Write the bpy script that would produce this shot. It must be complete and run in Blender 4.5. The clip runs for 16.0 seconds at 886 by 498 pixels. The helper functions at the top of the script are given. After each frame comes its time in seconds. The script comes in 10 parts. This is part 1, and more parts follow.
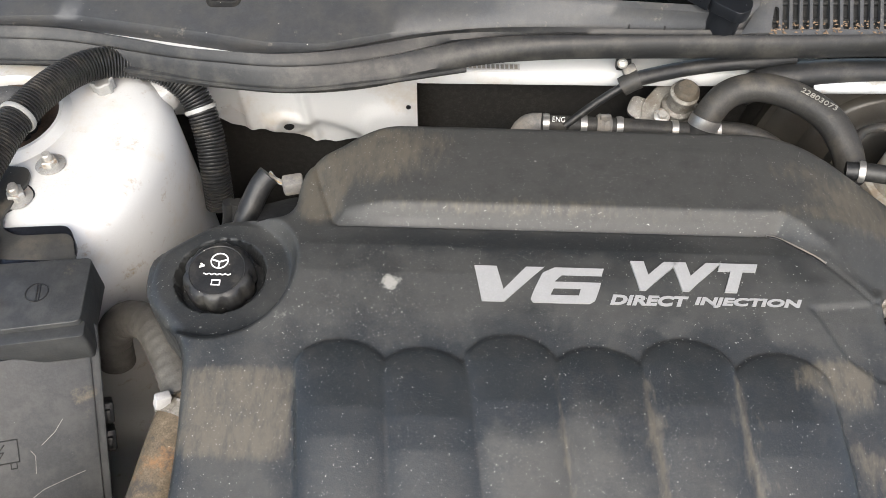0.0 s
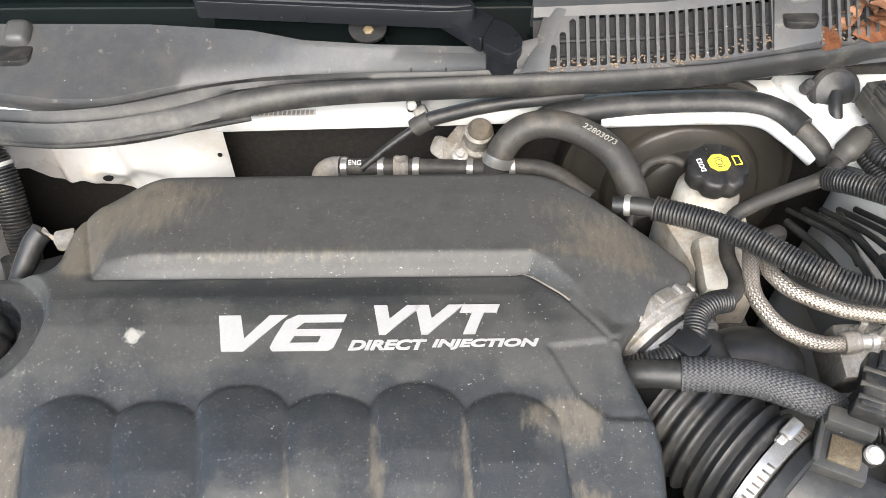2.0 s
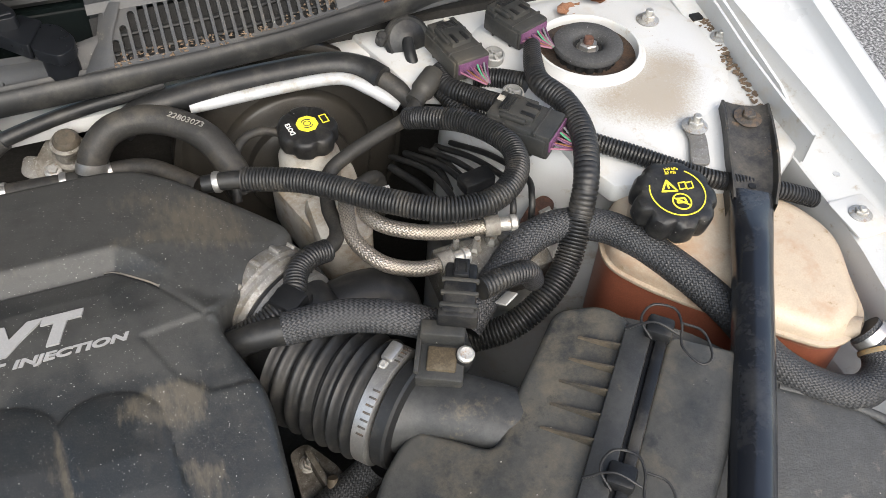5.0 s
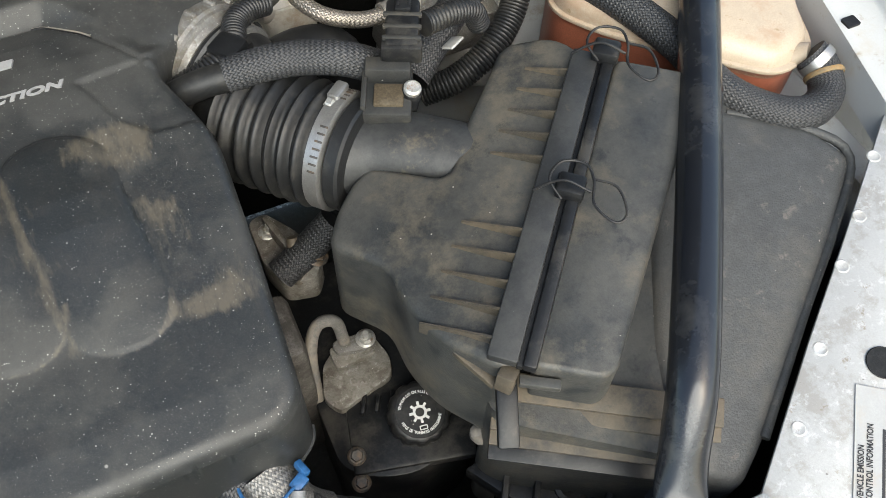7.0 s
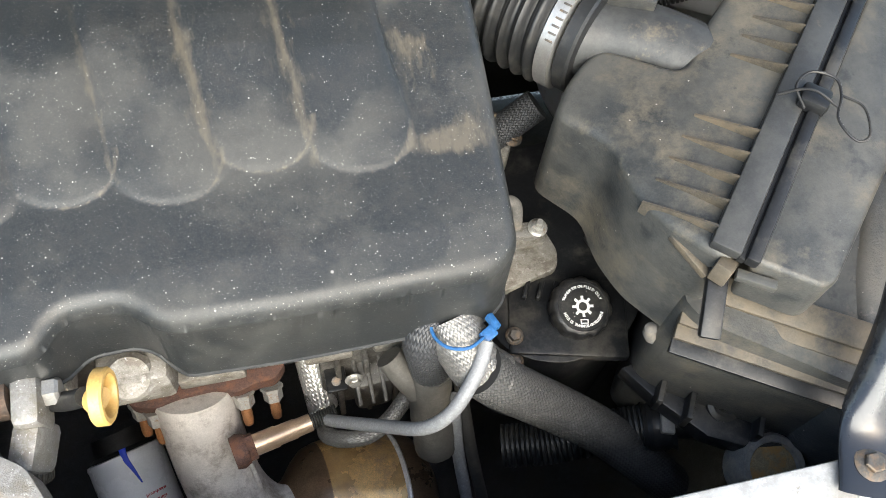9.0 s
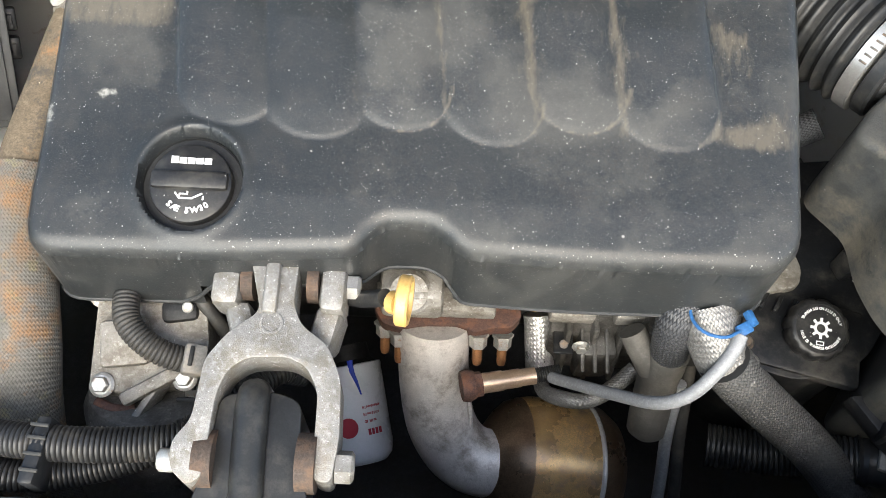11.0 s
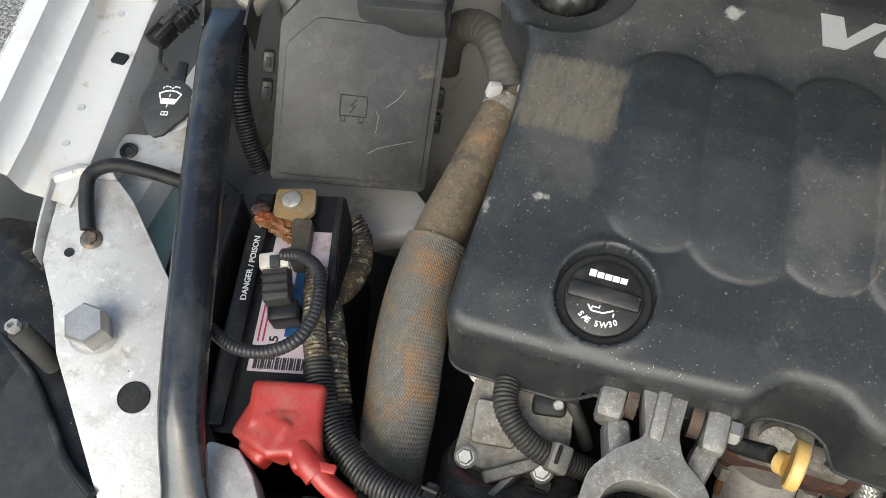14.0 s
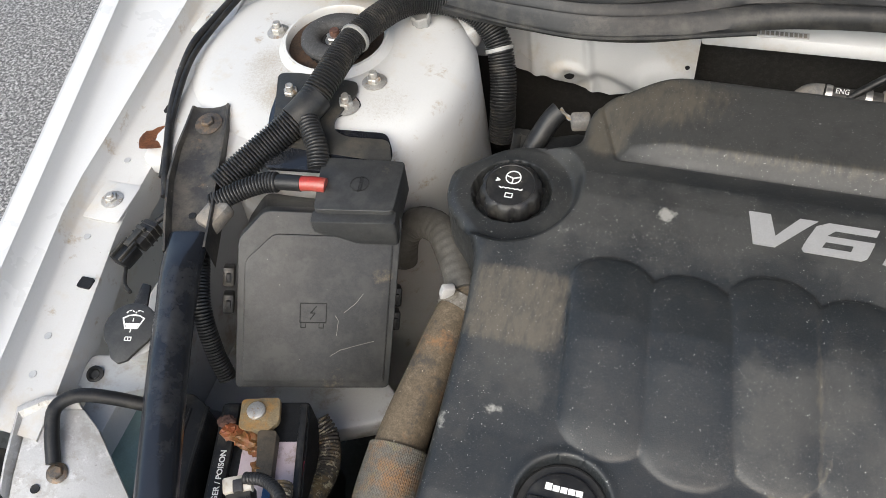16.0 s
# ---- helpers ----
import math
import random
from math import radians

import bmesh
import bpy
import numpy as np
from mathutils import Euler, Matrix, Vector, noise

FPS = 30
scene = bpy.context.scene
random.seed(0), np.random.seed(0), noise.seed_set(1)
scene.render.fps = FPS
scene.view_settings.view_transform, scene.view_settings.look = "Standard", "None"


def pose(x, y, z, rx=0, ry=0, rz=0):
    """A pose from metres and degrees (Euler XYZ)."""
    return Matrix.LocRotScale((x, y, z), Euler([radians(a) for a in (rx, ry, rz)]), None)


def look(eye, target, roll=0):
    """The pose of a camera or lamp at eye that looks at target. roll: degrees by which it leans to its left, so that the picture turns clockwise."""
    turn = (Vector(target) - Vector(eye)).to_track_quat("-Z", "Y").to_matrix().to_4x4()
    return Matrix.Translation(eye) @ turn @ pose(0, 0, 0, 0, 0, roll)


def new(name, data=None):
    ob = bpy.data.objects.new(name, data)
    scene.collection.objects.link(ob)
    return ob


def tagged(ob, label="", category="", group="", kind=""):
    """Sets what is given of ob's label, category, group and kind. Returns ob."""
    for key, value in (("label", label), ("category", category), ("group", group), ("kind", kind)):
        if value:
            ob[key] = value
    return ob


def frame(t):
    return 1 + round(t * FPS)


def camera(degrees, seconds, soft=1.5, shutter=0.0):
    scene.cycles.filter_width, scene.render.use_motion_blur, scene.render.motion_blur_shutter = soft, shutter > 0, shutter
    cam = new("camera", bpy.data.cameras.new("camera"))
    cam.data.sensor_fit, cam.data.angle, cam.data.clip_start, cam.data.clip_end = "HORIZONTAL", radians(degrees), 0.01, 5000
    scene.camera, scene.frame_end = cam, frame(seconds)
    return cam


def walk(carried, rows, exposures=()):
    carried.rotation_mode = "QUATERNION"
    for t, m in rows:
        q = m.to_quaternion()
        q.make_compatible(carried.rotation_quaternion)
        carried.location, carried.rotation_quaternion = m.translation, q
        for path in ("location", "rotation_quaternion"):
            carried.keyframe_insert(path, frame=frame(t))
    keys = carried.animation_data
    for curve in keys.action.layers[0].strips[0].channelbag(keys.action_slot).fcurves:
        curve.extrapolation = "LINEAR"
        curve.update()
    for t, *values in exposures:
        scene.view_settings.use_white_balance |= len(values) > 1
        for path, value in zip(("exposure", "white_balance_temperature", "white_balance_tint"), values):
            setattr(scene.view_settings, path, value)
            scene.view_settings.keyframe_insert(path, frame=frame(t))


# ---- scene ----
cam = camera(55.7, 16.0, soft=0.8)
PATH = [
    (0, (-0.006, 0.011, 1.412), (-0.028, 1.24, -0.166), 0.8),
    (0.5, (0.049, 0.016, 1.416), (0.015, 1.261, -0.149), 0.2),
    (1, (0.099, 0.023, 1.416), (0.05, 1.275, -0.143), -0.3),
    (1.5, (0.145, 0.024, 1.419), (0.089, 1.289, -0.129), -1.1),
    (2, (0.185, 0.022, 1.426), (0.163, 1.299, -0.113), -1.4),
    (2.5, (0.224, 0.023, 1.43), (0.275, 1.314, -0.097), -0.8),
    (3, (0.253, 0.024, 1.433), (0.435, 1.314, -0.085), 2.1),
    (3.5, (0.283, 0.019, 1.433), (0.564, 1.302, -0.075), 3.1),
    (4, (0.309, 0.009, 1.432), (0.696, 1.272, -0.07), 3.6),
    (4.2, (0.318, 0.004, 1.429), (0.737, 1.257, -0.072), 3.4),
    (6.3, (0.322, -0.097, 1.365), (0.868, 0.972, -0.235), 2.9),
    (6.5, (0.319, -0.103, 1.359), (0.849, 0.934, -0.267), 2.5),
    (7, (0.305, -0.112, 1.343), (0.789, 0.844, -0.345), 2.6),
    (7.5, (0.281, -0.119, 1.33), (0.739, 0.802, -0.386), 4.1),
    (8, (0.25, -0.125, 1.32), (0.673, 0.773, -0.416), 6.3),
    (8.5, (0.212, -0.127, 1.315), (0.6, 0.776, -0.426), 7.5),
    (9, (0.178, -0.131, 1.311), (0.531, 0.786, -0.43), 8.8),
    (9.2, (0.164, -0.135, 1.312), (0.495, 0.788, -0.431), 8.9),
    (11.3, (0.062, -0.163, 1.338), (0.028, 0.77, -0.431), 2.4),
    (11.5, (0.052, -0.163, 1.343), (-0.021, 0.765, -0.428), 1.3),
    (12, (0.025, -0.165, 1.345), (-0.14, 0.763, -0.419), -0.5),
    (12.5, (-0.005, -0.169, 1.346), (-0.246, 0.761, -0.408), -1.4),
    (13, (-0.033, -0.168, 1.353), (-0.356, 0.752, -0.394), -3.5),
    (13.5, (-0.062, -0.168, 1.362), (-0.449, 0.749, -0.373), -4.9),
    (14, (-0.074, -0.153, 1.378), (-0.507, 0.79, -0.332), -6.0),
    (14.5, (-0.082, -0.131, 1.398), (-0.559, 0.879, -0.261), -6.1),
    (15, (-0.082, -0.114, 1.415), (-0.581, 0.954, -0.2), -6.0),
    (15.5, (-0.076, -0.094, 1.427), (-0.574, 0.998, -0.173), -6.4),
    (16, (-0.055, -0.079, 1.442), (-0.537, 1.044, -0.141), -8.5),
]
# the clip's automatic exposure: seconds, stops, kelvin, tint
METER = [(0, 1.20, 6850, 9), (1, 1.64, 6850, 9), (2, 1.76, 6850, 9), (2.5, 1.70, 6850, 9), (3, 1.42, 6850, 9), (3.5, 1.16, 6850, 9), (4.2, 0.94, 6900, 9), (6.5, 0.87, 6850, 6), (7, 0.92, 6850, 4), (7.5, 0.96, 6850, 3), (8, 1.05, 6850, 3), (8.5, 1.26, 6900, 5), (9, 1.72, 6900, 5), (11.5, 1.61, 6900, 6), (12.5, 1.18, 6900, 4), (13.5, 0.86, 6850, 4), (14, 0.74, 6850, 4), (14.5, 0.70, 6850, 5), (15, 0.74, 6850, 6), (16, 0.74, 6850, 8)]
walk(cam, [(t, look(eye, target, roll)) for t, eye, target, roll in PATH], METER)

# ---- light ----
world = bpy.data.worlds.new("sky")
scene.world = world
world.use_nodes = True
wn = world.node_tree
sky = wn.nodes.new("ShaderNodeTexSky")
sky.sky_type, sky.sun_disc = "NISHITA", False
sky.sun_elevation, sky.sun_rotation = radians(45), radians(165)
sky.air_density, sky.dust_density, sky.ozone_density = 1.0, 2.5, 1.0
wn.nodes["Background"].inputs["Strength"].default_value = 0.19
wn.links.new(sky.outputs[0], wn.nodes["Background"].inputs["Color"])
sun_data = bpy.data.lights.new("sun", "SUN")
sun_data.energy, sun_data.angle, sun_data.color = 2.4, radians(50), (1.0, 0.99, 0.965)
sun = new("sun", sun_data)
sun.matrix_basis = look((-1.2, -3.7, 4.5), (0.15, 0.3, 0.9))

# ---- materials ----
def nodes_of(name):
    m = bpy.data.materials.new(name)
    m.use_nodes = True
    t = m.node_tree
    return m, t, t.nodes["Principled BSDF"]


def node(t, kind, **values):
    n = t.nodes.new(kind)
    for k, v in values.items():
        n.inputs[k.replace("_", " ")].default_value = v
    return n


def noise_node(t, scale, detail=4.0, rough=0.6, vec=None):
    n = node(t, "ShaderNodeTexNoise", Scale=scale, Detail=detail, Roughness=rough)
    if vec is not None:
        t.links.new(vec, n.inputs["Vector"])
    return n


def ramp_node(t, fac, stops):
    r = t.nodes.new("ShaderNodeValToRGB")
    e = r.color_ramp.elements
    e[0].position, e[0].color = stops[0][0], (*[stops[0][1]] * 3, 1)
    e[1].position, e[1].color = stops[-1][0], (*[stops[-1][1]] * 3, 1)
    t.links.new(fac, r.inputs[0])
    return r.outputs[0]


def mix_color(t, fac, a, b):
    n = t.nodes.new("ShaderNodeMix")
    n.data_type = "RGBA"
    if hasattr(fac, "node"):
        t.links.new(fac, n.inputs[0])
    else:
        n.inputs[0].default_value = fac
    for sock, v in ((n.inputs[6], a), (n.inputs[7], b)):
        if hasattr(v, "node"):
            t.links.new(v, sock)
        else:
            sock.default_value = (*v, 1)
    return n.outputs[2]


def surf(name, base, rough=0.5, metal=0.0, var=0.25, scale=25.0, bump=0.15, bscale=400.0, stains=(), specks=None, weave=None, coat=0.0, grime=0.8, soil=None):
    """A worn surface: base colour with slow variation, fine relief, stains of a colour (colour, amount 0-1, scale, sharpness), light specks, a woven or ribbed relief along the length of a hose."""
    m, t, b = nodes_of(name)
    co = t.nodes.new("ShaderNodeTexCoord")
    vec, uv = co.outputs["Object"], co.outputs["UV"]
    low = noise_node(t, scale, 5.0, 0.65, vec)
    fine = noise_node(t, bscale, 3.0, 0.6, vec)
    dark = tuple(c * (1 - var) for c in base)
    lite = tuple(min(1.0, c * (1 + var)) for c in base)
    col = mix_color(t, ramp_node(t, low.outputs[0], ((0.3, 0), (0.7, 1))), dark, lite)
    mid = noise_node(t, scale * 5.5, 6.0, 0.75, vec)
    col = mix_color(t, ramp_node(t, mid.outputs[0], ((0.45, 0), (0.78, grime))), col, tuple(c * (1 - 1.6 * var) if max(base) > 0.2 else c * 1.9 + 0.012 for c in base))
    grain = ramp_node(t, noise_node(t, 750, 3.0, 0.65, vec).outputs[0], ((0.40, 0.0), (0.64, 0.65)))
    col = mix_color(t, grain, col, tuple(c * (1 - 1.5 * min(var, 0.35)) for c in base))
    rgh = rough
    height = fine.outputs[0]
    for k, (c, amount, sc, sharp) in enumerate(stains):
        n = noise_node(t, sc, 9.0, 0.74, vec)
        off = t.nodes.new("ShaderNodeVectorMath")
        off.operation = "ADD"
        off.inputs[1].default_value = (3.1 * k + 1.7, 5.3 * k, 2.2 * k)
        t.links.new(vec, off.inputs[0])
        t.links.new(off.outputs[0], n.inputs["Vector"])
        edge = 0.66 - 0.32 * amount
        mask = ramp_node(t, n.outputs[0], ((max(0, edge - 0.55 * sharp), 0), (min(1, edge + 0.55 * sharp), 0.9)))
        col = mix_color(t, mask, col, c)
    if specks:
        c, size, density = specks
        v = node(t, "ShaderNodeTexVoronoi", Scale=size)
        t.links.new(vec, v.inputs["Vector"])
        pick = node(t, "ShaderNodeTexNoise", Scale=size * 0.9, Detail=0.0)
        t.links.new(vec, pick.inputs["Vector"])
        near = ramp_node(t, v.outputs["Distance"], ((0.10, 1), (0.22, 0)))
        some = ramp_node(t, pick.outputs[0], ((1 - density, 0), (1 - density + 0.03, 1)))
        both = t.nodes.new("ShaderNodeMath")
        both.operation = "MULTIPLY"
        t.links.new(near, both.inputs[0])
        t.links.new(some, both.inputs[1])
        col = mix_color(t, both.outputs[0], col, c)
    if soil:
        at_ = t.nodes.new("ShaderNodeAttribute")
        at_.attribute_name = "soil"
        sm = t.nodes.new("ShaderNodeMath")
        sm.operation = "ADD"
        t.links.new(at_.outputs["Fac"], sm.inputs[0])
        t.links.new(noise_node(t, 480, 8.0, 0.85, vec).outputs[0], sm.inputs[1])
        mr = t.nodes.new("ShaderNodeMapRange")
        mr.inputs["From Min"].default_value, mr.inputs["From Max"].default_value, mr.inputs["To Max"].default_value = 0.91, 1.22, 0.72
        t.links.new(sm.outputs[0], mr.inputs["Value"])
        col = mix_color(t, mr.outputs[0], col, soil)
    t.links.new(col, b.inputs["Base Color"])
    b.inputs["Roughness"].default_value = rgh
    rv = t.nodes.new("ShaderNodeMapRange")
    rv.inputs["To Min"].default_value, rv.inputs["To Max"].default_value = max(0.03, rough - 0.12), min(1, rough + 0.12)
    t.links.new(low.outputs[0], rv.inputs["Value"])
    t.links.new(rv.outputs[0], b.inputs["Roughness"])
    b.inputs["Metallic"].default_value = metal
    if max(base) < 0.12 and not metal:
        b.inputs["Specular IOR Level"].default_value = 0.30
    b.inputs["Coat Weight"].default_value = coat
    bm_node = node(t, "ShaderNodeBump", Strength=bump, Distance=0.0006)
    t.links.new(height, bm_node.inputs["Height"])
    if weave:
        # strands wound both ways, passing over and under one another
        size, depth, gap = weave
        sep = t.nodes.new("ShaderNodeSeparateXYZ")
        t.links.new(uv, sep.inputs[0])

        def calc(op, a, b=None):
            q = t.nodes.new("ShaderNodeMath")
            q.operation = op
            for k, value in enumerate((a, b)):
                if isinstance(value, (int, float)):
                    q.inputs[k].default_value = value
                elif value is not None:
                    t.links.new(value, q.inputs[k])
            return q.outputs[0]

        along = calc("MULTIPLY", sep.outputs[0], 0.8 * math.pi / size)
        round_ = calc("MULTIPLY", sep.outputs[1], math.pi / size)
        one = calc("SINE", calc("ADD", along, round_))
        two = calc("SINE", calc("SUBTRACT", along, round_))
        over = calc("GREATER_THAN", calc("MULTIPLY", one, two), 0.0)
        lift = t.nodes.new("ShaderNodeMix")
        t.links.new(over, lift.inputs["Factor"])
        t.links.new(calc("ABSOLUTE", one), lift.inputs["A"])
        t.links.new(calc("ABSOLUTE", two), lift.inputs["B"])
        mx = lift.outputs["Result"]
        hb = node(t, "ShaderNodeBump", Strength=0.9, Distance=depth)
        t.links.new(mx, hb.inputs["Height"])
        t.links.new(bm_node.outputs[0], hb.inputs["Normal"])
        t.links.new(hb.outputs[0], b.inputs["Normal"])
        lev = ramp_node(t, mx, ((0.10, 1), (0.55, 0)))
        dk = mix_color(t, lev, col, gap)
        t.links.new(dk, b.inputs["Base Color"])
    else:
        t.links.new(bm_node.outputs[0], b.inputs["Normal"])
    return m


M = dict(
    black=surf("black_plastic", (0.0095, 0.010, 0.0108), 0.38, var=0.2, scale=30, bump=0.2, grime=0.5, stains=(((0.045, 0.042, 0.037), 0.30, 25, 0.12),)),
    dusty=surf("dusty_plastic", (0.021, 0.0225, 0.023), 0.48, var=0.2, scale=14, bump=0.3, bscale=500, grime=0.7, stains=(((0.050, 0.047, 0.041), 0.50, 10, 0.22), ((0.080, 0.070, 0.054), 0.12, 20, 0.16)), specks=((0.35, 0.33, 0.3), 200, 0.22)),
    cap=surf("cap_plastic", (0.012, 0.012, 0.0125), 0.40, var=0.2, scale=40, bump=0.15, grime=0.5, stains=(((0.036, 0.034, 0.030), 0.35, 50, 0.14),), specks=((0.4, 0.38, 0.35), 300, 0.28)),
    rubber=surf("rubber", (0.0125, 0.013, 0.0135), 0.42, var=0.15, grime=0.25, scale=40, bump=0.2, stains=(((0.040, 0.038, 0.034), 0.25, 30, 0.16),)),
    dusty_rubber=surf("dusty_rubber", (0.028, 0.027, 0.025), 0.55, var=0.2, scale=35, bump=0.3, grime=0.45, stains=(((0.062, 0.055, 0.045), 0.30, 30, 0.14),)),
    conduit=surf("conduit", (0.0165, 0.0168, 0.0175), 0.38, var=0.2, scale=40, bump=0.1, grime=0.4, stains=(((0.05, 0.046, 0.04), 0.25, 40, 0.14),)),
    braid=surf("braided_sheath", (0.044, 0.045, 0.047), 0.45, var=0.15, scale=40, grime=0.3, weave=(0.0030, 0.0005, (0.005, 0.005, 0.006))),
    steel_braid=surf("steel_braid", (0.40, 0.355, 0.30), 0.32, 0.7, var=0.25, scale=40, weave=(0.0028, 0.0004, (0.075, 0.065, 0.055))),
    sheath=surf("woven_sheath", (0.115, 0.109, 0.094), 0.75, var=0.2, scale=30, weave=(0.0025, 0.0004, (0.042, 0.040, 0.036)), stains=(((0.26, 0.125, 0.040), 0.24, 24, 0.16), ((0.17, 0.15, 0.09), 0.2, 60, 0.08))),
    dark_sheath=surf("dark_woven_sheath", (0.062, 0.061, 0.058), 0.55, var=0.2, scale=20, weave=(0.0036, 0.0005, (0.018, 0.018, 0.018))),
    white=surf("white_car_paint", (0.53, 0.535, 0.53), 0.30, var=0.03, scale=8, bump=0.05, bscale=600, coat=0.3, stains=(((0.46, 0.42, 0.36), 0.10, 9, 0.12),), grime=0.2, specks=((0.25, 0.2, 0.15), 260, 0.20)),
    white_dirty=surf("dirty_white_paint", (0.48, 0.483, 0.475), 0.40, var=0.04, scale=10, bump=0.1, bscale=500, grime=0.35, stains=(((0.44, 0.40, 0.34), 0.14, 14, 0.14), ((0.30, 0.24, 0.17), 0.05, 40, 0.10)), specks=((0.28, 0.23, 0.17), 330, 0.24), soil=(0.24, 0.19, 0.125)),
    # the white paint again with shade put into its colour; also plain grey parts
    white_shade=surf("shaded_white_and_grey", (0.36, 0.37, 0.375), 0.42, var=0.06, scale=12, bump=0.08, grime=0.4, stains=(((0.24, 0.22, 0.18), 0.18, 20, 0.1),)),
    panel_white=surf("chipped_white_panel", (0.44, 0.437, 0.425), 0.34, 0.2, var=0.08, scale=12, bump=0.3, grime=0.7, stains=(((0.33, 0.315, 0.29), 0.34, 45, 0.10), ((0.55, 0.55, 0.54), 0.2, 90, 0.08), ((0.26, 0.22, 0.17), 0.05, 60, 0.05)), specks=((0.16, 0.15, 0.14), 200, 0.26)),
    alu=surf("cast_aluminium", (0.205, 0.197, 0.183), 0.46, 0.35, var=0.2, scale=60, bump=0.6, bscale=1300, stains=(((0.14, 0.125, 0.10), 0.38, 70, 0.12), ((0.27, 0.265, 0.25), 0.25, 160, 0.10)), specks=((0.75, 0.74, 0.72), 560, 0.42)),
    steel=surf("zinc_steel", (0.42, 0.41, 0.39), 0.36, 0.8, var=0.15, scale=80, bump=0.1),
    dark_steel=surf("dull_steel", (0.20, 0.195, 0.185), 0.42, 0.5, var=0.2, scale=80, bump=0.15),
    dusty_alu=surf("dusty_aluminium", (0.215, 0.20, 0.175), 0.58, 0.2, var=0.22, scale=50, bump=0.8, bscale=800, stains=(((0.10, 0.086, 0.066), 0.42, 60, 0.12), ((0.30, 0.29, 0.265), 0.2, 140, 0.10)), specks=((0.6, 0.58, 0.54), 450, 0.33)),
    bolt=surf("plated_bolt", (0.46, 0.45, 0.42), 0.45, 0.6, var=0.2, scale=200, bump=0.15, stains=(((0.3, 0.2, 0.12), 0.2, 160, 0.1),)),
    dark_bolt=surf("dark_bolt", (0.075, 0.068, 0.06), 0.5, 0.5, var=0.2, scale=120, stains=(((0.16, 0.11, 0.07), 0.4, 120, 0.12),)),
    rust=surf("rusty_iron", (0.072, 0.036, 0.027), 0.8, 0.1, var=0.35, scale=70, bump=0.8, bscale=500, stains=(((0.13, 0.055, 0.03), 0.35, 80, 0.12),)),
    brown_rust=surf("brown_rust", (0.042, 0.029, 0.021), 0.8, 0.1, var=0.35, scale=60, bump=0.7, bscale=400, stains=(((0.085, 0.048, 0.028), 0.35, 50, 0.14),)),
    orange=surf("rusty_stud", (0.24, 0.105, 0.04), 0.7, 0.2, var=0.3, scale=200, bump=0.5),
    pipe=surf("exhaust_pipe", (0.68, 0.64, 0.59), 0.34, 0.30, var=0.15, scale=25, bump=0.5, bscale=500, stains=(((0.26, 0.225, 0.19), 0.3, 30, 0.14),)),
    bright_foil=surf("bright_foil", (0.68, 0.66, 0.63), 0.30, 0.65, var=0.2, scale=60, bump=1.0, bscale=200, weave=(0.0036, 0.0004, (0.46, 0.44, 0.41))),
    foil=surf("heat_foil", (0.15, 0.145, 0.136), 0.42, 0.4, var=0.25, scale=60, bump=1.0, bscale=220, weave=(0.0030, 0.0003, (0.10, 0.097, 0.09))),
    tank=surf("tank_plastic", (0.42, 0.345, 0.26), 0.42, var=0.12, scale=9, bump=0.08, stains=(((0.34, 0.22, 0.14), 0.3, 14, 0.14), ((0.25, 0.18, 0.1), 0.1, 60, 0.05))),
    coolant=surf("orange_coolant", (0.29, 0.095, 0.055), 0.4, var=0.2, scale=12, bump=0.05),
    reservoir=surf("reservoir_plastic", (0.50, 0.48, 0.43), 0.45, var=0.1, scale=20, bump=0.1, stains=(((0.30, 0.24, 0.17), 0.4, 30, 0.14),)),
    yellow=surf("yellow_plastic", (0.50, 0.31, 0.10), 0.4, var=0.12, scale=60, stains=(((0.4, 0.22, 0.05), 0.2, 80, 0.08),)),
    yellow_ink=surf("yellow_print", (0.80, 0.66, 0.05), 0.5, var=0.05, scale=60, bump=0.02),
    faded_ink=surf("faded_print", (0.27, 0.26, 0.23), 0.6, var=0.3, scale=300, bump=0.02),
    white_ink=surf("white_print", (0.68, 0.68, 0.66), 0.5, var=0.08, scale=150, bump=0.02),
    badge=surf("silver_badge", (0.29, 0.29, 0.287), 0.34, 0.15, var=0.08, scale=60, bump=0.1, specks=((0.2, 0.19, 0.17), 300, 0.22)),
    red=surf("red_plastic", (0.31, 0.028, 0.022), 0.36, var=0.2, scale=25, bump=0.1, stains=(((0.26, 0.085, 0.065), 0.3, 30, 0.14),)),
    blue=surf("blue_plastic", (0.015, 0.075, 0.19), 0.4, var=0.1, scale=60),
    paintblue=surf("blue_paint", (0.01, 0.05, 0.55), 0.4, var=0.1, scale=60),
    filter=surf("filter_paint", (0.74, 0.77, 0.81), 0.28, var=0.05, scale=30, bump=0.02, coat=0.3),
    red_ink=surf("red_print", (0.42, 0.03, 0.06), 0.5, var=0.05, scale=60),
    label=surf("paper_label", (0.36, 0.36, 0.355), 0.5, var=0.06, scale=60, bump=0.03, stains=(((0.36, 0.33, 0.29), 0.25, 40, 0.1),)),
    pink_label=surf("battery_label", (0.55, 0.46, 0.48), 0.45, var=0.06, scale=60, bump=0.03, stains=(((0.3, 0.22, 0.16), 0.2, 40, 0.1),)),
    ink=surf("dark_print", (0.03, 0.03, 0.032), 0.5, var=0.05, scale=60, bump=0.02),
    corrosion=surf("corroded_brass", (0.24, 0.185, 0.105), 0.75, 0.15, var=0.3, scale=90, bump=0.9, bscale=300, stains=(((0.30, 0.16, 0.045), 0.4, 60, 0.12),)),
    grey_tape=surf("grey_sleeve", (0.15, 0.153, 0.156), 0.55, var=0.15, scale=60, bump=0.3, bscale=200),
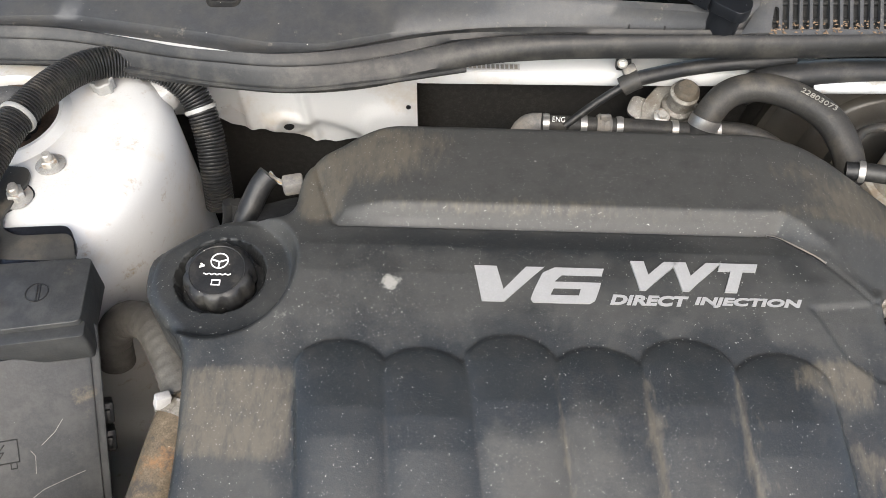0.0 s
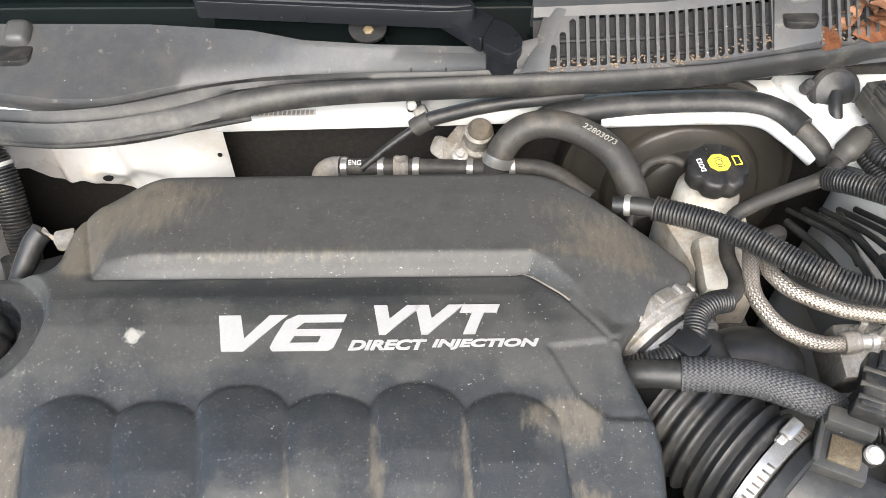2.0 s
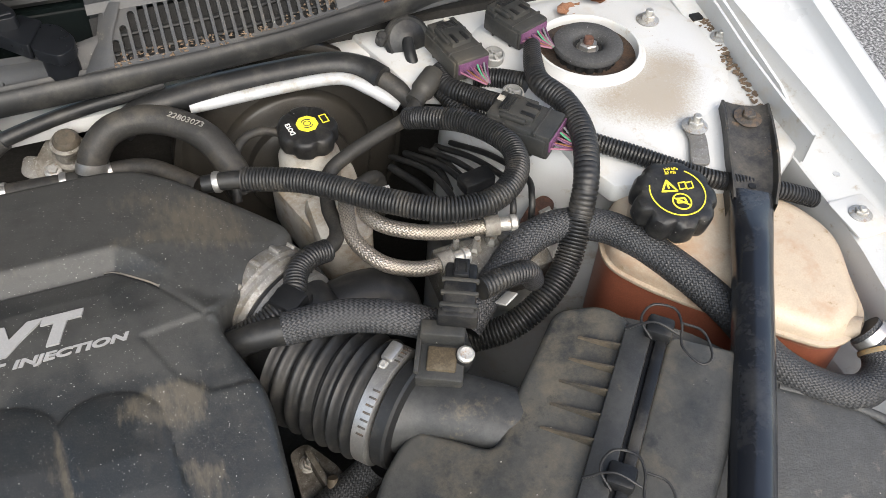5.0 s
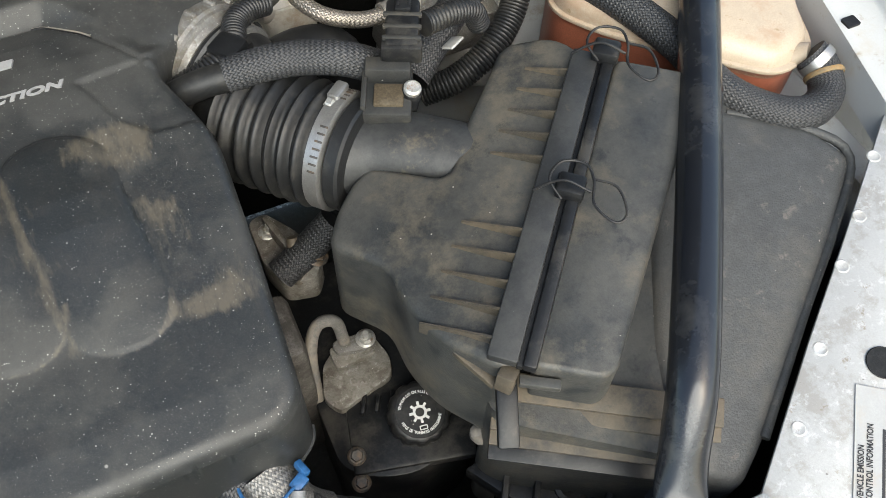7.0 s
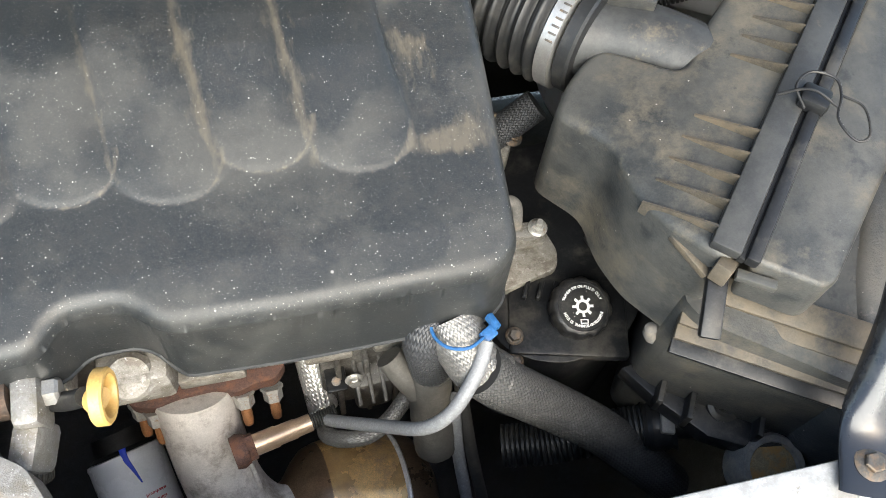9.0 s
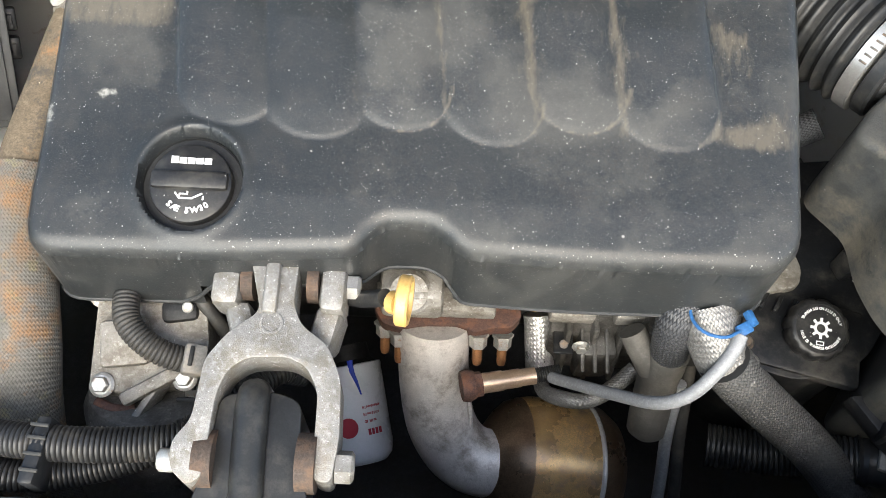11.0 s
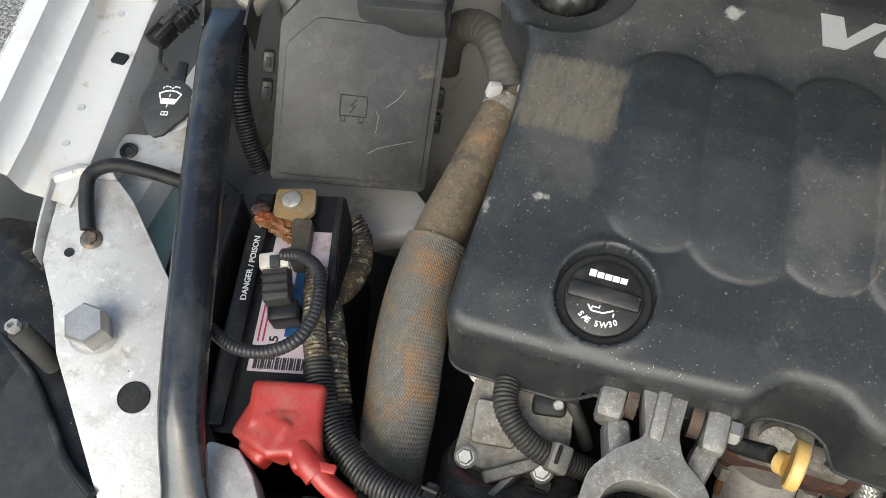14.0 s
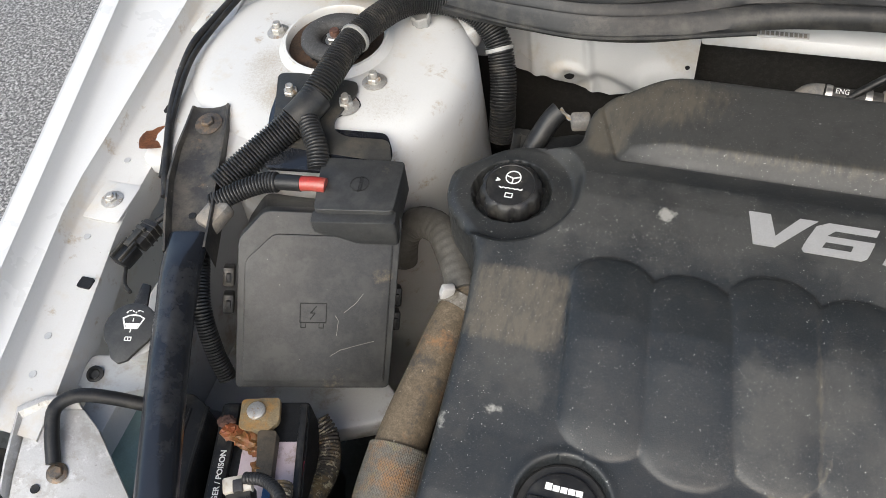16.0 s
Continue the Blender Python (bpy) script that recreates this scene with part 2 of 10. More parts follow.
    dull=surf("dull_grey_plastic", (0.12, 0.115, 0.107), 0.65, var=0.15, scale=30, bump=0.2, stains=(((0.23, 0.2, 0.16), 0.4, 30, 0.14),)),
    grey_clip=surf("grey_clip", (0.25, 0.25, 0.24), 0.5, var=0.1, scale=60),
    cloth=surf("firewall_mat", (0.016, 0.015, 0.0135), 0.9, var=0.25, scale=30, bump=0.6, bscale=300),
    # grimy black parts, and black pieces that paint the shade in holes and gaps
    shadow=surf("grimy_black_and_shade", (0.009, 0.0093, 0.0096), 0.55, var=0.3, scale=30, bump=0.5),
    block=surf("grimy_aluminium", (0.125, 0.118, 0.107), 0.55, 0.35, var=0.3, scale=35, bump=0.8, bscale=400, stains=(((0.045, 0.040, 0.034), 0.45, 30, 0.16),), specks=((0.4, 0.39, 0.37), 500, 0.28)),
    rod=surf("black_satin_paint", (0.010, 0.0115, 0.015), 0.22, var=0.08, scale=30, bump=0.05, grime=0.12, stains=(((0.05, 0.05, 0.049), 0.18, 12, 0.2),)),
    leaf=surf("dry_leaf", (0.26, 0.11, 0.055), 0.6, var=0.35, scale=40, bump=0.3, bscale=200, stains=(((0.14, 0.07, 0.045), 0.4, 30, 0.14),)),
    debris=surf("dry_debris", (0.12, 0.082, 0.052), 0.9, var=0.4, scale=120, bump=0.5),
    foam=surf("black_foam", (0.014, 0.014, 0.014), 0.95, var=0.2, scale=60, bump=0.6),
    tower_pad=surf("strut_rubber", (0.05, 0.05, 0.05), 0.7, var=0.2, scale=60, bump=0.4, specks=((0.3, 0.3, 0.3), 500, 0.3)),
)


def cover_material():
    """Black moulded plastic under a grey film of dust, brown dirt caked in the hollows and pale splashes."""
    m, t, b = nodes_of("cover_plastic")
    vec = t.nodes.new("ShaderNodeTexCoord").outputs["Object"]

    def masked(name, scale, soft, gain, stretch=(1, 1, 1)):
        a = t.nodes.new("ShaderNodeAttribute")
        a.attribute_name = name
        mp = t.nodes.new("ShaderNodeMapping")
        mp.inputs["Scale"].default_value = stretch
        t.links.new(vec, mp.inputs["Vector"])
        n = noise_node(t, scale, 9.0, 0.72, mp.outputs[0])
        add = t.nodes.new("ShaderNodeMath")
        add.operation = "ADD"
        t.links.new(a.outputs["Fac"], add.inputs[0])
        t.links.new(n.outputs[0], add.inputs[1])
        r = t.nodes.new("ShaderNodeMapRange")
        r.inputs["From Min"].default_value, r.inputs["From Max"].default_value = 1.0 - soft, 1.0 + soft
        r.inputs["To Max"].default_value = gain
        t.links.new(add.outputs[0], r.inputs["Value"])
        return r.outputs[0]

    film = masked("film", 16, 0.075, 0.80)
    fine = masked("film", 260, 0.20, 0.40)
    caked = masked("caked", 150, 0.13, 0.66, (1, 0.28, 0.6))
    pale = masked("pale", 190, 0.10, 0.75)
    base = mix_color(t, noise_node(t, 9, 4, 0.6, vec).outputs[0], (0.0085, 0.0105, 0.0122), (0.0135, 0.0160, 0.0180))
    col = mix_color(t, film, base, (0.039, 0.0392, 0.0366))
    col = mix_color(t, fine, col, (0.043, 0.0425, 0.039))
    smear = ramp_node(t, noise_node(t, 55, 8, 0.75, vec).outputs[0], ((0.47, 0.0), (0.62, 0.55)))
    col = mix_color(t, smear, col, (0.024, 0.0235, 0.023))
    col = mix_color(t, caked, col, (0.094, 0.081, 0.060))
    col = mix_color(t, pale, col, (0.27, 0.265, 0.24))
    blot = ramp_node(t, noise_node(t, 34, 9, 0.8, vec).outputs[0], ((0.54, 0.0), (0.66, 0.30)))
    col = mix_color(t, blot, col, (0.0115, 0.0135, 0.015))
    grit = ramp_node(t, noise_node(t, 1500, 2, 0.5, vec).outputs[0], ((0.50, 0.0), (0.70, 0.30)))
    col = mix_color(t, grit, col, (0.075, 0.073, 0.067))
    for size, density, c in ((290, 0.33, (0.27, 0.265, 0.25)), (640, 0.42, (0.24, 0.235, 0.22)), (420, 0.36, (0.30, 0.295, 0.28)), (140, 0.21, (0.17, 0.165, 0.155))):
        v = node(t, "ShaderNodeTexVoronoi", Scale=float(size))
        t.links.new(vec, v.inputs["Vector"])
        pick = node(t, "ShaderNodeTexNoise", Scale=size * 0.8, Detail=0.0)
        t.links.new(vec, pick.inputs["Vector"])
        both = t.nodes.new("ShaderNodeMath")
        both.operation = "MULTIPLY"
        t.links.new(ramp_node(t, v.outputs["Distance"], ((0.08, 1), (0.19, 0))), both.inputs[0])
        t.links.new(ramp_node(t, pick.outputs[0], ((1 - density, 0), (1 - density + 0.03, 1))), both.inputs[1])
        col = mix_color(t, both.outputs[0], col, c)
    t.links.new(col, b.inputs["Base Color"])
    rr = t.nodes.new("ShaderNodeMapRange")
    rr.inputs["To Min"].default_value, rr.inputs["To Max"].default_value = 0.36, 0.60
    t.links.new(film, rr.inputs["Value"])
    b.inputs["Specular IOR Level"].default_value = 0.34
    t.links.new(rr.outputs[0], b.inputs["Roughness"])
    bu = node(t, "ShaderNodeBump", Strength=0.22, Distance=0.0005)
    t.links.new(noise_node(t, 900, 3, 0.6, vec).outputs[0], bu.inputs["Height"])
    t.links.new(bu.outputs[0], b.inputs["Normal"])
    return m


M["taped_grey"] = surf("grey_taped_rubber", (0.072, 0.068, 0.060), 0.6, var=0.2, scale=30, bump=0.3, grime=0.4, stains=(((0.04, 0.037, 0.032), 0.3, 30, 0.14),))
M["deep"] = surf("dull_dark_metal", (0.055, 0.056, 0.057), 0.5, var=0.3, scale=25, bump=0.5, stains=(((0.055, 0.052, 0.046), 0.3, 22, 0.14),))
M["airbox"] = surf("dusty_box_plastic", (0.028, 0.030, 0.0305), 0.44, var=0.2, scale=12, bump=0.4, bscale=520, grime=0.6, stains=(((0.068, 0.066, 0.059), 0.52, 9, 0.18), ((0.105, 0.092, 0.070), 0.26, 18, 0.15), ((0.022, 0.024, 0.025), 0.16, 30, 0.08)), specks=((0.3, 0.28, 0.25), 240, 0.24))
M["brown_dust"] = surf("brown_dusty_plastic", (0.050, 0.044, 0.035), 0.6, var=0.25, scale=20, bump=0.3, stains=(((0.105, 0.084, 0.058), 0.50, 14, 0.2), ((0.03, 0.03, 0.03), 0.2, 30, 0.14)))
M["cover"] = cover_material()
M["lid"] = surf("fuse_lid", (0.027, 0.028, 0.0285), 0.46, var=0.15, scale=30, bump=0.2, grime=0.35, stains=(((0.042, 0.0425, 0.041), 0.4, 40, 0.14), ((0.10, 0.083, 0.06), 0.02, 18, 0.08)), specks=((0.25, 0.245, 0.23), 420, 0.18))
M["rod"].node_tree.nodes["Principled BSDF"].inputs["Specular IOR Level"].default_value = 0.55
asphalt_mat, at, ab = nodes_of("asphalt")
_co = at.nodes.new("ShaderNodeTexCoord").outputs["Object"]
_v = node(at, "ShaderNodeTexVoronoi", Scale=150.0)
at.links.new(_co, _v.inputs["Vector"])
_n = noise_node(at, 120, 4, 0.7, _co)
_big = noise_node(at, 3, 4, 0.6, _co)
_c = mix_color(at, ramp_node(at, _n.outputs[0], ((0.42, 0), (0.60, 1))), (0.05, 0.049, 0.048), (0.46, 0.45, 0.43))
_c = mix_color(at, ramp_node(at, _v.outputs["Distance"], ((0.35, 0), (0.8, 0.7))), _c, (0.06, 0.06, 0.06))
_c = mix_color(at, ramp_node(at, _big.outputs[0], ((0.3, 0.0), (0.7, 0.25))), _c, (0.1, 0.098, 0.095))
at.links.new(_c, ab.inputs["Base Color"])
ab.inputs["Roughness"].default_value = 0.9
_b = node(at, "ShaderNodeBump", Strength=0.9, Distance=0.004)
at.links.new(_n.outputs[0], _b.inputs["Height"])
at.links.new(_b.outputs[0], ab.inputs["Normal"])
M["asphalt"] = asphalt_mat
glass_mat, gt, gb = nodes_of("windscreen_glass")
gb.inputs["Base Color"].default_value = (0.004, 0.006, 0.006, 1)
gb.inputs["Roughness"].default_value = 0.04
gb.inputs["IOR"].default_value = 1.5
M["glass"] = glass_mat

# ---- building tools ----
def finish(name, me, material, parent=None, label="", smooth=True, angle=38):
    ob = new(name, me)
    if material is not None:
        me.materials.append(M[material] if isinstance(material, str) else material)
    if smooth and len(me.polygons):
        me.polygons.foreach_set("use_smooth", [True] * len(me.polygons))
        me.set_sharp_from_angle(angle=radians(angle))
    if parent is not None:
        ob.parent = parent
        if parent.type == "EMPTY":
            ob.matrix_parent_inverse = parent.matrix_basis.inverted()
    if label:
        tagged(ob, label)
    return ob


def part(name, bm, material, parent=None, label="", smooth=True, angle=38):
    """Links a bmesh, whose places are those of the world, as one mesh under a thing or a part."""
    me = bpy.data.meshes.new(name)
    bmesh.ops.recalc_face_normals(bm, faces=bm.faces)
    bm.to_mesh(me)
    bm.free()
    return finish(name, me, material, parent, label, smooth, angle)


def thing(name, place, label, category, group="", kind=""):
    ob = new(name)
    ob.empty_display_size = 0.02
    ob.location = place
    ob.matrix_basis = Matrix.Translation(place)
    return tagged(ob, label, category, group, kind)


def box(c, s, bevel=0.002, rot=(0, 0, 0), bm=None, seg=2, taper=1.0, mat=None):
    """A rounded block round c with sides s; taper narrows its top."""
    out = bm or bmesh.new()
    tmp = bmesh.new()
    bmesh.ops.create_cube(tmp, size=1.0)
    for v in tmp.verts:
        k = taper if v.co.z > 0 else 1.0
        v.co = Vector((v.co.x * s[0] * k, v.co.y * s[1] * k, v.co.z * s[2]))
    if bevel:
        bmesh.ops.bevel(tmp, geom=list(tmp.edges), offset=min(bevel, 0.45 * min(s)), segments=seg, profile=0.5, affect="EDGES")
    m = mat if mat is not None else pose(*c, *rot)
    tmp.transform(m)
    add(out, tmp)
    return out


def add(bm, tmp):
    me = bpy.data.meshes.new("tmp")
    tmp.to_mesh(me)
    tmp.free()
    bm.from_mesh(me)
    bpy.data.meshes.remove(me)
    return bm


def frame_of(axis, up=(0, 0, 1)):
    """A turn whose z runs along axis."""
    return Vector(axis).to_track_quat("Z", "Y").to_matrix().to_4x4()


def lathe(profile, place=(0, 0, 0), axis=(0, 0, 1), n=32, lobes=None, bm=None, spin=0.0):
    """A turned body: profile of (radius, height). lobes (count, depth, lowest, highest): grips round the side."""
    out = bm or bmesh.new()
    m = Matrix.Translation(place) @ frame_of(axis)
    rings = []
    for r, h in profile:
        ring = []
        for k in range(n):
            a = 2 * math.pi * k / n + spin
            rr = r
            if lobes and lobes[2] <= h <= lobes[3] and r > 0.3 * max(p[0] for p in profile):
                rr = r - lobes[1] * max(0.0, math.cos(lobes[0] * a)) ** 1.5
            ring.append(out.verts.new(m @ Vector((rr * math.cos(a), rr * math.sin(a), h))))
        rings.append(ring)
    for a, b in zip(rings, rings[1:]):
        for k in range(n):
            out.faces.new((a[k], a[(k + 1) % n], b[(k + 1) % n], b[k]))
    for ring in (rings[0], rings[-1]):
        if profile[rings.index(ring)][0] > 1e-5:
            out.faces.new(ring)
    return out


def smooth_path(pts, step=0.004):
    """Points at even steps along a rounded line through pts."""
    p = [Vector(q) for q in pts]
    p = [2 * p[0] - p[1]] + p + [2 * p[-1] - p[-2]]
    fine = []
    for i in range(1, len(p) - 2):
        a, b, c, d = p[i - 1:i + 3]
        for k in range(24):
            s = k / 24
            fine.append(0.5 * ((2 * b) + (c - a) * s + (2 * a - 5 * b + 4 * c - d) * s * s + (3 * b - a - 3 * c + d) * s ** 3))
    fine.append(p[-2])
    out, left = [fine[0]], step
    for a, b in zip(fine, fine[1:]):
        d = (b - a).length
        while d > left and d > 1e-9:
            a = a + (b - a) * (left / d)
            d -= left
            out.append(a.copy())
            left = step
        left -= d
    if (out[-1] - fine[-1]).length > step * 0.3:
        out.append(fine[-1])
    return out


def tube(pts, r, n=16, step=0.004, ribs=None, radius=None, flat=1.0, bm=None, cap=True, wob=0.0, raw=False):
    """A hose along pts. ribs (pitch, depth): the rings of a split conduit. radius(s in 0..1): a factor on r. flat: height over width."""
    out = bm or bmesh.new()
    uvl = out.loops.layers.uv.verify()
    if ribs:
        step = 0.72 * ribs[0] / 4
    line = [Vector(q) for q in pts] if raw else smooth_path(pts, step)
    total = max(1e-6, sum((b - a).length for a, b in zip(line, line[1:])))
    tan = (line[1] - line[0]).normalized()
    nor = tan.orthogonal().normalized()
    if abs(tan.z) < 0.95:
        nor = (Vector((0, 0, 1)) - tan * tan.z).normalized()
    rings, us, s = [], [], 0.0
    for i, q in enumerate(line):
        nxt = (line[min(i + 1, len(line) - 1)] - line[max(i - 1, 0)]).normalized()
        nor = (nor - nxt * nor.dot(nxt)).normalized()
        side = nxt.cross(nor)
        if i:
            s += (q - line[i - 1]).length
        rr = r * (radius(s / total) if radius else 1.0)
        if ribs:
            rr -= 1.35 * ribs[1] * (0, 0, 0.12, 1)[i % 4]
        ring = []
        for k in range(n):
            a = 2 * math.pi * k / n
            w = 1.0 + (wob * noise.noise(q * 60 + Vector((k * 0.7, 0, 0))) if wob else 0)
            ring.append(out.verts.new(q + (nor * math.sin(a) * flat + side * math.cos(a)) * rr * w))
        rings.append(ring)
        us.append(s)
    circ = 2 * math.pi * r
    for i in range(len(rings) - 1):
        for k in range(n):
            k2 = (k + 1) % n
            f = out.faces.new((rings[i][k], rings[i][k2], rings[i + 1][k2], rings[i + 1][k]))
            for lp, (u, v) in zip(f.loops, ((us[i], k), (us[i], k + 1), (us[i + 1], k + 1), (us[i + 1], k))):
                lp[uvl].uv = (u, v / n * circ)
    if cap:
        out.faces.new(rings[0])
        out.faces.new(rings[-1])
    return out


def slab(outline, z0, z1, bevel=0.002, bm=None, m=None, seg=2, top_only=False):
    """A plate of the given outline (x, y), from z0 to z1, with rounded rims."""
    out = bm or bmesh.new()
    tmp = bmesh.new()
    low = [tmp.verts.new((x, y, z0)) for x, y in outline]
    high = [tmp.verts.new((x, y, z1)) for x, y in outline]
    tmp.faces.new(low[::-1])
    tmp.faces.new(high)
    k = len(outline)
    for i in range(k):
        tmp.faces.new((low[i], low[(i + 1) % k], high[(i + 1) % k], high[i]))
    bmesh.ops.recalc_face_normals(tmp, faces=tmp.faces)
    if bevel:
        top = set(high)
        es = [e for e in tmp.edges if e.verts[0] in top and e.verts[1] in top] if top_only else list(tmp.edges)
        bmesh.ops.bevel(tmp, geom=es, offset=bevel, segments=seg, profile=0.5, affect="EDGES", clamp_overlap=True)
    if m is not None:
        tmp.transform(m)
    return add(out, tmp)


def rounded(points, r=0.01, n=5):
    """An outline with its corners rounded."""
    out = []
    k = len(points)
    for i in range(k):
        a, b, c = (Vector(points[(i + j) % k]).to_2d() for j in (-1, 0, 1))
        u, v = (a - b), (c - b)
        d = min(r, 0.45 * u.length, 0.45 * v.length)
        p, q = b + u.normalized() * d, b + v.normalized() * d
        for j in range(n + 1):
            s = j / n
            w = (1 - s) ** 2 * p + 2 * s * (1 - s) * b + s * s * q
            out.append((w.x, w.y))
    return out


def plane_mat(origin, u, v):
    """A frame with x along u, y near v and z out of their plane."""
    u = Vector(u).normalized()
    v = Vector(v)
    v = (v - u * u.dot(v)).normalized()
    w = u.cross(v)
    m = Matrix.Identity(4)
    for i, a in enumerate((u, v, w)):
        m[0][i], m[1][i], m[2][i] = a
    m.translation = Vector(origin)
    return m


def hexbolt(place, axis=(0, 0, 1), r=0.006, h=0.005, washer=0.009, stud=0.0, material="bolt", name="bolt", parent=None, label="", bm=None):
    out = bm or bmesh.new()
    if washer:
        lathe([(washer * 0.98, 0), (washer, 0.0008), (r * 1.15, 0.0022), (r * 0.9, 0.0023)], place, axis, 20, bm=out)
    lathe([(r, 0.001), (r, h * 0.85), (r * 0.86, h), (r * 0.4, h)], place, axis, 6, bm=out)
    if stud:
        lathe([(r * 0.55, h * 0.5), (r * 0.55, h + stud), (r * 0.45, h + stud + 0.0008)], place, axis, 12, bm=out)
    if bm is not None:
        return out
    return part(name, out, material, parent, label, angle=30)


def text_bm(body, m, size, width=None, depth=0.0006, shear=0.0, bold=0.0, height=None, align="LEFT", space=1.0):
    """Raised letters in the frame m, scaled to the given width and height."""
    cu = bpy.data.curves.new("lettering", "FONT")
    cu.body, cu.size, cu.shear, cu.offset, cu.extrude, cu.align_x, cu.space_character = body, size, shear, bold * size, depth, "LEFT", space
    cu.resolution_u = 4
    ob = new("lettering", cu)
    bpy.context.view_layer.update()
    me = bpy.data.meshes.new_from_object(ob.evaluated_get(bpy.context.evaluated_depsgraph_get()))
    bpy.data.objects.remove(ob)
    bpy.data.curves.remove(cu)
    out = bmesh.new()
    out.from_mesh(me)
    bpy.data.meshes.remove(me)
    xs = [v.co.x for v in out.verts]
    ys = [v.co.y for v in out.verts]
    sx = width / (max(xs) - min(xs)) if width else 1.0
    sy = height / (max(ys) - min(ys)) if height else (sx if width else 1.0)
    x0 = min(xs) if align == "LEFT" else (min(xs) + max(xs)) / 2
    for v in out.verts:
        v.co = m @ Vector(((v.co.x - x0) * sx, (v.co.y - (min(ys) if height else 0)) * sy, v.co.z + depth))
    return out


def bars(rows, m, depth=0.0004):
    """Plain bars (x, y, width, height) in the frame m, for writing that cannot be read."""
    out = bmesh.new()
    for x, y, w, h in rows:
        slab([(x, y), (x + w, y), (x + w, y + h), (x, y + h)], 0, depth, 0, out, m)
    return out


def hose(name, pts, r, material, label, category="hose", parent=None, **kw):
    ob = part(name, tube(pts, r, **kw), material, parent, "")
    if parent is None:
        tagged(ob, label, category)
    return ob


def band(pts, at_s, width, r, material, parent, name="clamp", label="", screw=True):
    """A clamp round a hose, at the fraction at_s of its length."""
    line = smooth_path(pts, 0.002)
    i = min(len(line) - 2, max(1, int(at_s * (len(line) - 1))))
    q, t = line[i], (line[i + 1] - line[i - 1]).normalized()
    out = lathe([(r, -width / 2), (r + 0.0010, -width / 2), (r + 0.0014, 0), (r + 0.0010, width / 2), (r, width / 2)], q, t, 28)
    return part(name, out, material, parent, label)

# ---- the ground and the body of the car ----
bm = bmesh.new()
for x, y in ((-60, -60), (60, -60), (60, 60), (-60, 60)):
    bm.verts.new((x, y, 0))
bm.faces.new(bm.verts)
tagged(part("ground", bm, "asphalt"), "grey worn asphalt of a parking place", "ground", kind="structure")

MID = 0.157  # the car's middle line


def loft(rows, closed=False):
    """Faces between lines of equally many points."""
    out = bmesh.new()
    vs = [[out.verts.new(p) for p in row] for row in rows]
    for a, b in zip(vs, vs[1:]):
        k = len(a)
        for i in range(k if closed else k - 1):
            out.faces.new((a[i], a[(i + 1) % k], b[(i + 1) % k], b[i]))
    return out


# deep walls that close the engine bay
def wall(name, outline, z0, z1, material, label):
    return tagged(part(name, slab(outline, z0, z1, 0.003), material), label, "wall", kind="structure")


wall("wall_north", [(-0.52, 0.685), (0.86, 0.685), (0.86, 0.71), (-0.52, 0.71)], 0.25, 0.9, "cloth", "dark brown felt mat on the firewall")
# inner wings take the darkened white, their shade painted in
wall("wall_west", [(-0.50, 0.10), (-0.47, 0.10), (-0.47, 0.69), (-0.50, 0.69)], 0.25, 0.82, "white_shade", "white inner wing panel with shade put into its paint")
wall("wall_east", [(0.80, 0.10), (0.83, 0.10), (0.83, 0.69), (0.80, 0.69)], 0.25, 0.80, "white_shade", "white inner wing panel with shade put into its paint")
wall("wall_south", [(-0.27, -0.125), (0.60, -0.125), (0.60, -0.10), (-0.27, -0.10)], 0.25, 0.775, "deep", "black radiator shroud behind the grille")
wall("wall_southwest", [(-0.27, -0.125), (-0.25, -0.105), (-0.48, 0.11), (-0.50, 0.10)], 0.25, 0.79, "shadow", "black lamp housing panel")
wall("wall_southeast", [(0.58, -0.125), (0.82, 0.08), (0.82, 0.11), (0.57, -0.105)], 0.25, 0.78, "shadow", "black lamp housing panel")


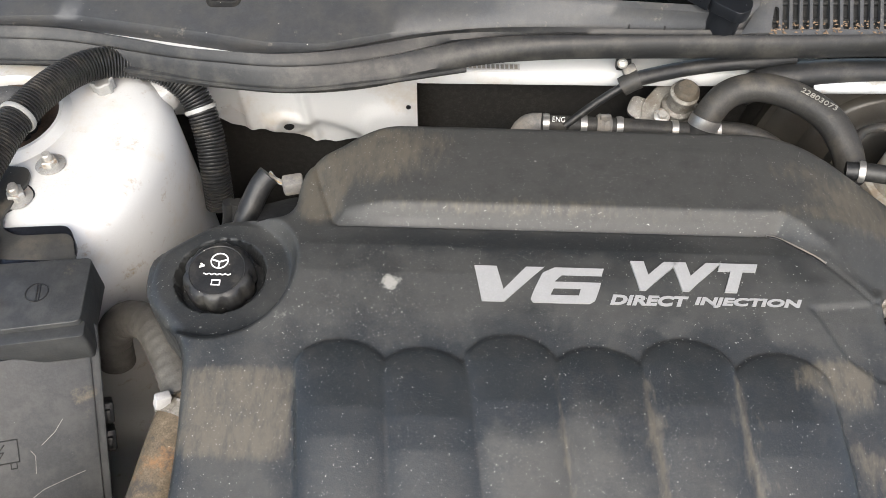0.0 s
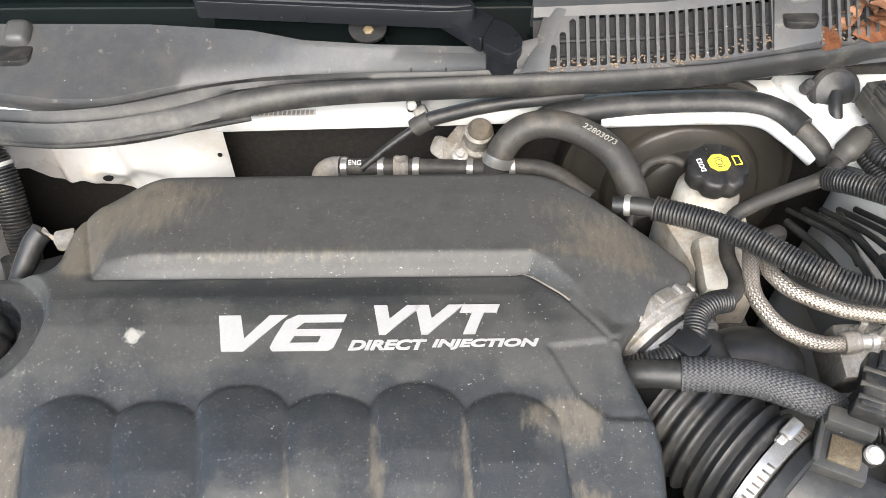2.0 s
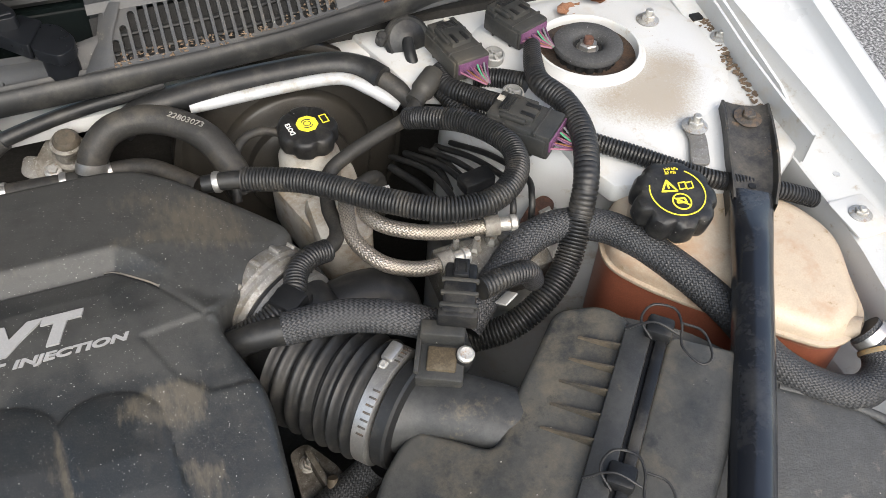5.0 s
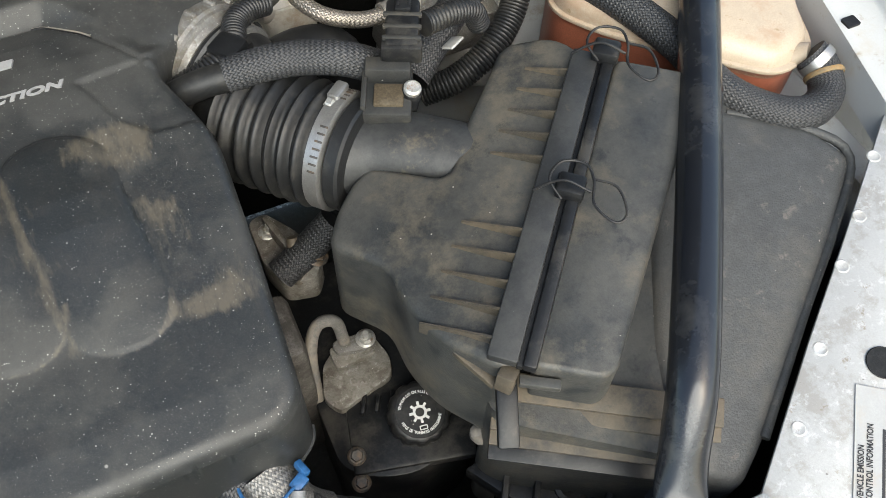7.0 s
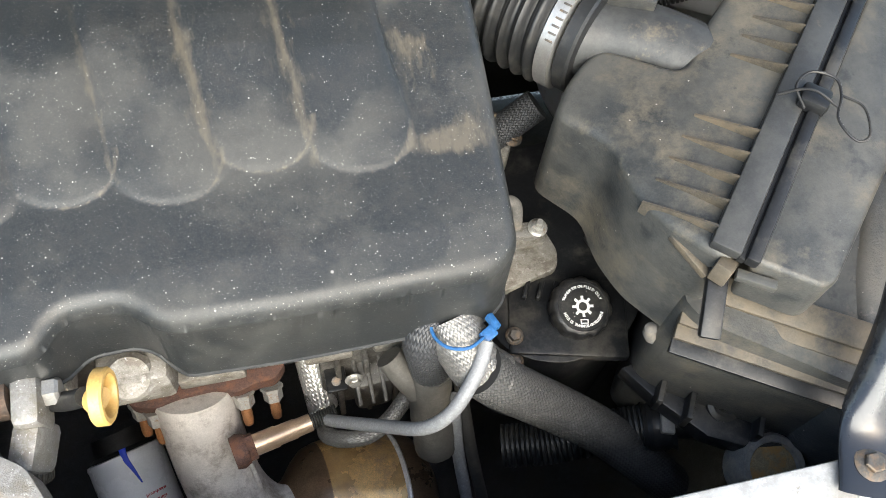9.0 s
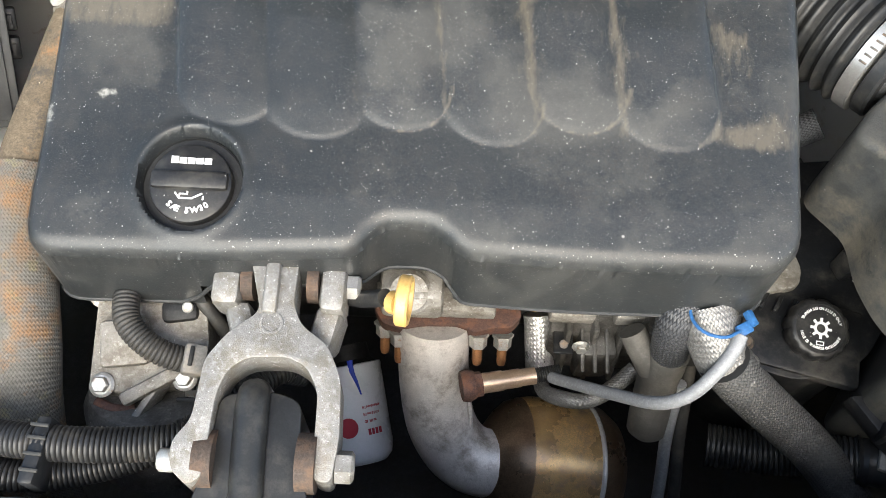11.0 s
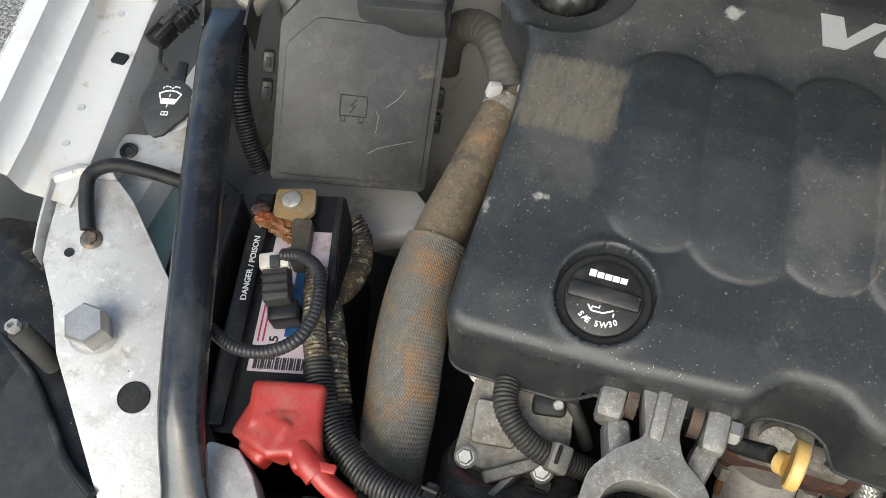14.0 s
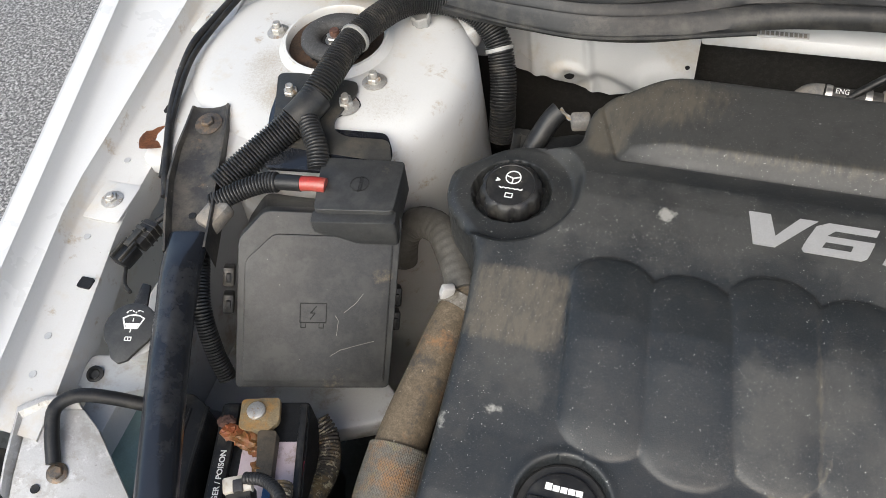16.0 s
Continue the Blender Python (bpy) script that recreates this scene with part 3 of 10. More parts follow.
def inner_fender(sx):
    """Wing rail, flange and outer panel on one side; sx -1 for the side of the battery."""
    def at(x, y, z):
        return (MID + sx * x, y, z)
    th = thing("fender", at(0.72, 0.3, 0.8), "white painted front fender with a bolted inner flange", "fender", "fenders of the car")
    ys = [0.085, 0.12, 0.16, 0.20, 0.24, 0.28, 0.32, 0.37, 0.43, 0.50, 0.60, 0.72, 0.90]
    def inner(y):   # the inner edge of the flange
        return 0.655 + 0.036 * min(1, max(0, (y - 0.10) / 0.2)) + 0.03 * max(0, (y - 0.35))
    def crest(y):   # the outer crest of the fender
        return 0.732 + 0.19 * (y - 0.1) + 0.0 * y
    def zf(y):
        return 0.853 + 0.075 * (y - 0.1)
    part("flange", loft([[at(inner(y), y, zf(y) - 0.035) for y in ys], [at(inner(y), y, zf(y)) for y in ys],
                         [at(inner(y) + 0.004, y, zf(y) + 0.002) for y in ys], [at(inner(y) + 0.040, y, zf(y) + 0.003) for y in ys],
                         [at(inner(y) + 0.043, y, zf(y) + 0.006) for y in ys], [at(inner(y) + 0.046, y, zf(y) + 0.022) for y in ys]]), "white_dirty", th, "dusty white sheet metal flange", angle=50)
    part("gutter", loft([[at(inner(y) + 0.046, y, zf(y) + 0.022) for y in ys], [at(crest(y) - 0.022, y, zf(y) + 0.024) for y in ys],
                         [at(crest(y) - 0.016, y, zf(y) + 0.030) for y in ys], [at(crest(y) - 0.012, y, zf(y) + 0.042) for y in ys]]), "white", th, "grey gutter inside the fender edge", angle=50)
    part("outer_panel", loft([[at(crest(y) - 0.012, y, zf(y) + 0.042) for y in ys], [at(crest(y), y, zf(y) + 0.045) for y in ys],
                              [at(crest(y) + 0.012, y, zf(y) + 0.038) for y in ys], [at(crest(y) + 0.03, y, zf(y) + 0.0) for y in ys],
                              [at(crest(y) + 0.06, y, zf(y) - 0.20) for y in ys], [at(crest(y) + 0.06, y, zf(y) - 0.5) for y in ys]]), "white", th, "white glossy fender skin", angle=60)
    for y in (0.312, 0.56):
        p = at(inner(y) + 0.016, y, zf(y) + 0.002)
        pad = part("bolt_plate", slab(rounded([(p[0] - 0.019, p[1] - 0.024), (p[0] + 0.019, p[1] - 0.024), (p[0] + 0.019, p[1] + 0.022), (p[0] - 0.019, p[1] + 0.022)], 0.004), p[2] + 0.0005, p[2] + 0.0028, 0.0008), "white_dirty", th)
        hexbolt((p[0], p[1], p[2] + 0.003), (0, 0, 1), 0.0062, 0.0055, 0.0105, 0.002, parent=th)
    for y in (0.225, 0.43, 0.60):
        p = at(inner(y) + 0.010, y, zf(y) + 0.0032)
        # no opening is cut: a black plate paints the slot's shade
        part("slot", slab(rounded([(p[0] - 0.0065, p[1] - 0.0055), (p[0] + 0.0065, p[1] - 0.0055), (p[0] + 0.0065, p[1] + 0.0055), (p[0] - 0.0065, p[1] + 0.0055)], 0.002), p[2] - 0.004, p[2] + 0.0006, 0), "shadow", th, "black plate painting the shade of a square slot")
    for y in (0.135, 0.17, 0.27, 0.36, 0.48):
        p = at(inner(y) + 0.026, y, zf(y) + 0.003)
        part("weld_spot", lathe([(0.0035, 0), (0.0033, 0.0005), (0.002, 0.0003)], p, (0, 0, 1), 14), "white_shade", th)
    return th


inner_fender(-1)
inner_fender(1)


def strut_tower(sx, nut, label, patches):
    """The domed tower over a wheel with the bearing plate of its strut."""
    th = thing("strut_tower", (nut[0], nut[1], 0.6), label, "strut tower", "strut towers")
    cx, cy, top = nut[0], nut[1], 0.898
    out = bmesh.new()
    prof = [(0.060, top), (0.066, top + 0.0), (0.075, top - 0.001), (0.083, top - 0.0015), (0.092, top - 0.002), (0.100, top - 0.0026), (0.110, top - 0.0033), (0.12, top - 0.004), (0.130, top - 0.0075), (0.138, top - 0.012), (0.146, top - 0.03), (0.150, top - 0.10), (0.160, top - 0.30), (0.165, top - 0.5)]
    n = 64
    rings = []
    soil = out.verts.layers.float.new("soil")
    for r, z in prof:
        ring = []
        for k in range(n):
            a = 2 * math.pi * k / n
            f = 1.0
            x, y = math.cos(a), math.sin(a)
            if r > 0.09:
                # flattened towards the wing and drawn out to the front
                f = 1.0 + 0.08 * max(0, -y) ** 2 * 1.6 - 0.20 * max(0, y) ** 2
                if sx * x > 0:
                    f *= 1.0 + 0.10 * (sx * x) ** 2
            ring.append(out.verts.new((cx + r * f * x, cy + r * f * y, z - 0.10 * max(0, -(r * f * y) - 0.09) * (1 if z > 0.8 else 0))))
            for sx_, sy_, sr_, amount in patches:
                d = math.hypot(ring[-1].co.x - sx_, ring[-1].co.y - sy_) / sr_
                ring[-1][soil] += amount * math.exp(-d ** 3) * (1 if z > 0.87 else 0.2)
        rings.append(ring)
    for a, b in zip(rings, rings[1:]):
        for k in range(n):
            out.faces.new((a[k], a[(k + 1) % n], b[(k + 1) % n], b[k]))
    part("tower_body", out, "white_dirty", th, "white paint stained with brown dirt", angle=60)
    part("rim", lathe([(0.0495, -0.02), (0.0500, 0.005), (0.0515, 0.0075), (0.0540, 0.0070), (0.0555, 0.004), (0.060, 0.0), (0.062, -0.018), (0.0495, -0.02)], (cx, cy, top), n=64), "white_dirty", th, "raised white rim")
    part("bearing_plate", lathe([(0.0, -0.006), (0.030, -0.006), (0.042, -0.0065), (0.0502, -0.002), (0.0502, -0.022), (0.0, -0.022)], (cx, cy, top), n=48), "brown_rust", th, "rusty bearing plate")
    part("strut_bearing", lathe([(0.0150, -0.006), (0.0152, 0.006), (0.0170, 0.0095), (0.021, 0.0115), (0.031, 0.0115), (0.0350, 0.0095), (0.0360, 0.006), (0.0348, 0.0030)], (cx, cy, top), n=64), "tower_pad", th, "dusty black rubber bearing ring")
    part("bearing_foot", lathe([(0.0345, 0.0035), (0.0320, 0.001), (0.031, -0.008)], (cx, cy, top), n=72, lobes=(18, 0.0030, -0.1, 0.006)), "foam", th, "toothed rubber foot")
    # the shade round the nut, put in as a black disc
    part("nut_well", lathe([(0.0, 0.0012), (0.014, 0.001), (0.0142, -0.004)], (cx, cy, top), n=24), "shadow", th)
    hexbolt((cx, cy, top + 0.0015), (0, 0, 1), 0.0098, 0.008, 0.012, 0.0, "steel", "strut_nut", th, "bright strut nut")
    part("strut_stud", lathe([(0.0052, 0.006), (0.0052, 0.0145), (0.0045, 0.0155), (0.002, 0.0156)], (cx, cy, top), n=14), "rust", th, "rusty threaded stud")
    return th


tower_l = strut_tower(-1, (-0.404, 0.54, 0.92), "white strut tower, dirt-stained, beside the fuse box", ((-0.455, 0.475, 0.045, 0.50), (-0.415, 0.445, 0.035, 0.42), (-0.325, 0.465, 0.045, 0.46), (-0.47, 0.52, 0.03, 0.3)))
tower_r = strut_tower(1, (0.721, 0.577, 0.92), "white strut tower, dirt-stained, beside the coolant tank", ((0.775, 0.50, 0.055, 0.50), (0.73, 0.485, 0.05, 0.46), (0.80, 0.545, 0.04, 0.40), (0.77, 0.655, 0.05, 0.3), (0.69, 0.50, 0.03, 0.3)))
for th, spots in ((tower_l, ((-0.472, 0.545), (-0.345, 0.49), (-0.42, 0.457), (-0.36, 0.452))), (tower_r, ((0.666, 0.511), (0.808, 0.606), (0.765, 0.441), (0.668, 0.634)))):
    for x, y in spots:
        hexbolt((x, y, 0.897), (0, 0, 1), 0.0072, 0.0075, 0.0125, 0.005, parent=th)
# shelf of sheet metal between tower, wing and cowl
tagged(part("apron", slab([(0.50, 0.70), (0.535, 0.585), (0.60, 0.56), (0.66, 0.40), (0.80, 0.36), (0.86, 0.40), (0.865, 0.70)], 0.868, 0.8905, 0.004), "white_dirty"), "white sheet metal apron round the strut tower", "body panel", kind="structure")
# low panels in the darkened white, shade in the colour
tagged(part("apron_front", slab([(0.55, 0.56), (0.565, 0.435), (0.64, 0.395), (0.84, 0.30), (0.84, 0.56)], 0.70, 0.83, 0.01), "white_shade"), "wheel arch panel below the tower, white darkened as shade", "body panel", kind="structure")
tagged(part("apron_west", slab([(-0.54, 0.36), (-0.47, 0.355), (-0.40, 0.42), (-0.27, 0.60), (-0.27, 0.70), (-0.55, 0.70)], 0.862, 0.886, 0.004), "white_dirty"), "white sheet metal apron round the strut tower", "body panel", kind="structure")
tagged(part("battery_shelf", slab([(-0.47, 0.205), (-0.345, 0.205), (-0.275, 0.238), (-0.268, 0.262), (-0.33, 0.31), (-0.36, 0.42), (-0.47, 0.42)], 0.66, 0.69, 0.006), "white_shade"), "shelf beside the battery, white darkened as shade", "body panel", kind="structure")

# upright plate between the shelf and the wing, with leaf dust at its foot
wf = [(0.883, 0.668), (0.8765, 0.590), (0.860, 0.503), (0.850, 0.430), (0.846, 0.38)]
plate = loft([[(x, y, 0.880) for x, y in wf], [(x, y, 0.914) for x, y in wf], [(x + 0.003, y, 0.914) for x, y in wf], [(x + 0.003, y, 0.880) for x, y in wf]], False)
tagged(part("wing_flange", plate, "white_dirty"), "upright white sheet metal flange beside the tower", "body panel", kind="structure")
random.seed(5)
dust = bmesh.new()
for k in range(260):
    f = random.random() ** 1.3
    y = 0.66 - 0.22 * f
    x = float(np.interp(y, (0.43, 0.503, 0.59, 0.668), (0.850, 0.860, 0.8765, 0.883))) - abs(random.gauss(0, 0.006)) - 0.001
    ret = bmesh.ops.create_icosphere(dust, subdivisions=1, radius=random.uniform(0.0008, 0.0022))
    for v in ret["verts"]:
        v.co = Vector((v.co.x * 1.6, v.co.y, v.co.z * 0.5)) + Vector((x, y, 0.892))
tagged(part("leaf_dust", dust, "debris"), "brown leaf dust along the flange", "debris", kind="stuff")

# the upper tie bar and its corner plates
zb = 0.802
tie = thing("radiator_support", (0.157, -0.08, 0.79), "chipped white radiator support with diagonal corner plates", "radiator support")
part("tie_bar", slab([(-0.303, -0.036), (-0.285, -0.05), (-0.272, -0.066), (-0.262, -0.069), (-0.249, -0.0655), (0.365, -0.058), (0.575, -0.060), (0.60, -0.20), (-0.40, -0.20), (-0.335, -0.10), (-0.327, -0.037)], zb - 0.03, zb, 0.0025), "panel_white", tie)
for k in range(14):
    x = -0.27 + 0.064 * k
    part("rivet", lathe([(0.004, 0), (0.0036, 0.0008), (0.002, 0.0005)], (x, -0.085 - 0.012 * (k % 2), zb), n=14), "panel_white", tie)


def corner_plate(outline, base, tilt, name, label):
    """A plate that rises outwards with the slope tilt = (d, e) from base."""
    out = slab(outline, -0.004, 0.0, 0.001)
    for v in out.verts:
        v.co.z += base[2] + tilt[0] * (v.co.x - base[0]) + tilt[1] * (v.co.y - base[1])
    return part(name, out, "panel_white", tie, label)


corner_plate([(-0.514, 0.098), (-0.498, 0.113), (-0.476, 0.120), (-0.458, 0.109), (-0.385, 0.043), (-0.335, -0.045), (-0.315, -0.13), (-0.345, -0.14), (-0.40, -0.08), (-0.455, -0.02), (-0.475, 0.012), (-0.498, 0.04), (-0.503, 0.055)], (-0.472, 0.068, 0.842), (-0.2, 0.12), "corner_plate", "white bolted corner plate with a round hole")
corner_plate([(0.572, -0.062), (0.66, 0.012), (0.73, 0.068), (0.835, 0.155), (0.875, 0.13), (0.80, 0.02), (0.70, -0.12), (0.60, -0.16)], (0.70, 0.04, 0.822), (0.13, 0.10), "corner_plate", "white bolted corner plate with a paper label")
# black discs paint the shade of the two holes
part("hole", lathe([(0.0, -0.0005), (0.0105, -0.0005), (0.0112, 0.0004), (0.0118, 0.0)], (-0.389, -0.029, 0.8145), (0.2, -0.12, 1), 24), "shadow", tie, "black disc painting the shade of a round hole")
part("hole", lathe([(0.0, -0.0005), (0.0105, -0.0005), (0.0112, 0.0004), (0.0118, 0.0)], (0.697, -0.022, 0.8165), (-0.13, -0.10, 1), 24), "shadow", tie, "black disc painting the shade of a round hole")
def cz(x, y):
    return 0.842 - 0.2 * (x + 0.472) + 0.12 * (y - 0.068)
part("folded_edge", loft([[(x - o, y + o, cz(x, y) + h) for o, h in ((0.0, -0.004), (0.004, 0.007), (0.006, 0.0075), (0.008, 0.0065), (0.004, -0.006))] for x, y in [(-0.498, 0.036), (-0.505, 0.056), (-0.516, 0.097), (-0.500, 0.112), (-0.477, 0.119)]]), "panel_white", tie, "upturned edge of the corner plate")
hexbolt((-0.472, 0.068, 0.8425), (0.2, -0.12, 1), 0.0055, 0.0055, 0.0085, 0, "dark_bolt", parent=tie)
part("small_hole", lathe([(0.0, 0), (0.0034, 0.0003), (0.0037, 0)], (-0.482, 0.052, 0.8432), (0.2, -0.12, 1), 14), "shadow", tie)
hexbolt((-0.437, 0.004, 0.828), (0.2, -0.12, 1), 0.016, 0.026, 0.017, 0, "steel", "hood_bumper_bolt", tie, "large bright hexagon bolt")
for x, y in ((0.79, 0.115), (0.75, 0.078), (0.715, 0.05), (0.665, 0.005), (0.62, -0.035)):
    z = 0.822 + 0.13 * (x - 0.70) + 0.10 * (y - 0.04)
    part("rivet", lathe([(0.0055, 0), (0.005, 0.0005), (0.0042, 0.0006), (0.0036, 0.0002)], (x, y, z), (-0.13, -0.1, 1), 16), "panel_white", tie)


def brace(pts, place, label, bolt_back, bolt_front, spine):
    """A pressed steel rod: an open channel at the wing that folds into a tube, and a flattened end on the tie bar. spine: rows of x, y, z and half width of the channel."""
    th = thing("brace_rod", place, label, "brace rod", "brace rods over the engine bay")
    def rad(s):
        return 1.0 + 0.16 * max(0, 1 - s / 0.16) + 0.25 * max(0, (s - 0.86) / 0.14)
    bm = tube(pts, 0.0162, n=28, step=0.008, radius=rad)
    line = smooth_path(pts, 0.008)
    for v in bm.verts:
        near = min(line, key=lambda q: (q - v.co).length)
        d = (v.co.xy - line[-1].xy).length
        k = 0.80 * min(1, max(0, (0.09 - d) / 0.05))
        d = (v.co.xy - line[0].xy).length
        k = max(k, 0.62 * min(1, max(0, (0.055 - d) / 0.05)))
        v.co.z = near.z + (v.co.z - near.z) * (1 - k)
    part("tube", bm, "rod", th, "satin black painted tube", angle=60)
    rows = []
    for i, (x, y, z, w) in enumerate(spine):
        a, b = Vector(spine[max(0, i - 1)][:2]), Vector(spine[min(len(spine) - 1, i + 1)][:2])
        d = (b - a).normalized()
        nx, ny = d.y, -d.x
        lip = 0.004 + 0.009 * i / (len(spine) - 1)
        rows.append([(x + nx * q, y + ny * q, z + h) for q, h in ((-w - 0.002, -0.018), (-w - 0.002, lip), (-w, lip), (-w + 0.002, 0.002), (-w * 0.5, 0.0), (0, -0.001), (w * 0.5, 0.0), (w - 0.002, 0.002), (w, lip), (w + 0.002, lip), (w + 0.002, -0.018))])
    part("channel", loft(rows), "channel", th, "dusty pressed channel end", angle=45)
    part("slot", lathe([(0.0, 0.0006), (0.0034, 0.0006), (0.0038, 0.0)], (spine[-2][0], spine[-2][1], spine[-2][2] - 0.0006), (0, -0.1, 1), 14), "shadow", th)
    hexbolt(bolt_back, (0, -0.1, 1), 0.0066, 0.0065, 0.0135, 0, "dark_bolt", "bolt", th, "rust-brown bolt with a broad washer")
    hexbolt(bolt_front, (0, 0, 1), 0.0066, 0.0055, 0.0115, 0, "dark_bolt", "bolt", th)
    return th


M["channel"] = surf("dusty_black_channel", (0.030, 0.029, 0.028), 0.5, var=0.2, scale=25, bump=0.3, grime=0.6, stains=(((0.085, 0.076, 0.062), 0.42, 25, 0.16), ((0.16, 0.11, 0.065), 0.05, 50, 0.08)), specks=((0.3, 0.28, 0.25), 220, 0.25))
brace([(-0.446, 0.280, 0.887), (-0.439, 0.250, 0.886), (-0.428, 0.215, 0.881), (-0.405, 0.15, 0.874), (-0.370, 0.06, 0.864), (-0.338, -0.03, 0.842), (-0.312, -0.095, 0.808), (-0.30, -0.13, 0.806)], (-0.40, 0.15, 0.80), "satin black steel brace rod over the battery", (-0.489, 0.408, 0.892), (-0.313, -0.096, 0.8105),
      [(-0.4965, 0.430, 0.892, 0.0165), (-0.489, 0.405, 0.891, 0.0185), (-0.481, 0.375, 0.890, 0.021), (-0.470, 0.340, 0.889, 0.0215), (-0.455, 0.302, 0.887, 0.0200), (-0.441, 0.262, 0.880, 0.0165)])
brace([(0.768, 0.350, 0.892), (0.750, 0.322, 0.891), (0.70, 0.245, 0.888), (0.645, 0.16, 0.882), (0.585, 0.07, 0.874), (0.545, 0.008, 0.858), (0.518, -0.04, 0.815), (0.50, -0.085, 0.807)], (0.66, 0.18, 0.80), "satin black steel brace rod over the air box", (0.819, 0.435, 0.898), (0.507, -0.068, 0.8115),
      [(0.8265, 0.452, 0.898, 0.0205), (0.817, 0.432, 0.897, 0.0205), (0.804, 0.408, 0.896, 0.0205), (0.790, 0.384, 0.895, 0.0205), (0.776, 0.360, 0.892, 0.0190), (0.762, 0.338, 0.886, 0.0165)])

# cowl: sheet metal, seal, plastic cover, windscreen
def sheet_face(x, z):
    """The pressed front of the sheet under the cowl: two beads, a dished seat and a soft dome."""
    y = 0.655
    for bx in (-0.222, -0.160):
        y -= 0.0045 * math.exp(-((x - bx - 0.08 * (0.80 - z)) / 0.0055) ** 2)
    y -= 0.006 / (1 + math.exp((math.hypot(x + 0.183, (z - 0.790) * 1.2) - 0.021) / 0.0022))
    y += 0.004 * math.exp(-(math.hypot(x + 0.183, z - 0.790) / 0.010) ** 2)
    y -= 0.009 / (1 + math.exp((math.hypot(x + 0.082, z - 0.796) - 0.026) / 0.004))
    return y + 0.010 / (1 + math.exp((z - 0.772 - 0.02 * math.sin(x * 30)) / 0.004)) * (x < -0.1)


def sheet_foot(x):
    return float(np.interp(x, (-0.30, -0.262, -0.243, -0.207, -0.169, -0.136, -0.10, -0.046), (0.802, 0.805, 0.791, 0.784, 0.766, 0.759, 0.770, 0.784)))


cols = [-0.30 + 0.002 * i for i in range(128)]
sheet_rows = []
for r in range(61):
    row = []
    for x in cols:
        z = 0.905 + (sheet_foot(x) - 0.905) * r / 60
        row.append((x, sheet_face(x, z), z))
    sheet_rows.append(row)
sheet = part("cowl_sheet", loft(sheet_rows), "white")
tagged(sheet, "white pressed sheet metal below the cowl seal", "body panel", kind="structure")
for x, z, rx in ((-0.183, 0.790, 0.0062), (-0.068, 0.7875, 0.0045), (-0.055, 0.822, 0.0026)):
    # holes are not pierced; black discs carry their shade
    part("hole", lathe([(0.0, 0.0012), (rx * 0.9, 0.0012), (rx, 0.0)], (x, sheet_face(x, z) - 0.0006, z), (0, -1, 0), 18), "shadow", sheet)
tagged(part("cowl_flange", slab([(-0.55, 0.60), (-0.40, 0.605), (-0.20, 0.585), (-0.08, 0.60), (-0.03, 0.64), (-0.03, 0.70), (-0.55, 0.70)], 0.908, 0.917, 0.002), "white"), "white sheet metal flange under the cowl cover", "body panel", kind="structure")
tagged(part("cowl_bar", slab([(-0.046, 0.636), (0.155, 0.640), (0.60, 0.656), (0.60, 0.70), (-0.046, 0.69)], 0.868, 0.885, 0.003), "white"), "white sheet metal bar with a stamped number", "body panel", kind="structure")
seal_pts = [(-0.52, 0.60, 0.922), (-0.42, 0.603, 0.928), (-0.26, 0.594, 0.926), (-0.11, 0.583, 0.924), (-0.02, 0.597, 0.924), (0.04, 0.612, 0.926), (0.20, 0.622, 0.930), (0.38, 0.630, 0.932), (0.52, 0.655, 0.932), (0.65, 0.672, 0.932), (0.80, 0.680, 0.928), (0.865, 0.675, 0.922)]
SEAL_BACK = ((-0.52, -0.43, -0.36, -0.303, -0.247, -0.177, -0.13, -0.106, -0.058, -0.009, 0.084, 0.178, 0.32, 0.428, 0.503, 0.604, 0.80, 0.868),
             (0.628, 0.630, 0.632, 0.622, 0.607, 0.598, 0.606, 0.614, 0.632, 0.639, 0.639, 0.637, 0.644, 0.648, 0.665, 0.681, 0.688, 0.683))
SEAL_FRONT = ((-0.52, -0.42, -0.35, -0.313, -0.241, -0.172, -0.147, -0.106, -0.049, 0.017, 0.086, 0.178, 0.318, 0.424, 0.498, 0.599, 0.80, 0.868),
              (0.598, 0.599, 0.601, 0.595, 0.580, 0.570, 0.571, 0.577, 0.591, 0.608, 0.616, 0.6215, 0.627, 0.636, 0.651, 0.671, 0.679, 0.675))


def seal_row(x):
    """The section of the seal at x: a round bulb that opens into flat ribbed lips on the one side."""
    a = float(np.interp(x, *SEAL_FRONT))
    b = float(np.interp(x, *SEAL_BACK))
    for o in (-0.02, -0.01, 0.01, 0.02):
        a += float(np.interp(x + o, *SEAL_FRONT))
        b += float(np.interp(x + o, *SEAL_BACK))
    a, b = a / 5, b / 5
    flat = 1 / (1 + math.exp((x + 0.02) / 0.03))
    bulb = ((0.22, 0.916), (0.04, 0.919), (0.0, 0.926), (0.10, 0.933), (0.28, 0.9375), (0.46, 0.939), (0.58, 0.9375), (0.63, 0.9335), (0.68, 0.938), (0.84, 0.9405), (1.0, 0.934), (0.98, 0.910))
    lips = ((0.03, 0.908), (0.0, 0.912), (0.03, 0.9165), (0.14, 0.920), (0.20, 0.926), (0.34, 0.930), (0.44, 0.9265), (0.52, 0.932), (0.68, 0.936), (0.76, 0.932), (0.99, 0.929), (0.98, 0.906))
    lift = 0.002 * math.sin(x * 26) * flat
    return [(x, a + (b - a) * (p[0] * (1 - flat) + q[0] * flat), p[1] * (1 - flat) + (q[1] + lift) * flat) for p, q in zip(bulb, lips)]


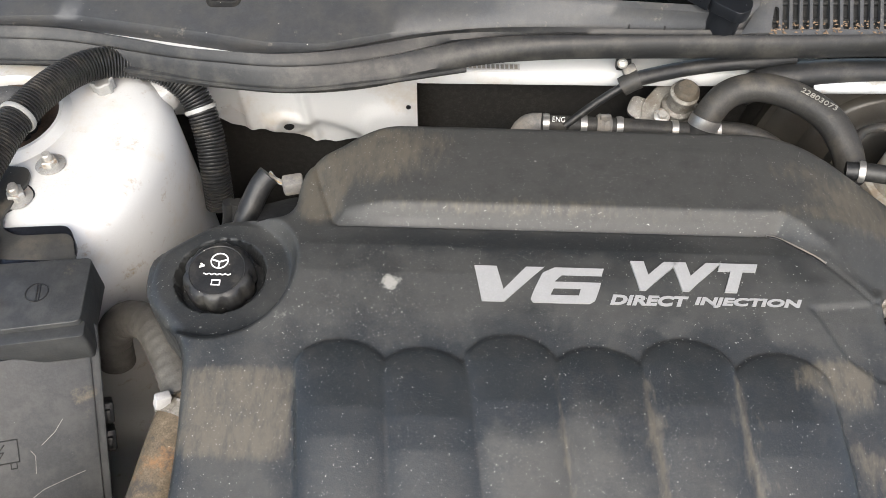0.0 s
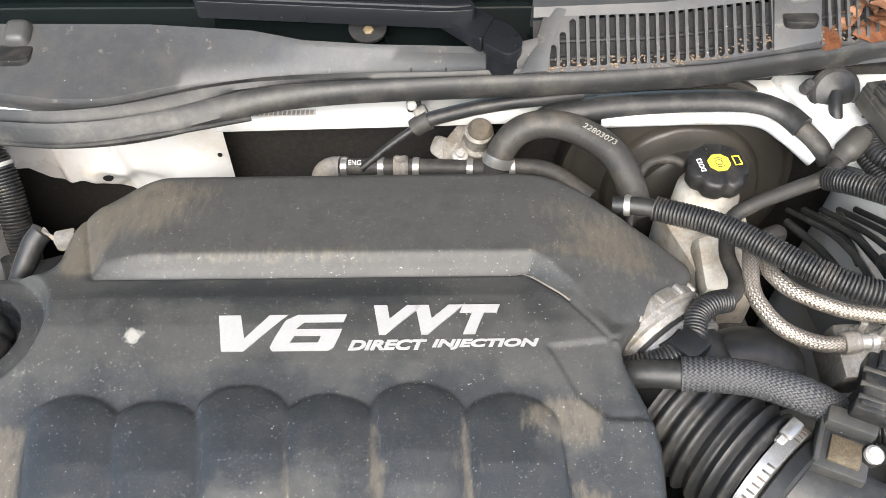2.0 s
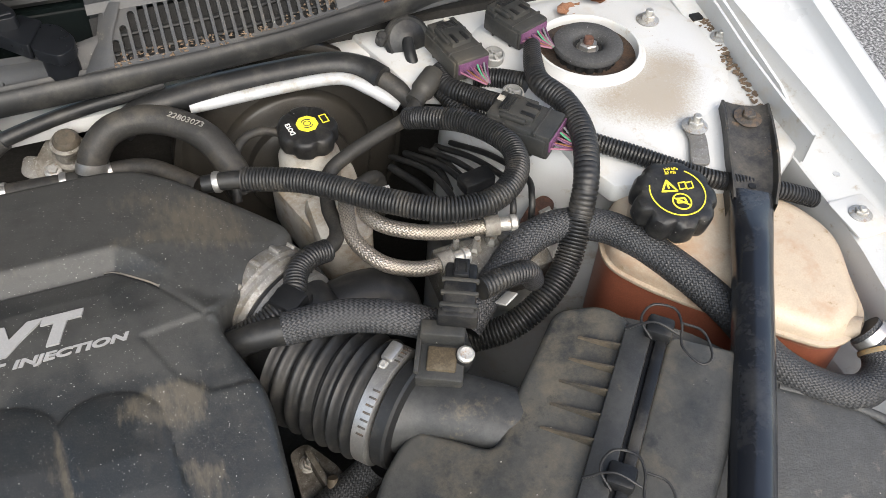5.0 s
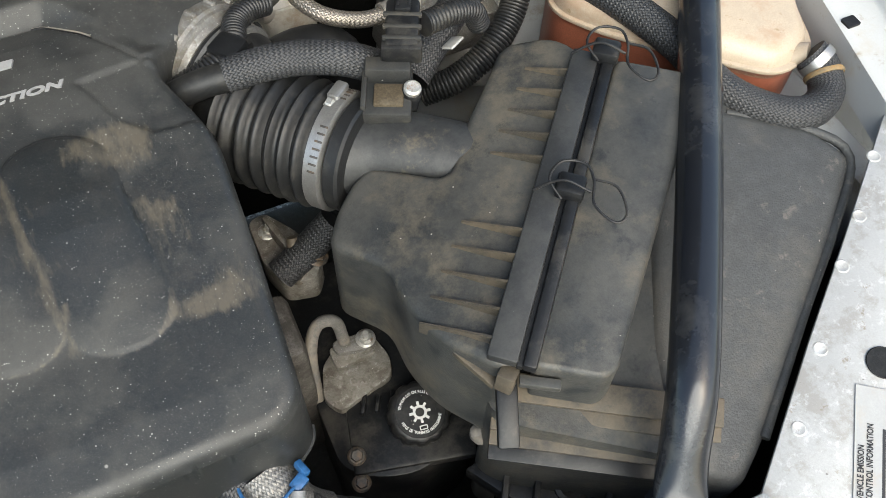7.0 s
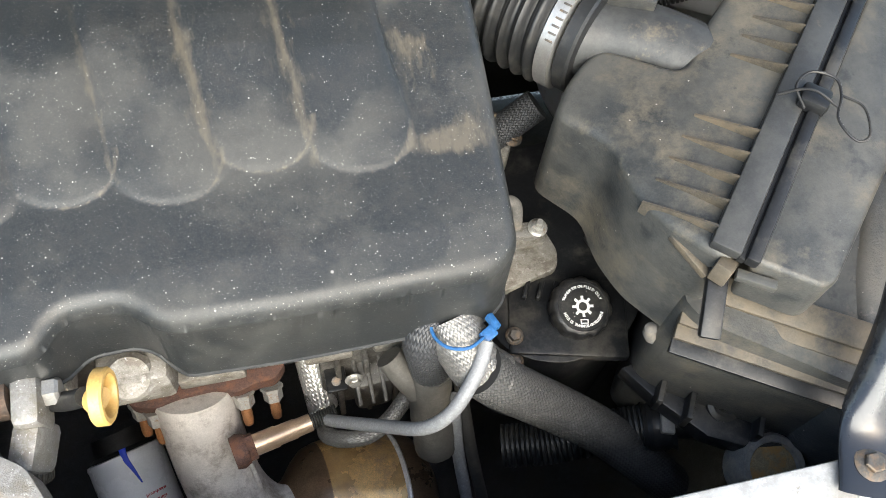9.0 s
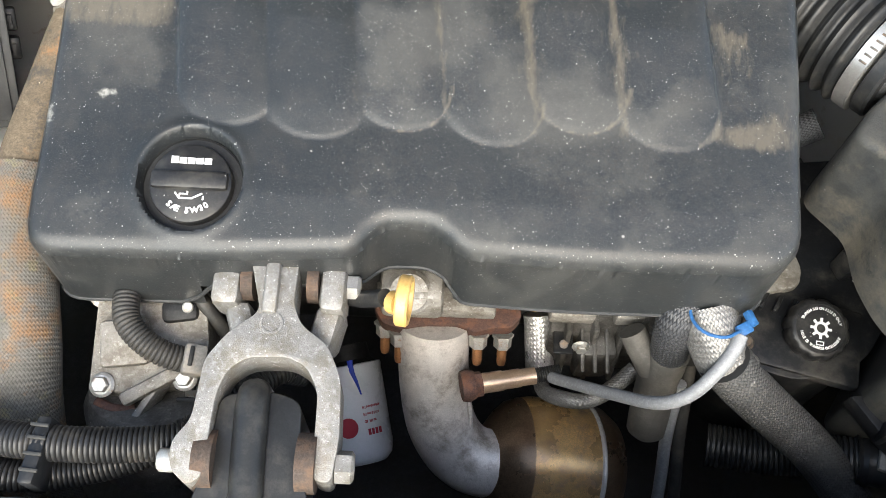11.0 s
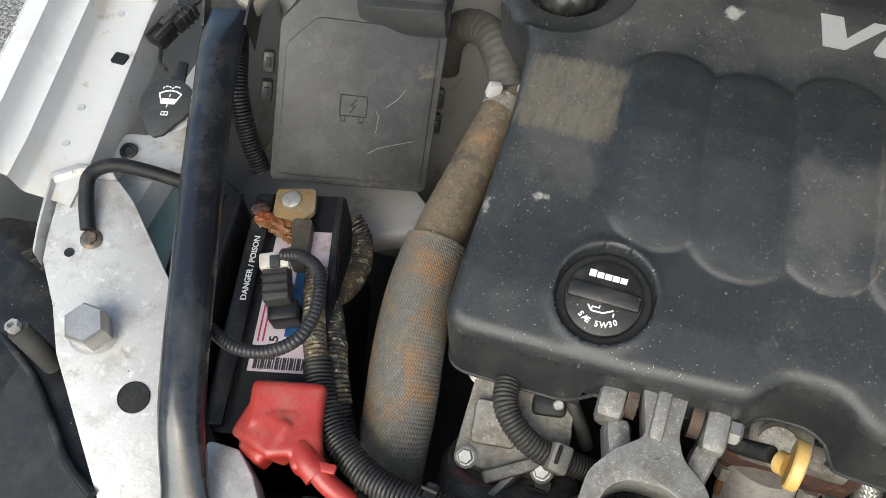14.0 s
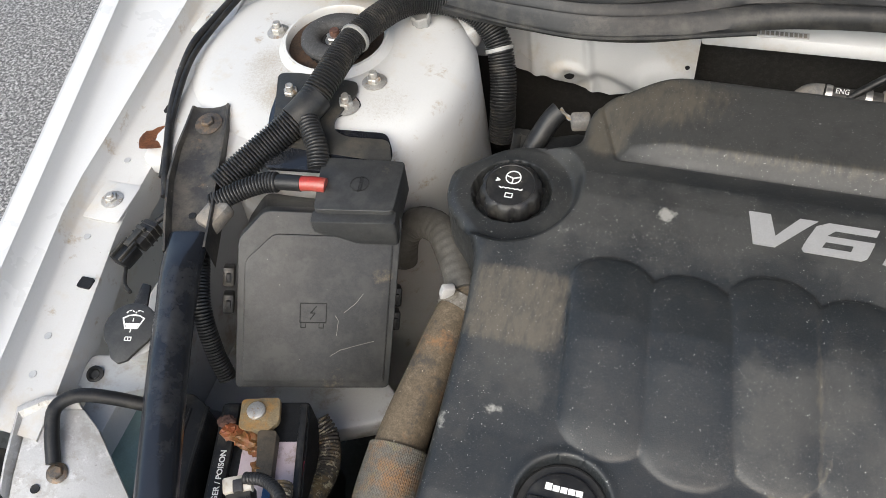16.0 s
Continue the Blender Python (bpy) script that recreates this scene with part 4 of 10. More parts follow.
seal = thing("cowl_seal", (0.16, 0.63, 0.91), "long black rubber bulb seal with ribbed lips along the cowl", "seal")
xs_seal = [-0.52 + 0.006 * i for i in range(232)]
part("bulb", loft([seal_row(x) for x in xs_seal], True), "rubber", seal, angle=40)
part("lip", tube([(x, seal_row(x)[1][1] + 0.002, 0.9135) for x in xs_seal[::3] if x < 0.02], 0.0034, n=8, step=0.008), "rubber", seal, "worn rubber lip")

# the open hood closes the place above and behind
hood_h, hood_a = Vector((MID, 0.80, 1.00)), radians(68)
hm = plane_mat(hood_h, (1, 0, 0), (0, -math.cos(hood_a), math.sin(hood_a)))
tagged(part("hood", slab(rounded([(-0.74, 0), (0.74, 0), (0.70, 0.75), (0.55, 1.02), (-0.55, 1.02), (-0.70, 0.75)], 0.05, 4), 0.0, 0.02, 0.004, m=hm), "foam"), "raised hood with a plain black lining", "hood", kind="structure")

# ---- the engine cover ----
def poly_sdf(px, py, poly):
    """Signed distance of the points to an outline; negative inside."""
    d = np.full(px.shape, 1e9)
    inside = np.zeros(px.shape, bool)
    k = len(poly)
    for i in range(k):
        (x0, y0), (x1, y1) = poly[i], poly[(i + 1) % k]
        ex, ey = x1 - x0, y1 - y0
        t = np.clip(((px - x0) * ex + (py - y0) * ey) / (ex * ex + ey * ey + 1e-12), 0, 1)
        d = np.minimum(d, np.hypot(px - x0 - t * ex, py - y0 - t * ey))
        cond = ((y0 > py) != (y1 > py)) & (px < (x1 - x0) * (py - y0) / (y1 - y0 + 1e-12) + x0)
        inside ^= cond
    return np.where(inside, -d, d)


def sstep(x, a, b):
    t = np.clip((x - a) / (b - a), 0, 1)
    return t * t * (3 - 2 * t)


COVER = rounded([(-0.192, 0.083), (-0.067, 0.085), (0.026, 0.091), (0.040, 0.110), (0.076, 0.111), (0.096, 0.093), (0.175, 0.090), (0.302, 0.0915), (0.3215, 0.106), (0.327, 0.20), (0.330, 0.295), (0.303, 0.362),
                 (0.386, 0.441), (0.360, 0.470), (0.305, 0.505), (0.258, 0.532), (-0.080, 0.532), (-0.132, 0.492), (-0.133, 0.432), (-0.19, 0.440), (-0.238, 0.40), (-0.236, 0.36), (-0.195, 0.318), (-0.190, 0.25)], 0.022, 6)
REAR = [(-0.098, 0.424), (0.243, 0.424), (0.270, 0.398), (0.300, 0.362), (0.42, 0.40), (0.42, 0.60), (-0.11, 0.60), (-0.125, 0.50)]


def cover_height(x, y):
    z = np.interp(y, [0.05, 0.09, 0.126, 0.175, 0.24, 0.31, 0.345, 0.375, 0.40, 0.43, 0.6], [0.838, 0.846, 0.857, 0.8675, 0.885, 0.903, 0.911, 0.9155, 0.9155, 0.909, 0.900])
    # six pipes side by side
    tops = ((-0.083, 0.3215), (-0.025, 0.317), (0.035, 0.328), (0.096, 0.321), (0.157, 0.3285), (0.222, 0.320))
    feet = ((-0.066, 0.172), (-0.006, 0.165), (0.053, 0.174), (0.116, 0.166), (0.174, 0.178), (0.236, 0.168))
    bulge = np.zeros_like(z)
    for k, ((xa, ya), (xb, yb)) in enumerate(zip(tops, feet)):
        s = np.clip((ya - y) / (ya - yb), -0.3, 1.3)
        w = (0.0345 if k % 2 else 0.0335)
        v = (x - (xa + (xb - xa) * s)) / w
        # a nearly level round pipe comes out of the slope in an arch and sinks back at its foot
        e = np.maximum(0, (0.024 - (ya - y)) / 0.024) + np.maximum(0, (0.026 - (y - yb)) / 0.026)
        crest = 0.0042 + 0.12 * np.clip(ya - y, 0, 0.05)
        crest = 0.0024 + (crest - 0.0024) * np.clip((y - yb) / 0.08, 0, 1)
        h = crest * np.clip(1 - v * v - e * e, 0, None) ** 0.42
        bulge = np.maximum(bulge, h)
    z = z + bulge
    # the air duct behind
    d = -poly_sdf(x, y, REAR)
    lift = np.interp(y, [0.35, 0.43, 0.50, 0.56], [0.912, 0.9235, 0.921, 0.915])
    lift = lift - 0.032 * sstep(x, 0.27, 0.38) - 0.012 * sstep(-x, 0.05, 0.11)
    k = sstep(d, -0.001, 0.015)
    z = z * (1 - k) + np.maximum(lift, z - 0.02) * k
    z = z - 0.0018 * np.exp(-((d + 0.0005) / 0.0016) ** 2)
    # the collar round the filler of the steering fluid
    rp = np.hypot(x + 0.181, y - 0.381)
    boss = 0.897 - 0.05 * (0.381 - y) * 0.4
    k = sstep(0.062 - rp, 0.0, 0.010)
    z = z * (1 - k) + boss * k
    z = np.where(rp < 0.0345, z - 0.014 * sstep(0.0345 - rp, 0, 0.003), z)
    # the well of the oil filler
    ro = np.hypot(x + 0.0862, y - 0.1340)
    z = z + 0.0012 * np.exp(-((ro - 0.0372) / 0.004) ** 2)
    z = np.where(ro < 0.0350, z - 0.018 * sstep(0.0350 - ro, 0, 0.003), z)
    # a shallow field beside the duct
    f = -poly_sdf(x, y, [(0.252, 0.357), (0.300, 0.362), (0.36, 0.30), (0.292, 0.302), (0.272, 0.318)])
    z = z - 0.0018 * sstep(f, -0.001, 0.003)
    return z


PIPE_TOPS = ((-0.083, 0.3215), (-0.025, 0.317), (0.035, 0.328), (0.096, 0.321), (0.157, 0.3285), (0.222, 0.320))
PIPE_FEET = ((-0.066, 0.172), (-0.006, 0.165), (0.053, 0.174), (0.116, 0.166), (0.174, 0.178), (0.236, 0.168))


def blob(x, y, cx, cy, rx, ry, power=2.0):
    return np.exp(-(((x - cx) / rx) ** 2 + ((y - cy) / ry) ** 2) ** (power / 2))


def cover_dirt(x, y):
    """Where the cover is dusty, caked with brown dirt, or splashed with a pale stain."""
    film = 0.44 + 0.14 * sstep(y, 0.31, 0.36) + 0.10 * sstep(y, 0.43, 0.46)
    film = film - 0.50 * blob(x, y, -0.075, 0.245, 0.036, 0.070, 3) - 0.45 * blob(x, y, -0.015, 0.25, 0.030, 0.066, 3) - 0.40 * blob(x, y, 0.045, 0.288, 0.030, 0.030, 2.5)
    film = film - 0.35 * blob(x, y, 0.098, 0.300, 0.022, 0.016, 3) - 0.35 * blob(x, y, 0.212, 0.255, 0.022, 0.05, 3) - 0.25 * blob(x, y, 0.16, 0.30, 0.03, 0.02)
    film = film - 0.22 * blob(x, y, -0.09, 0.15, 0.09, 0.05, 4) - 0.12 * blob(x, y, -0.18, 0.381, 0.06, 0.06, 6) + 0.22 * blob(x, y, 0.06, 0.24, 0.035, 0.035) + 0.2 * blob(x, y, 0.16, 0.19, 0.06, 0.03)
    film = film + 0.25 * blob(x, y, 0.10, 0.44, 0.25, 0.012) - 0.25 * blob(x, y, 0.06, 0.405, 0.12, 0.012) + 0.15 * blob(x, y, -0.14, 0.24, 0.04, 0.08)
    tan = np.zeros_like(x)
    for k in range(5):
        (xa, ya), (xb, yb) = PIPE_TOPS[k], PIPE_FEET[k]
        (xc, yc), (xd, yd) = PIPE_TOPS[k + 1], PIPE_FEET[k + 1]
        s = np.clip(((ya + yc) / 2 - 0.012 - y) / 0.155, 0, 1.0)
        gx = (xa + xc) / 2 + ((xb + xd) / 2 - (xa + xc) / 2) * s
        along = sstep(y, 0.155, 0.18) * sstep(-y, -0.312, -0.300)
        tan = tan + (0.2, 0.3, 0.55, 0.55, 0.55)[k] * along * np.exp(-np.abs(x - gx) / (0.004, 0.004, 0.006, 0.006, 0.006)[k])
    for k, ((xa, ya), (xb, yb)) in enumerate(zip(PIPE_TOPS, PIPE_FEET)):
        s = np.clip((ya - y) / (ya - yb), -0.3, 1.3)
        r = np.hypot((x - (xa + (xb - xa) * s)) / 0.034, np.maximum(0, (0.034 - (y - yb)) / 0.034))
        tan = np.maximum(tan, (0.2, 0.45, 0.75, 0.7, 0.75, 0.6)[k] * np.exp(-np.abs(r - 1.03) / 0.06) * (y < yb + 0.030))
    tan = tan + 0.95 * np.exp(-np.abs((x + 0.150) / 0.042) ** 8 - np.abs((y - 0.270) / 0.034) ** 8) + 0.9 * blob(x, y, 0.285, 0.180, 0.030, 0.010) + 0.75 * blob(x, y, 0.278, 0.26, 0.020, 0.05) + 0.9 * blob(x, y, 0.262, 0.305, 0.030, 0.014) + 0.6 * blob(x, y, 0.31, 0.19, 0.02, 0.03) + 1.1 * blob(x, y, -0.112, 0.462, 0.020, 0.045, 3) + 0.5 * blob(x, y, -0.07, 0.49, 0.02, 0.03)
    tan = tan + 0.35 * blob(x, y, -0.02, 0.512, 0.10, 0.016) + 0.55 * blob(x, y, 0.33, 0.435, 0.045, 0.04) + 0.3 * blob(x, y, 0.02, 0.435, 0.16, 0.010) + 0.3 * blob(x, y, 0.062, 0.125, 0.03, 0.012) + 0.35 * blob(x, y, 0.25, 0.30, 0.02, 0.02)
    tan = tan + 0.50 * blob(x, y, -0.06, 0.49, 0.06, 0.045, 3) + 0.50 * blob(x, y, 0.29, 0.47, 0.06, 0.05, 3) + 0.25 * blob(x, y, 0.10, 0.475, 0.20, 0.03, 3)
    tan = tan + 0.36 * blob(x, y, 0.165, 0.245, 0.105, 0.065, 4) + 0.30 * blob(x, y, 0.20, 0.135, 0.10, 0.025, 3) + 0.34 * blob(x, y, 0.12, 0.437, 0.20, 0.010, 4)
    tan = tan - 0.7 * blob(x, y, 0.260, 0.273, 0.008, 0.010, 3) - 0.7 * blob(x, y, 0.281, 0.269, 0.011, 0.013, 3)
    pale = 1.0 * blob(x, y, -0.050, 0.367, 0.011, 0.010) + 0.62 * blob(x, y, -0.165, 0.327, 0.022, 0.008) + 0.6 * blob(x, y, -0.128, 0.340, 0.016, 0.010) + 0.8 * blob(x, y, -0.150, 0.190, 0.011, 0.006) + 0.7 * blob(x, y, -0.186, 0.175, 0.006, 0.012)
    pale = pale + 0.55 * blob(x, y, -0.018, 0.375, 0.008, 0.006) + 0.4 * blob(x, y, 0.055, 0.225, 0.018, 0.03) + 0.6 * blob(x, y, 0.185, 0.182, 0.005, 0.005) + 0.5 * blob(x, y, -0.17, 0.145, 0.02, 0.03) + 0.45 * blob(x, y, 0.27, 0.42, 0.02, 0.01)
    return np.clip(film, 0, 1), np.clip(tan * 0.70, 0, 0.60), np.clip(pale * 0.70, 0, 0.62)


def cover_mesh(step=0.0017):
    xs, ys = np.arange(-0.245, 0.392, step), np.arange(0.078, 0.556, step)
    gx, gy = np.meshgrid(xs, ys)
    sd = poly_sdf(gx, gy, COVER)
    e = 1e-4
    nx = (poly_sdf(gx + e, gy, COVER) - poly_sdf(gx - e, gy, COVER)) / (2 * e)
    ny = (poly_sdf(gx, gy + e, COVER) - poly_sdf(gx, gy - e, COVER)) / (2 * e)
    out = sd > -step * 0.5
    near = out & (sd < step * 1.5)
    gx = np.where(near, gx - nx * sd, gx)
    gy = np.where(near, gy - ny * sd, gy)
    keep = ~out | near
    sd2 = np.where(near, 0.0, sd)
    R = 0.0105
    d = np.clip(-sd2, 0, R)
    z = cover_height(gx, gy) - (R - np.sqrt(np.clip(R * R - (R - d) ** 2, 0, None)))
    idx = -np.ones(gx.shape, int)
    verts, faces = [], []
    for i in range(gx.shape[0]):
        for j in range(gx.shape[1]):
            if keep[i, j]:
                idx[i, j] = len(verts)
                verts.append((float(gx[i, j]), float(gy[i, j]), float(z[i, j])))
    for i in range(gx.shape[0] - 1):
        for j in range(gx.shape[1] - 1):
            q = (idx[i, j], idx[i, j + 1], idx[i + 1, j + 1], idx[i + 1, j])
            if min(q) >= 0:
                faces.append(q)
    bm = bmesh.new()
    layers = [bm.verts.layers.float.new(name) for name in ("film", "caked", "pale")]
    at_v = np.array(verts)
    masks = cover_dirt(at_v[:, 0], at_v[:, 1])
    vs = [bm.verts.new(v) for v in verts]
    for layer, mask in zip(layers, masks):
        for v, value in zip(vs, mask):
            v[layer] = float(value)
    for q in faces:
        bm.faces.new([vs[i] for i in q])
    rim = [ed for ed in bm.edges if ed.is_boundary]
    for drop in (0.25, 1.0):
        ret = bmesh.ops.extrude_edge_only(bm, edges=rim)
        fresh = [g for g in ret["geom"] if isinstance(g, bmesh.types.BMVert)]
        for v in fresh:
            x, y = v.co.x, v.co.y
            foot = 0.772
            if y < 0.15:
                if -0.085 < x < 0.030:
                    foot = 0.800
                elif 0.030 <= x <= 0.092:
                    foot = 0.792
                elif x > 0.092:
                    foot = 0.772
            elif y < 0.31:
                foot = 0.80 if x > 0 else 0.79
            else:
                foot = 0.83
            v.co.z += (foot - v.co.z) * (drop if drop < 1 else 1.0)
            if y < 0.15:
                v.co.y -= 0.002 * drop
        rim = [g for g in ret["geom"] if isinstance(g, bmesh.types.BMEdge) and g.is_boundary]
    for f in bm.faces:
        if f.normal.z < -0.2:
            f.normal_flip()
    return bm


cover = thing("engine_cover", (0.07, 0.30, 0.80), "dusty black moulded plastic engine cover with six raised pipes", "engine cover")
part("shell", cover_mesh(), "cover", cover, angle=55)


def plane_on(x, y, slope):
    z0 = float(cover_height(np.array([x]), np.array([y]))[0])
    return plane_mat((x, y, z0 - 0.0002), (1, 0, 0), (0, 1, slope))


def badge_shape(pieces):
    """Flat raised pieces given in millimetres on the cover's slope."""
    out = bmesh.new()
    for piece in pieces:
        slab([(0.001 * a, 0.001 * b) for a, b in piece], 0, 0.0014, 0, out, plane_on(0.016, 0.3535, 0.10))
    return out


part("badge_letter", badge_shape([[(-5.3, 29.6), (11.1, 29.6), (16.0, 10.2), (32.8, 29.6), (46.0, 29.6), (16.4, 0), (0.4, 0)]]), "badge", cover, "large silver letter V")
part("badge_numeral", badge_shape([[(54.1, 29.6), (90.2, 29.6), (88.0, 23.0), (59.0, 23.0), (53.0, 17.5), (87.3, 17.5), (85.6, 12.0), (39.0, 12.0), (45.0, 25.0)],
                                   [(39.0, 12.0), (52.6, 12.0), (49.8, 6.4), (36.8, 6.4)], [(72.2, 12.0), (85.6, 12.0), (83.6, 6.4), (70.5, 6.4)],
                                   [(36.8, 6.4), (83.6, 6.4), (82.0, 2.6), (78.0, 0), (37.5, 0), (35.6, 2.6)]]), "badge", cover, "large silver numeral 6")
for ch, x, w in (("V", 0.126, 0.036), ("V", 0.157, 0.036), ("T", 0.190, 0.030)):
    part("badge_letter", text_bm(ch, plane_on(x, 0.3655, 0.08), 0.03, width=w, height=0.0245, depth=0.001, shear=0.30, bold=0.06), "badge", cover, "silver badge letter")
part("badge_word", text_bm("DIRECT", plane_on(0.1085, 0.3535, 0.10), 0.01, width=0.0575, height=0.0082, depth=0.0007, shear=0.25, bold=0.042), "badge", cover, "small silver raised word")
part("badge_word", text_bm("INJECTION", plane_on(0.1695, 0.3535, 0.10), 0.01, width=0.078, height=0.0082, depth=0.0007, shear=0.25, bold=0.042), "badge", cover, "small silver raised word")

def cover_line(pts, lift):
    line = smooth_path([(x, y, 0) for x, y in pts], 0.003)
    zs = cover_height(np.array([q.x for q in line]), np.array([q.y for q in line]))
    return [(q.x, q.y, float(z) + lift) for q, z in zip(line, zs)]


SEAM = rounded([(-0.099, 0.4225), (0.242, 0.4225), (0.269, 0.397), (0.301, 0.361)], 0.012, 4)[6:-6]
def hem_z(x):
    return float(np.interp(x, (-0.095, -0.075, 0.022, 0.036, 0.086, 0.098), (0.772, 0.800, 0.800, 0.792, 0.792, 0.772)))


HEM = sorted([q for q in COVER if q[1] < 0.118])
part("hem", tube([(x, y - 0.0022, hem_z(x) + 0.001) for x, y in [(HEM[i][0] + (HEM[i + 1][0] - HEM[i][0]) * k / 6, HEM[i][1] + (HEM[i + 1][1] - HEM[i][1]) * k / 6) for i in range(len(HEM) - 1) for k in range(6)]], 0.0017, n=8, raw=True), "lid", cover, "thin moulded hem of the cover")
# shade of the gap below the duct, drawn as a black tube
part("seam", tube(cover_line(SEAM, 0.0002), 0.0009, n=6, raw=True), "shadow", cover, "black line painting the shade of the gap under the duct")
# the edge's highlight, put on as a paler tube
part("seam_lip", tube(cover_line([(x, y + 0.0022) for x, y in SEAM], 0.0006), 0.0010, n=6, raw=True), "dull", cover, "pale edge of the duct with its highlight painted in")

# the dark bulk of the engine under the cover
tagged(part("engine_block", box((0.075, 0.37, 0.59), (0.42, 0.28, 0.40), 0.03, seg=3), "deep"), "grimy dark engine block under the plastic cover", "engine")

# ---- caps and filler necks ----
def cap(name, place, axis, r, h, material, label, parent, lobes=8, depth=0.0022, dome=0.0, spin=0.0):
    prof = [(r * 0.90, 0), (r * 0.98, h * 0.10), (r, h * 0.25), (r, h * 0.72), (r * 0.95, h * 0.88), (r * 0.86, h * 0.97), (r * 0.78, h), (r * 0.76, h - 0.0006), (r * 0.3, h + dome), (0.0005, h + dome)]
    return part(name, lathe(prof, place, axis, 64, lobes=(lobes, depth, -1, h * 0.9), spin=spin), material, parent, label, angle=45)


def cap_frame(place, axis, h, up=(0, 1, 0)):
    a = Vector(axis).normalized()
    x = Vector(up).cross(a).normalized()
    return plane_mat(Vector(place) + a * (h + 0.0003), x, a.cross(x))


def ring_bm(m, r0, r1, depth=0.0004, a0=0, a1=360, n=40, bm=None):
    out = bm or bmesh.new()
    k = max(3, int(n * (a1 - a0) / 360))
    pts = []
    for i in range(k + 1):
        a = radians(a0 + (a1 - a0) * i / k)
        pts.append([out.verts.new(m @ Vector((r * math.cos(a), r * math.sin(a), z))) for r, z in ((r0, 0), (r0, depth), (r1, depth), (r1, 0))])
    for p, q in zip(pts, pts[1:]):
        for i in range(4):
            out.faces.new((p[i], p[(i + 1) % 4], q[(i + 1) % 4], q[i]))
    return out


def strip(m, pts, w=0.0008, depth=0.0004, bm=None):
    """A line of print of width w through pts (x, y) in the frame m."""
    out = bm or bmesh.new()
    for (x0, y0), (x1, y1) in zip(pts, pts[1:]):
        d = Vector((x1 - x0, y1 - y0))
        if d.length < 1e-6:
            continue
        s = Vector((-d.y, d.x)).normalized() * w / 2
        e = d.normalized() * w * 0.3
        slab([(x0 + s.x - e.x, y0 + s.y - e.y), (x0 - s.x - e.x, y0 - s.y - e.y), (x1 - s.x + e.x, y1 - s.y + e.y), (x1 + s.x + e.x, y1 + s.y + e.y)], 0, depth, 0, out, m)
    return out


# oil filler
up = (0, -0.24, 0.97)
oil = part("oil_cap", lathe([(0.0258, -0.006), (0.0274, 0.002), (0.0274, 0.0085), (0.0268, 0.0102), (0.0256, 0.0110), (0.0005, 0.0110)], (-0.0862, 0.1340, 0.8455), up, 72), "cap", cover, "round black oil filler cap with white print", angle=35)
m = cap_frame((-0.0862, 0.1340, 0.8455), up, 0.011)
# shade in the gap round the cap, put in as a black ring
part("filler_gap_shade", lathe([(0.0346, 0.0030), (0.0340, 0.0042), (0.0330, 0.0030), (0.0322, -0.002), (0.0318, -0.010)], (-0.0862, 0.1340, 0.8455), up, 72), "shadow", oil, "black ring painting the shade in the filler well")
part("grip", box((0, 0, 0.0025), (0.051, 0.0125, 0.006), 0.0028, mat=m @ pose(0, 0.001, 0.0018)), "cap", oil)
part("brand_mark", bars([(-0.0140, 0.0130, 0.0048, 0.0050), (-0.0085, 0.0130, 0.0048, 0.0042), (-0.0030, 0.0130, 0.0048, 0.0042), (0.0025, 0.0130, 0.0048, 0.0042), (0.0080, 0.0130, 0.0048, 0.0042)], m), "white_ink", oil, "white plain mark")
for i, ch in enumerate("SAE 5W-30"):
    if ch != " ":
        a = radians(-128 + 76 * i / 8)
        part("grade_letter", text_bm(ch, m @ pose(0.0212 * math.cos(a), 0.0212 * math.sin(a), 0, 0, 0, math.degrees(a) + 90) @ pose(-0.0014, 0, 0), 0.0056, depth=0.0003, bold=0.03), "white_ink", oil)
icon = strip(m, [(-0.009, -0.0075), (-0.006, -0.011), (0.002, -0.011), (0.0085, -0.0075)], 0.0011)
strip(m, [(-0.006, -0.0080), (-0.001, -0.0080), (-0.001, -0.0065)], 0.0009, bm=icon)
strip(m, [(-0.006, -0.011), (-0.006, -0.008)], 0.0009, bm=icon)
strip(m, [(0.0095, -0.0095), (0.0095, -0.0115)], 0.0011, bm=icon)
part("oil_can_icon", icon, "white_ink", oil)

# steering fluid
up = (0.0, -0.12, 0.99)
ps_place = (-0.181, 0.381, 0.884)
ps = cap("power_steering_cap", ps_place, up, 0.0268, 0.024, "cap", "black fluted power steering cap in the cover's collar", cover, 10, 0.0022)
m = cap_frame(ps_place, up, 0.024)
icon = ring_bm(m @ pose(0.001, 0.0075, 0), 0.0058, 0.0068)
strip(m, [(-0.0045, 0.0085), (0.001, 0.0065), (0.0065, 0.0085)], 0.0012, bm=icon)
strip(m, [(0.001, 0.0065), (0.001, 0.0022)], 0.0012, bm=icon)
for k in range(5):
    strip(m, [(-0.009 + 0.004 * k, -0.0035), (-0.007 + 0.004 * k, -0.0045), (-0.005 + 0.004 * k, -0.0035)], 0.0008, bm=icon)
strip(m, [(-0.002, -0.009), (-0.002, -0.013), (0.004, -0.013), (0.004, -0.009), (-0.002, -0.009)], 0.0009, bm=icon)
strip(m, [(-0.013, 0.002), (-0.010, 0.003), (-0.0125, 0.0045)], 0.0013, bm=icon)
part("steering_icon", icon, "white_ink", ps, "white steering wheel symbol")

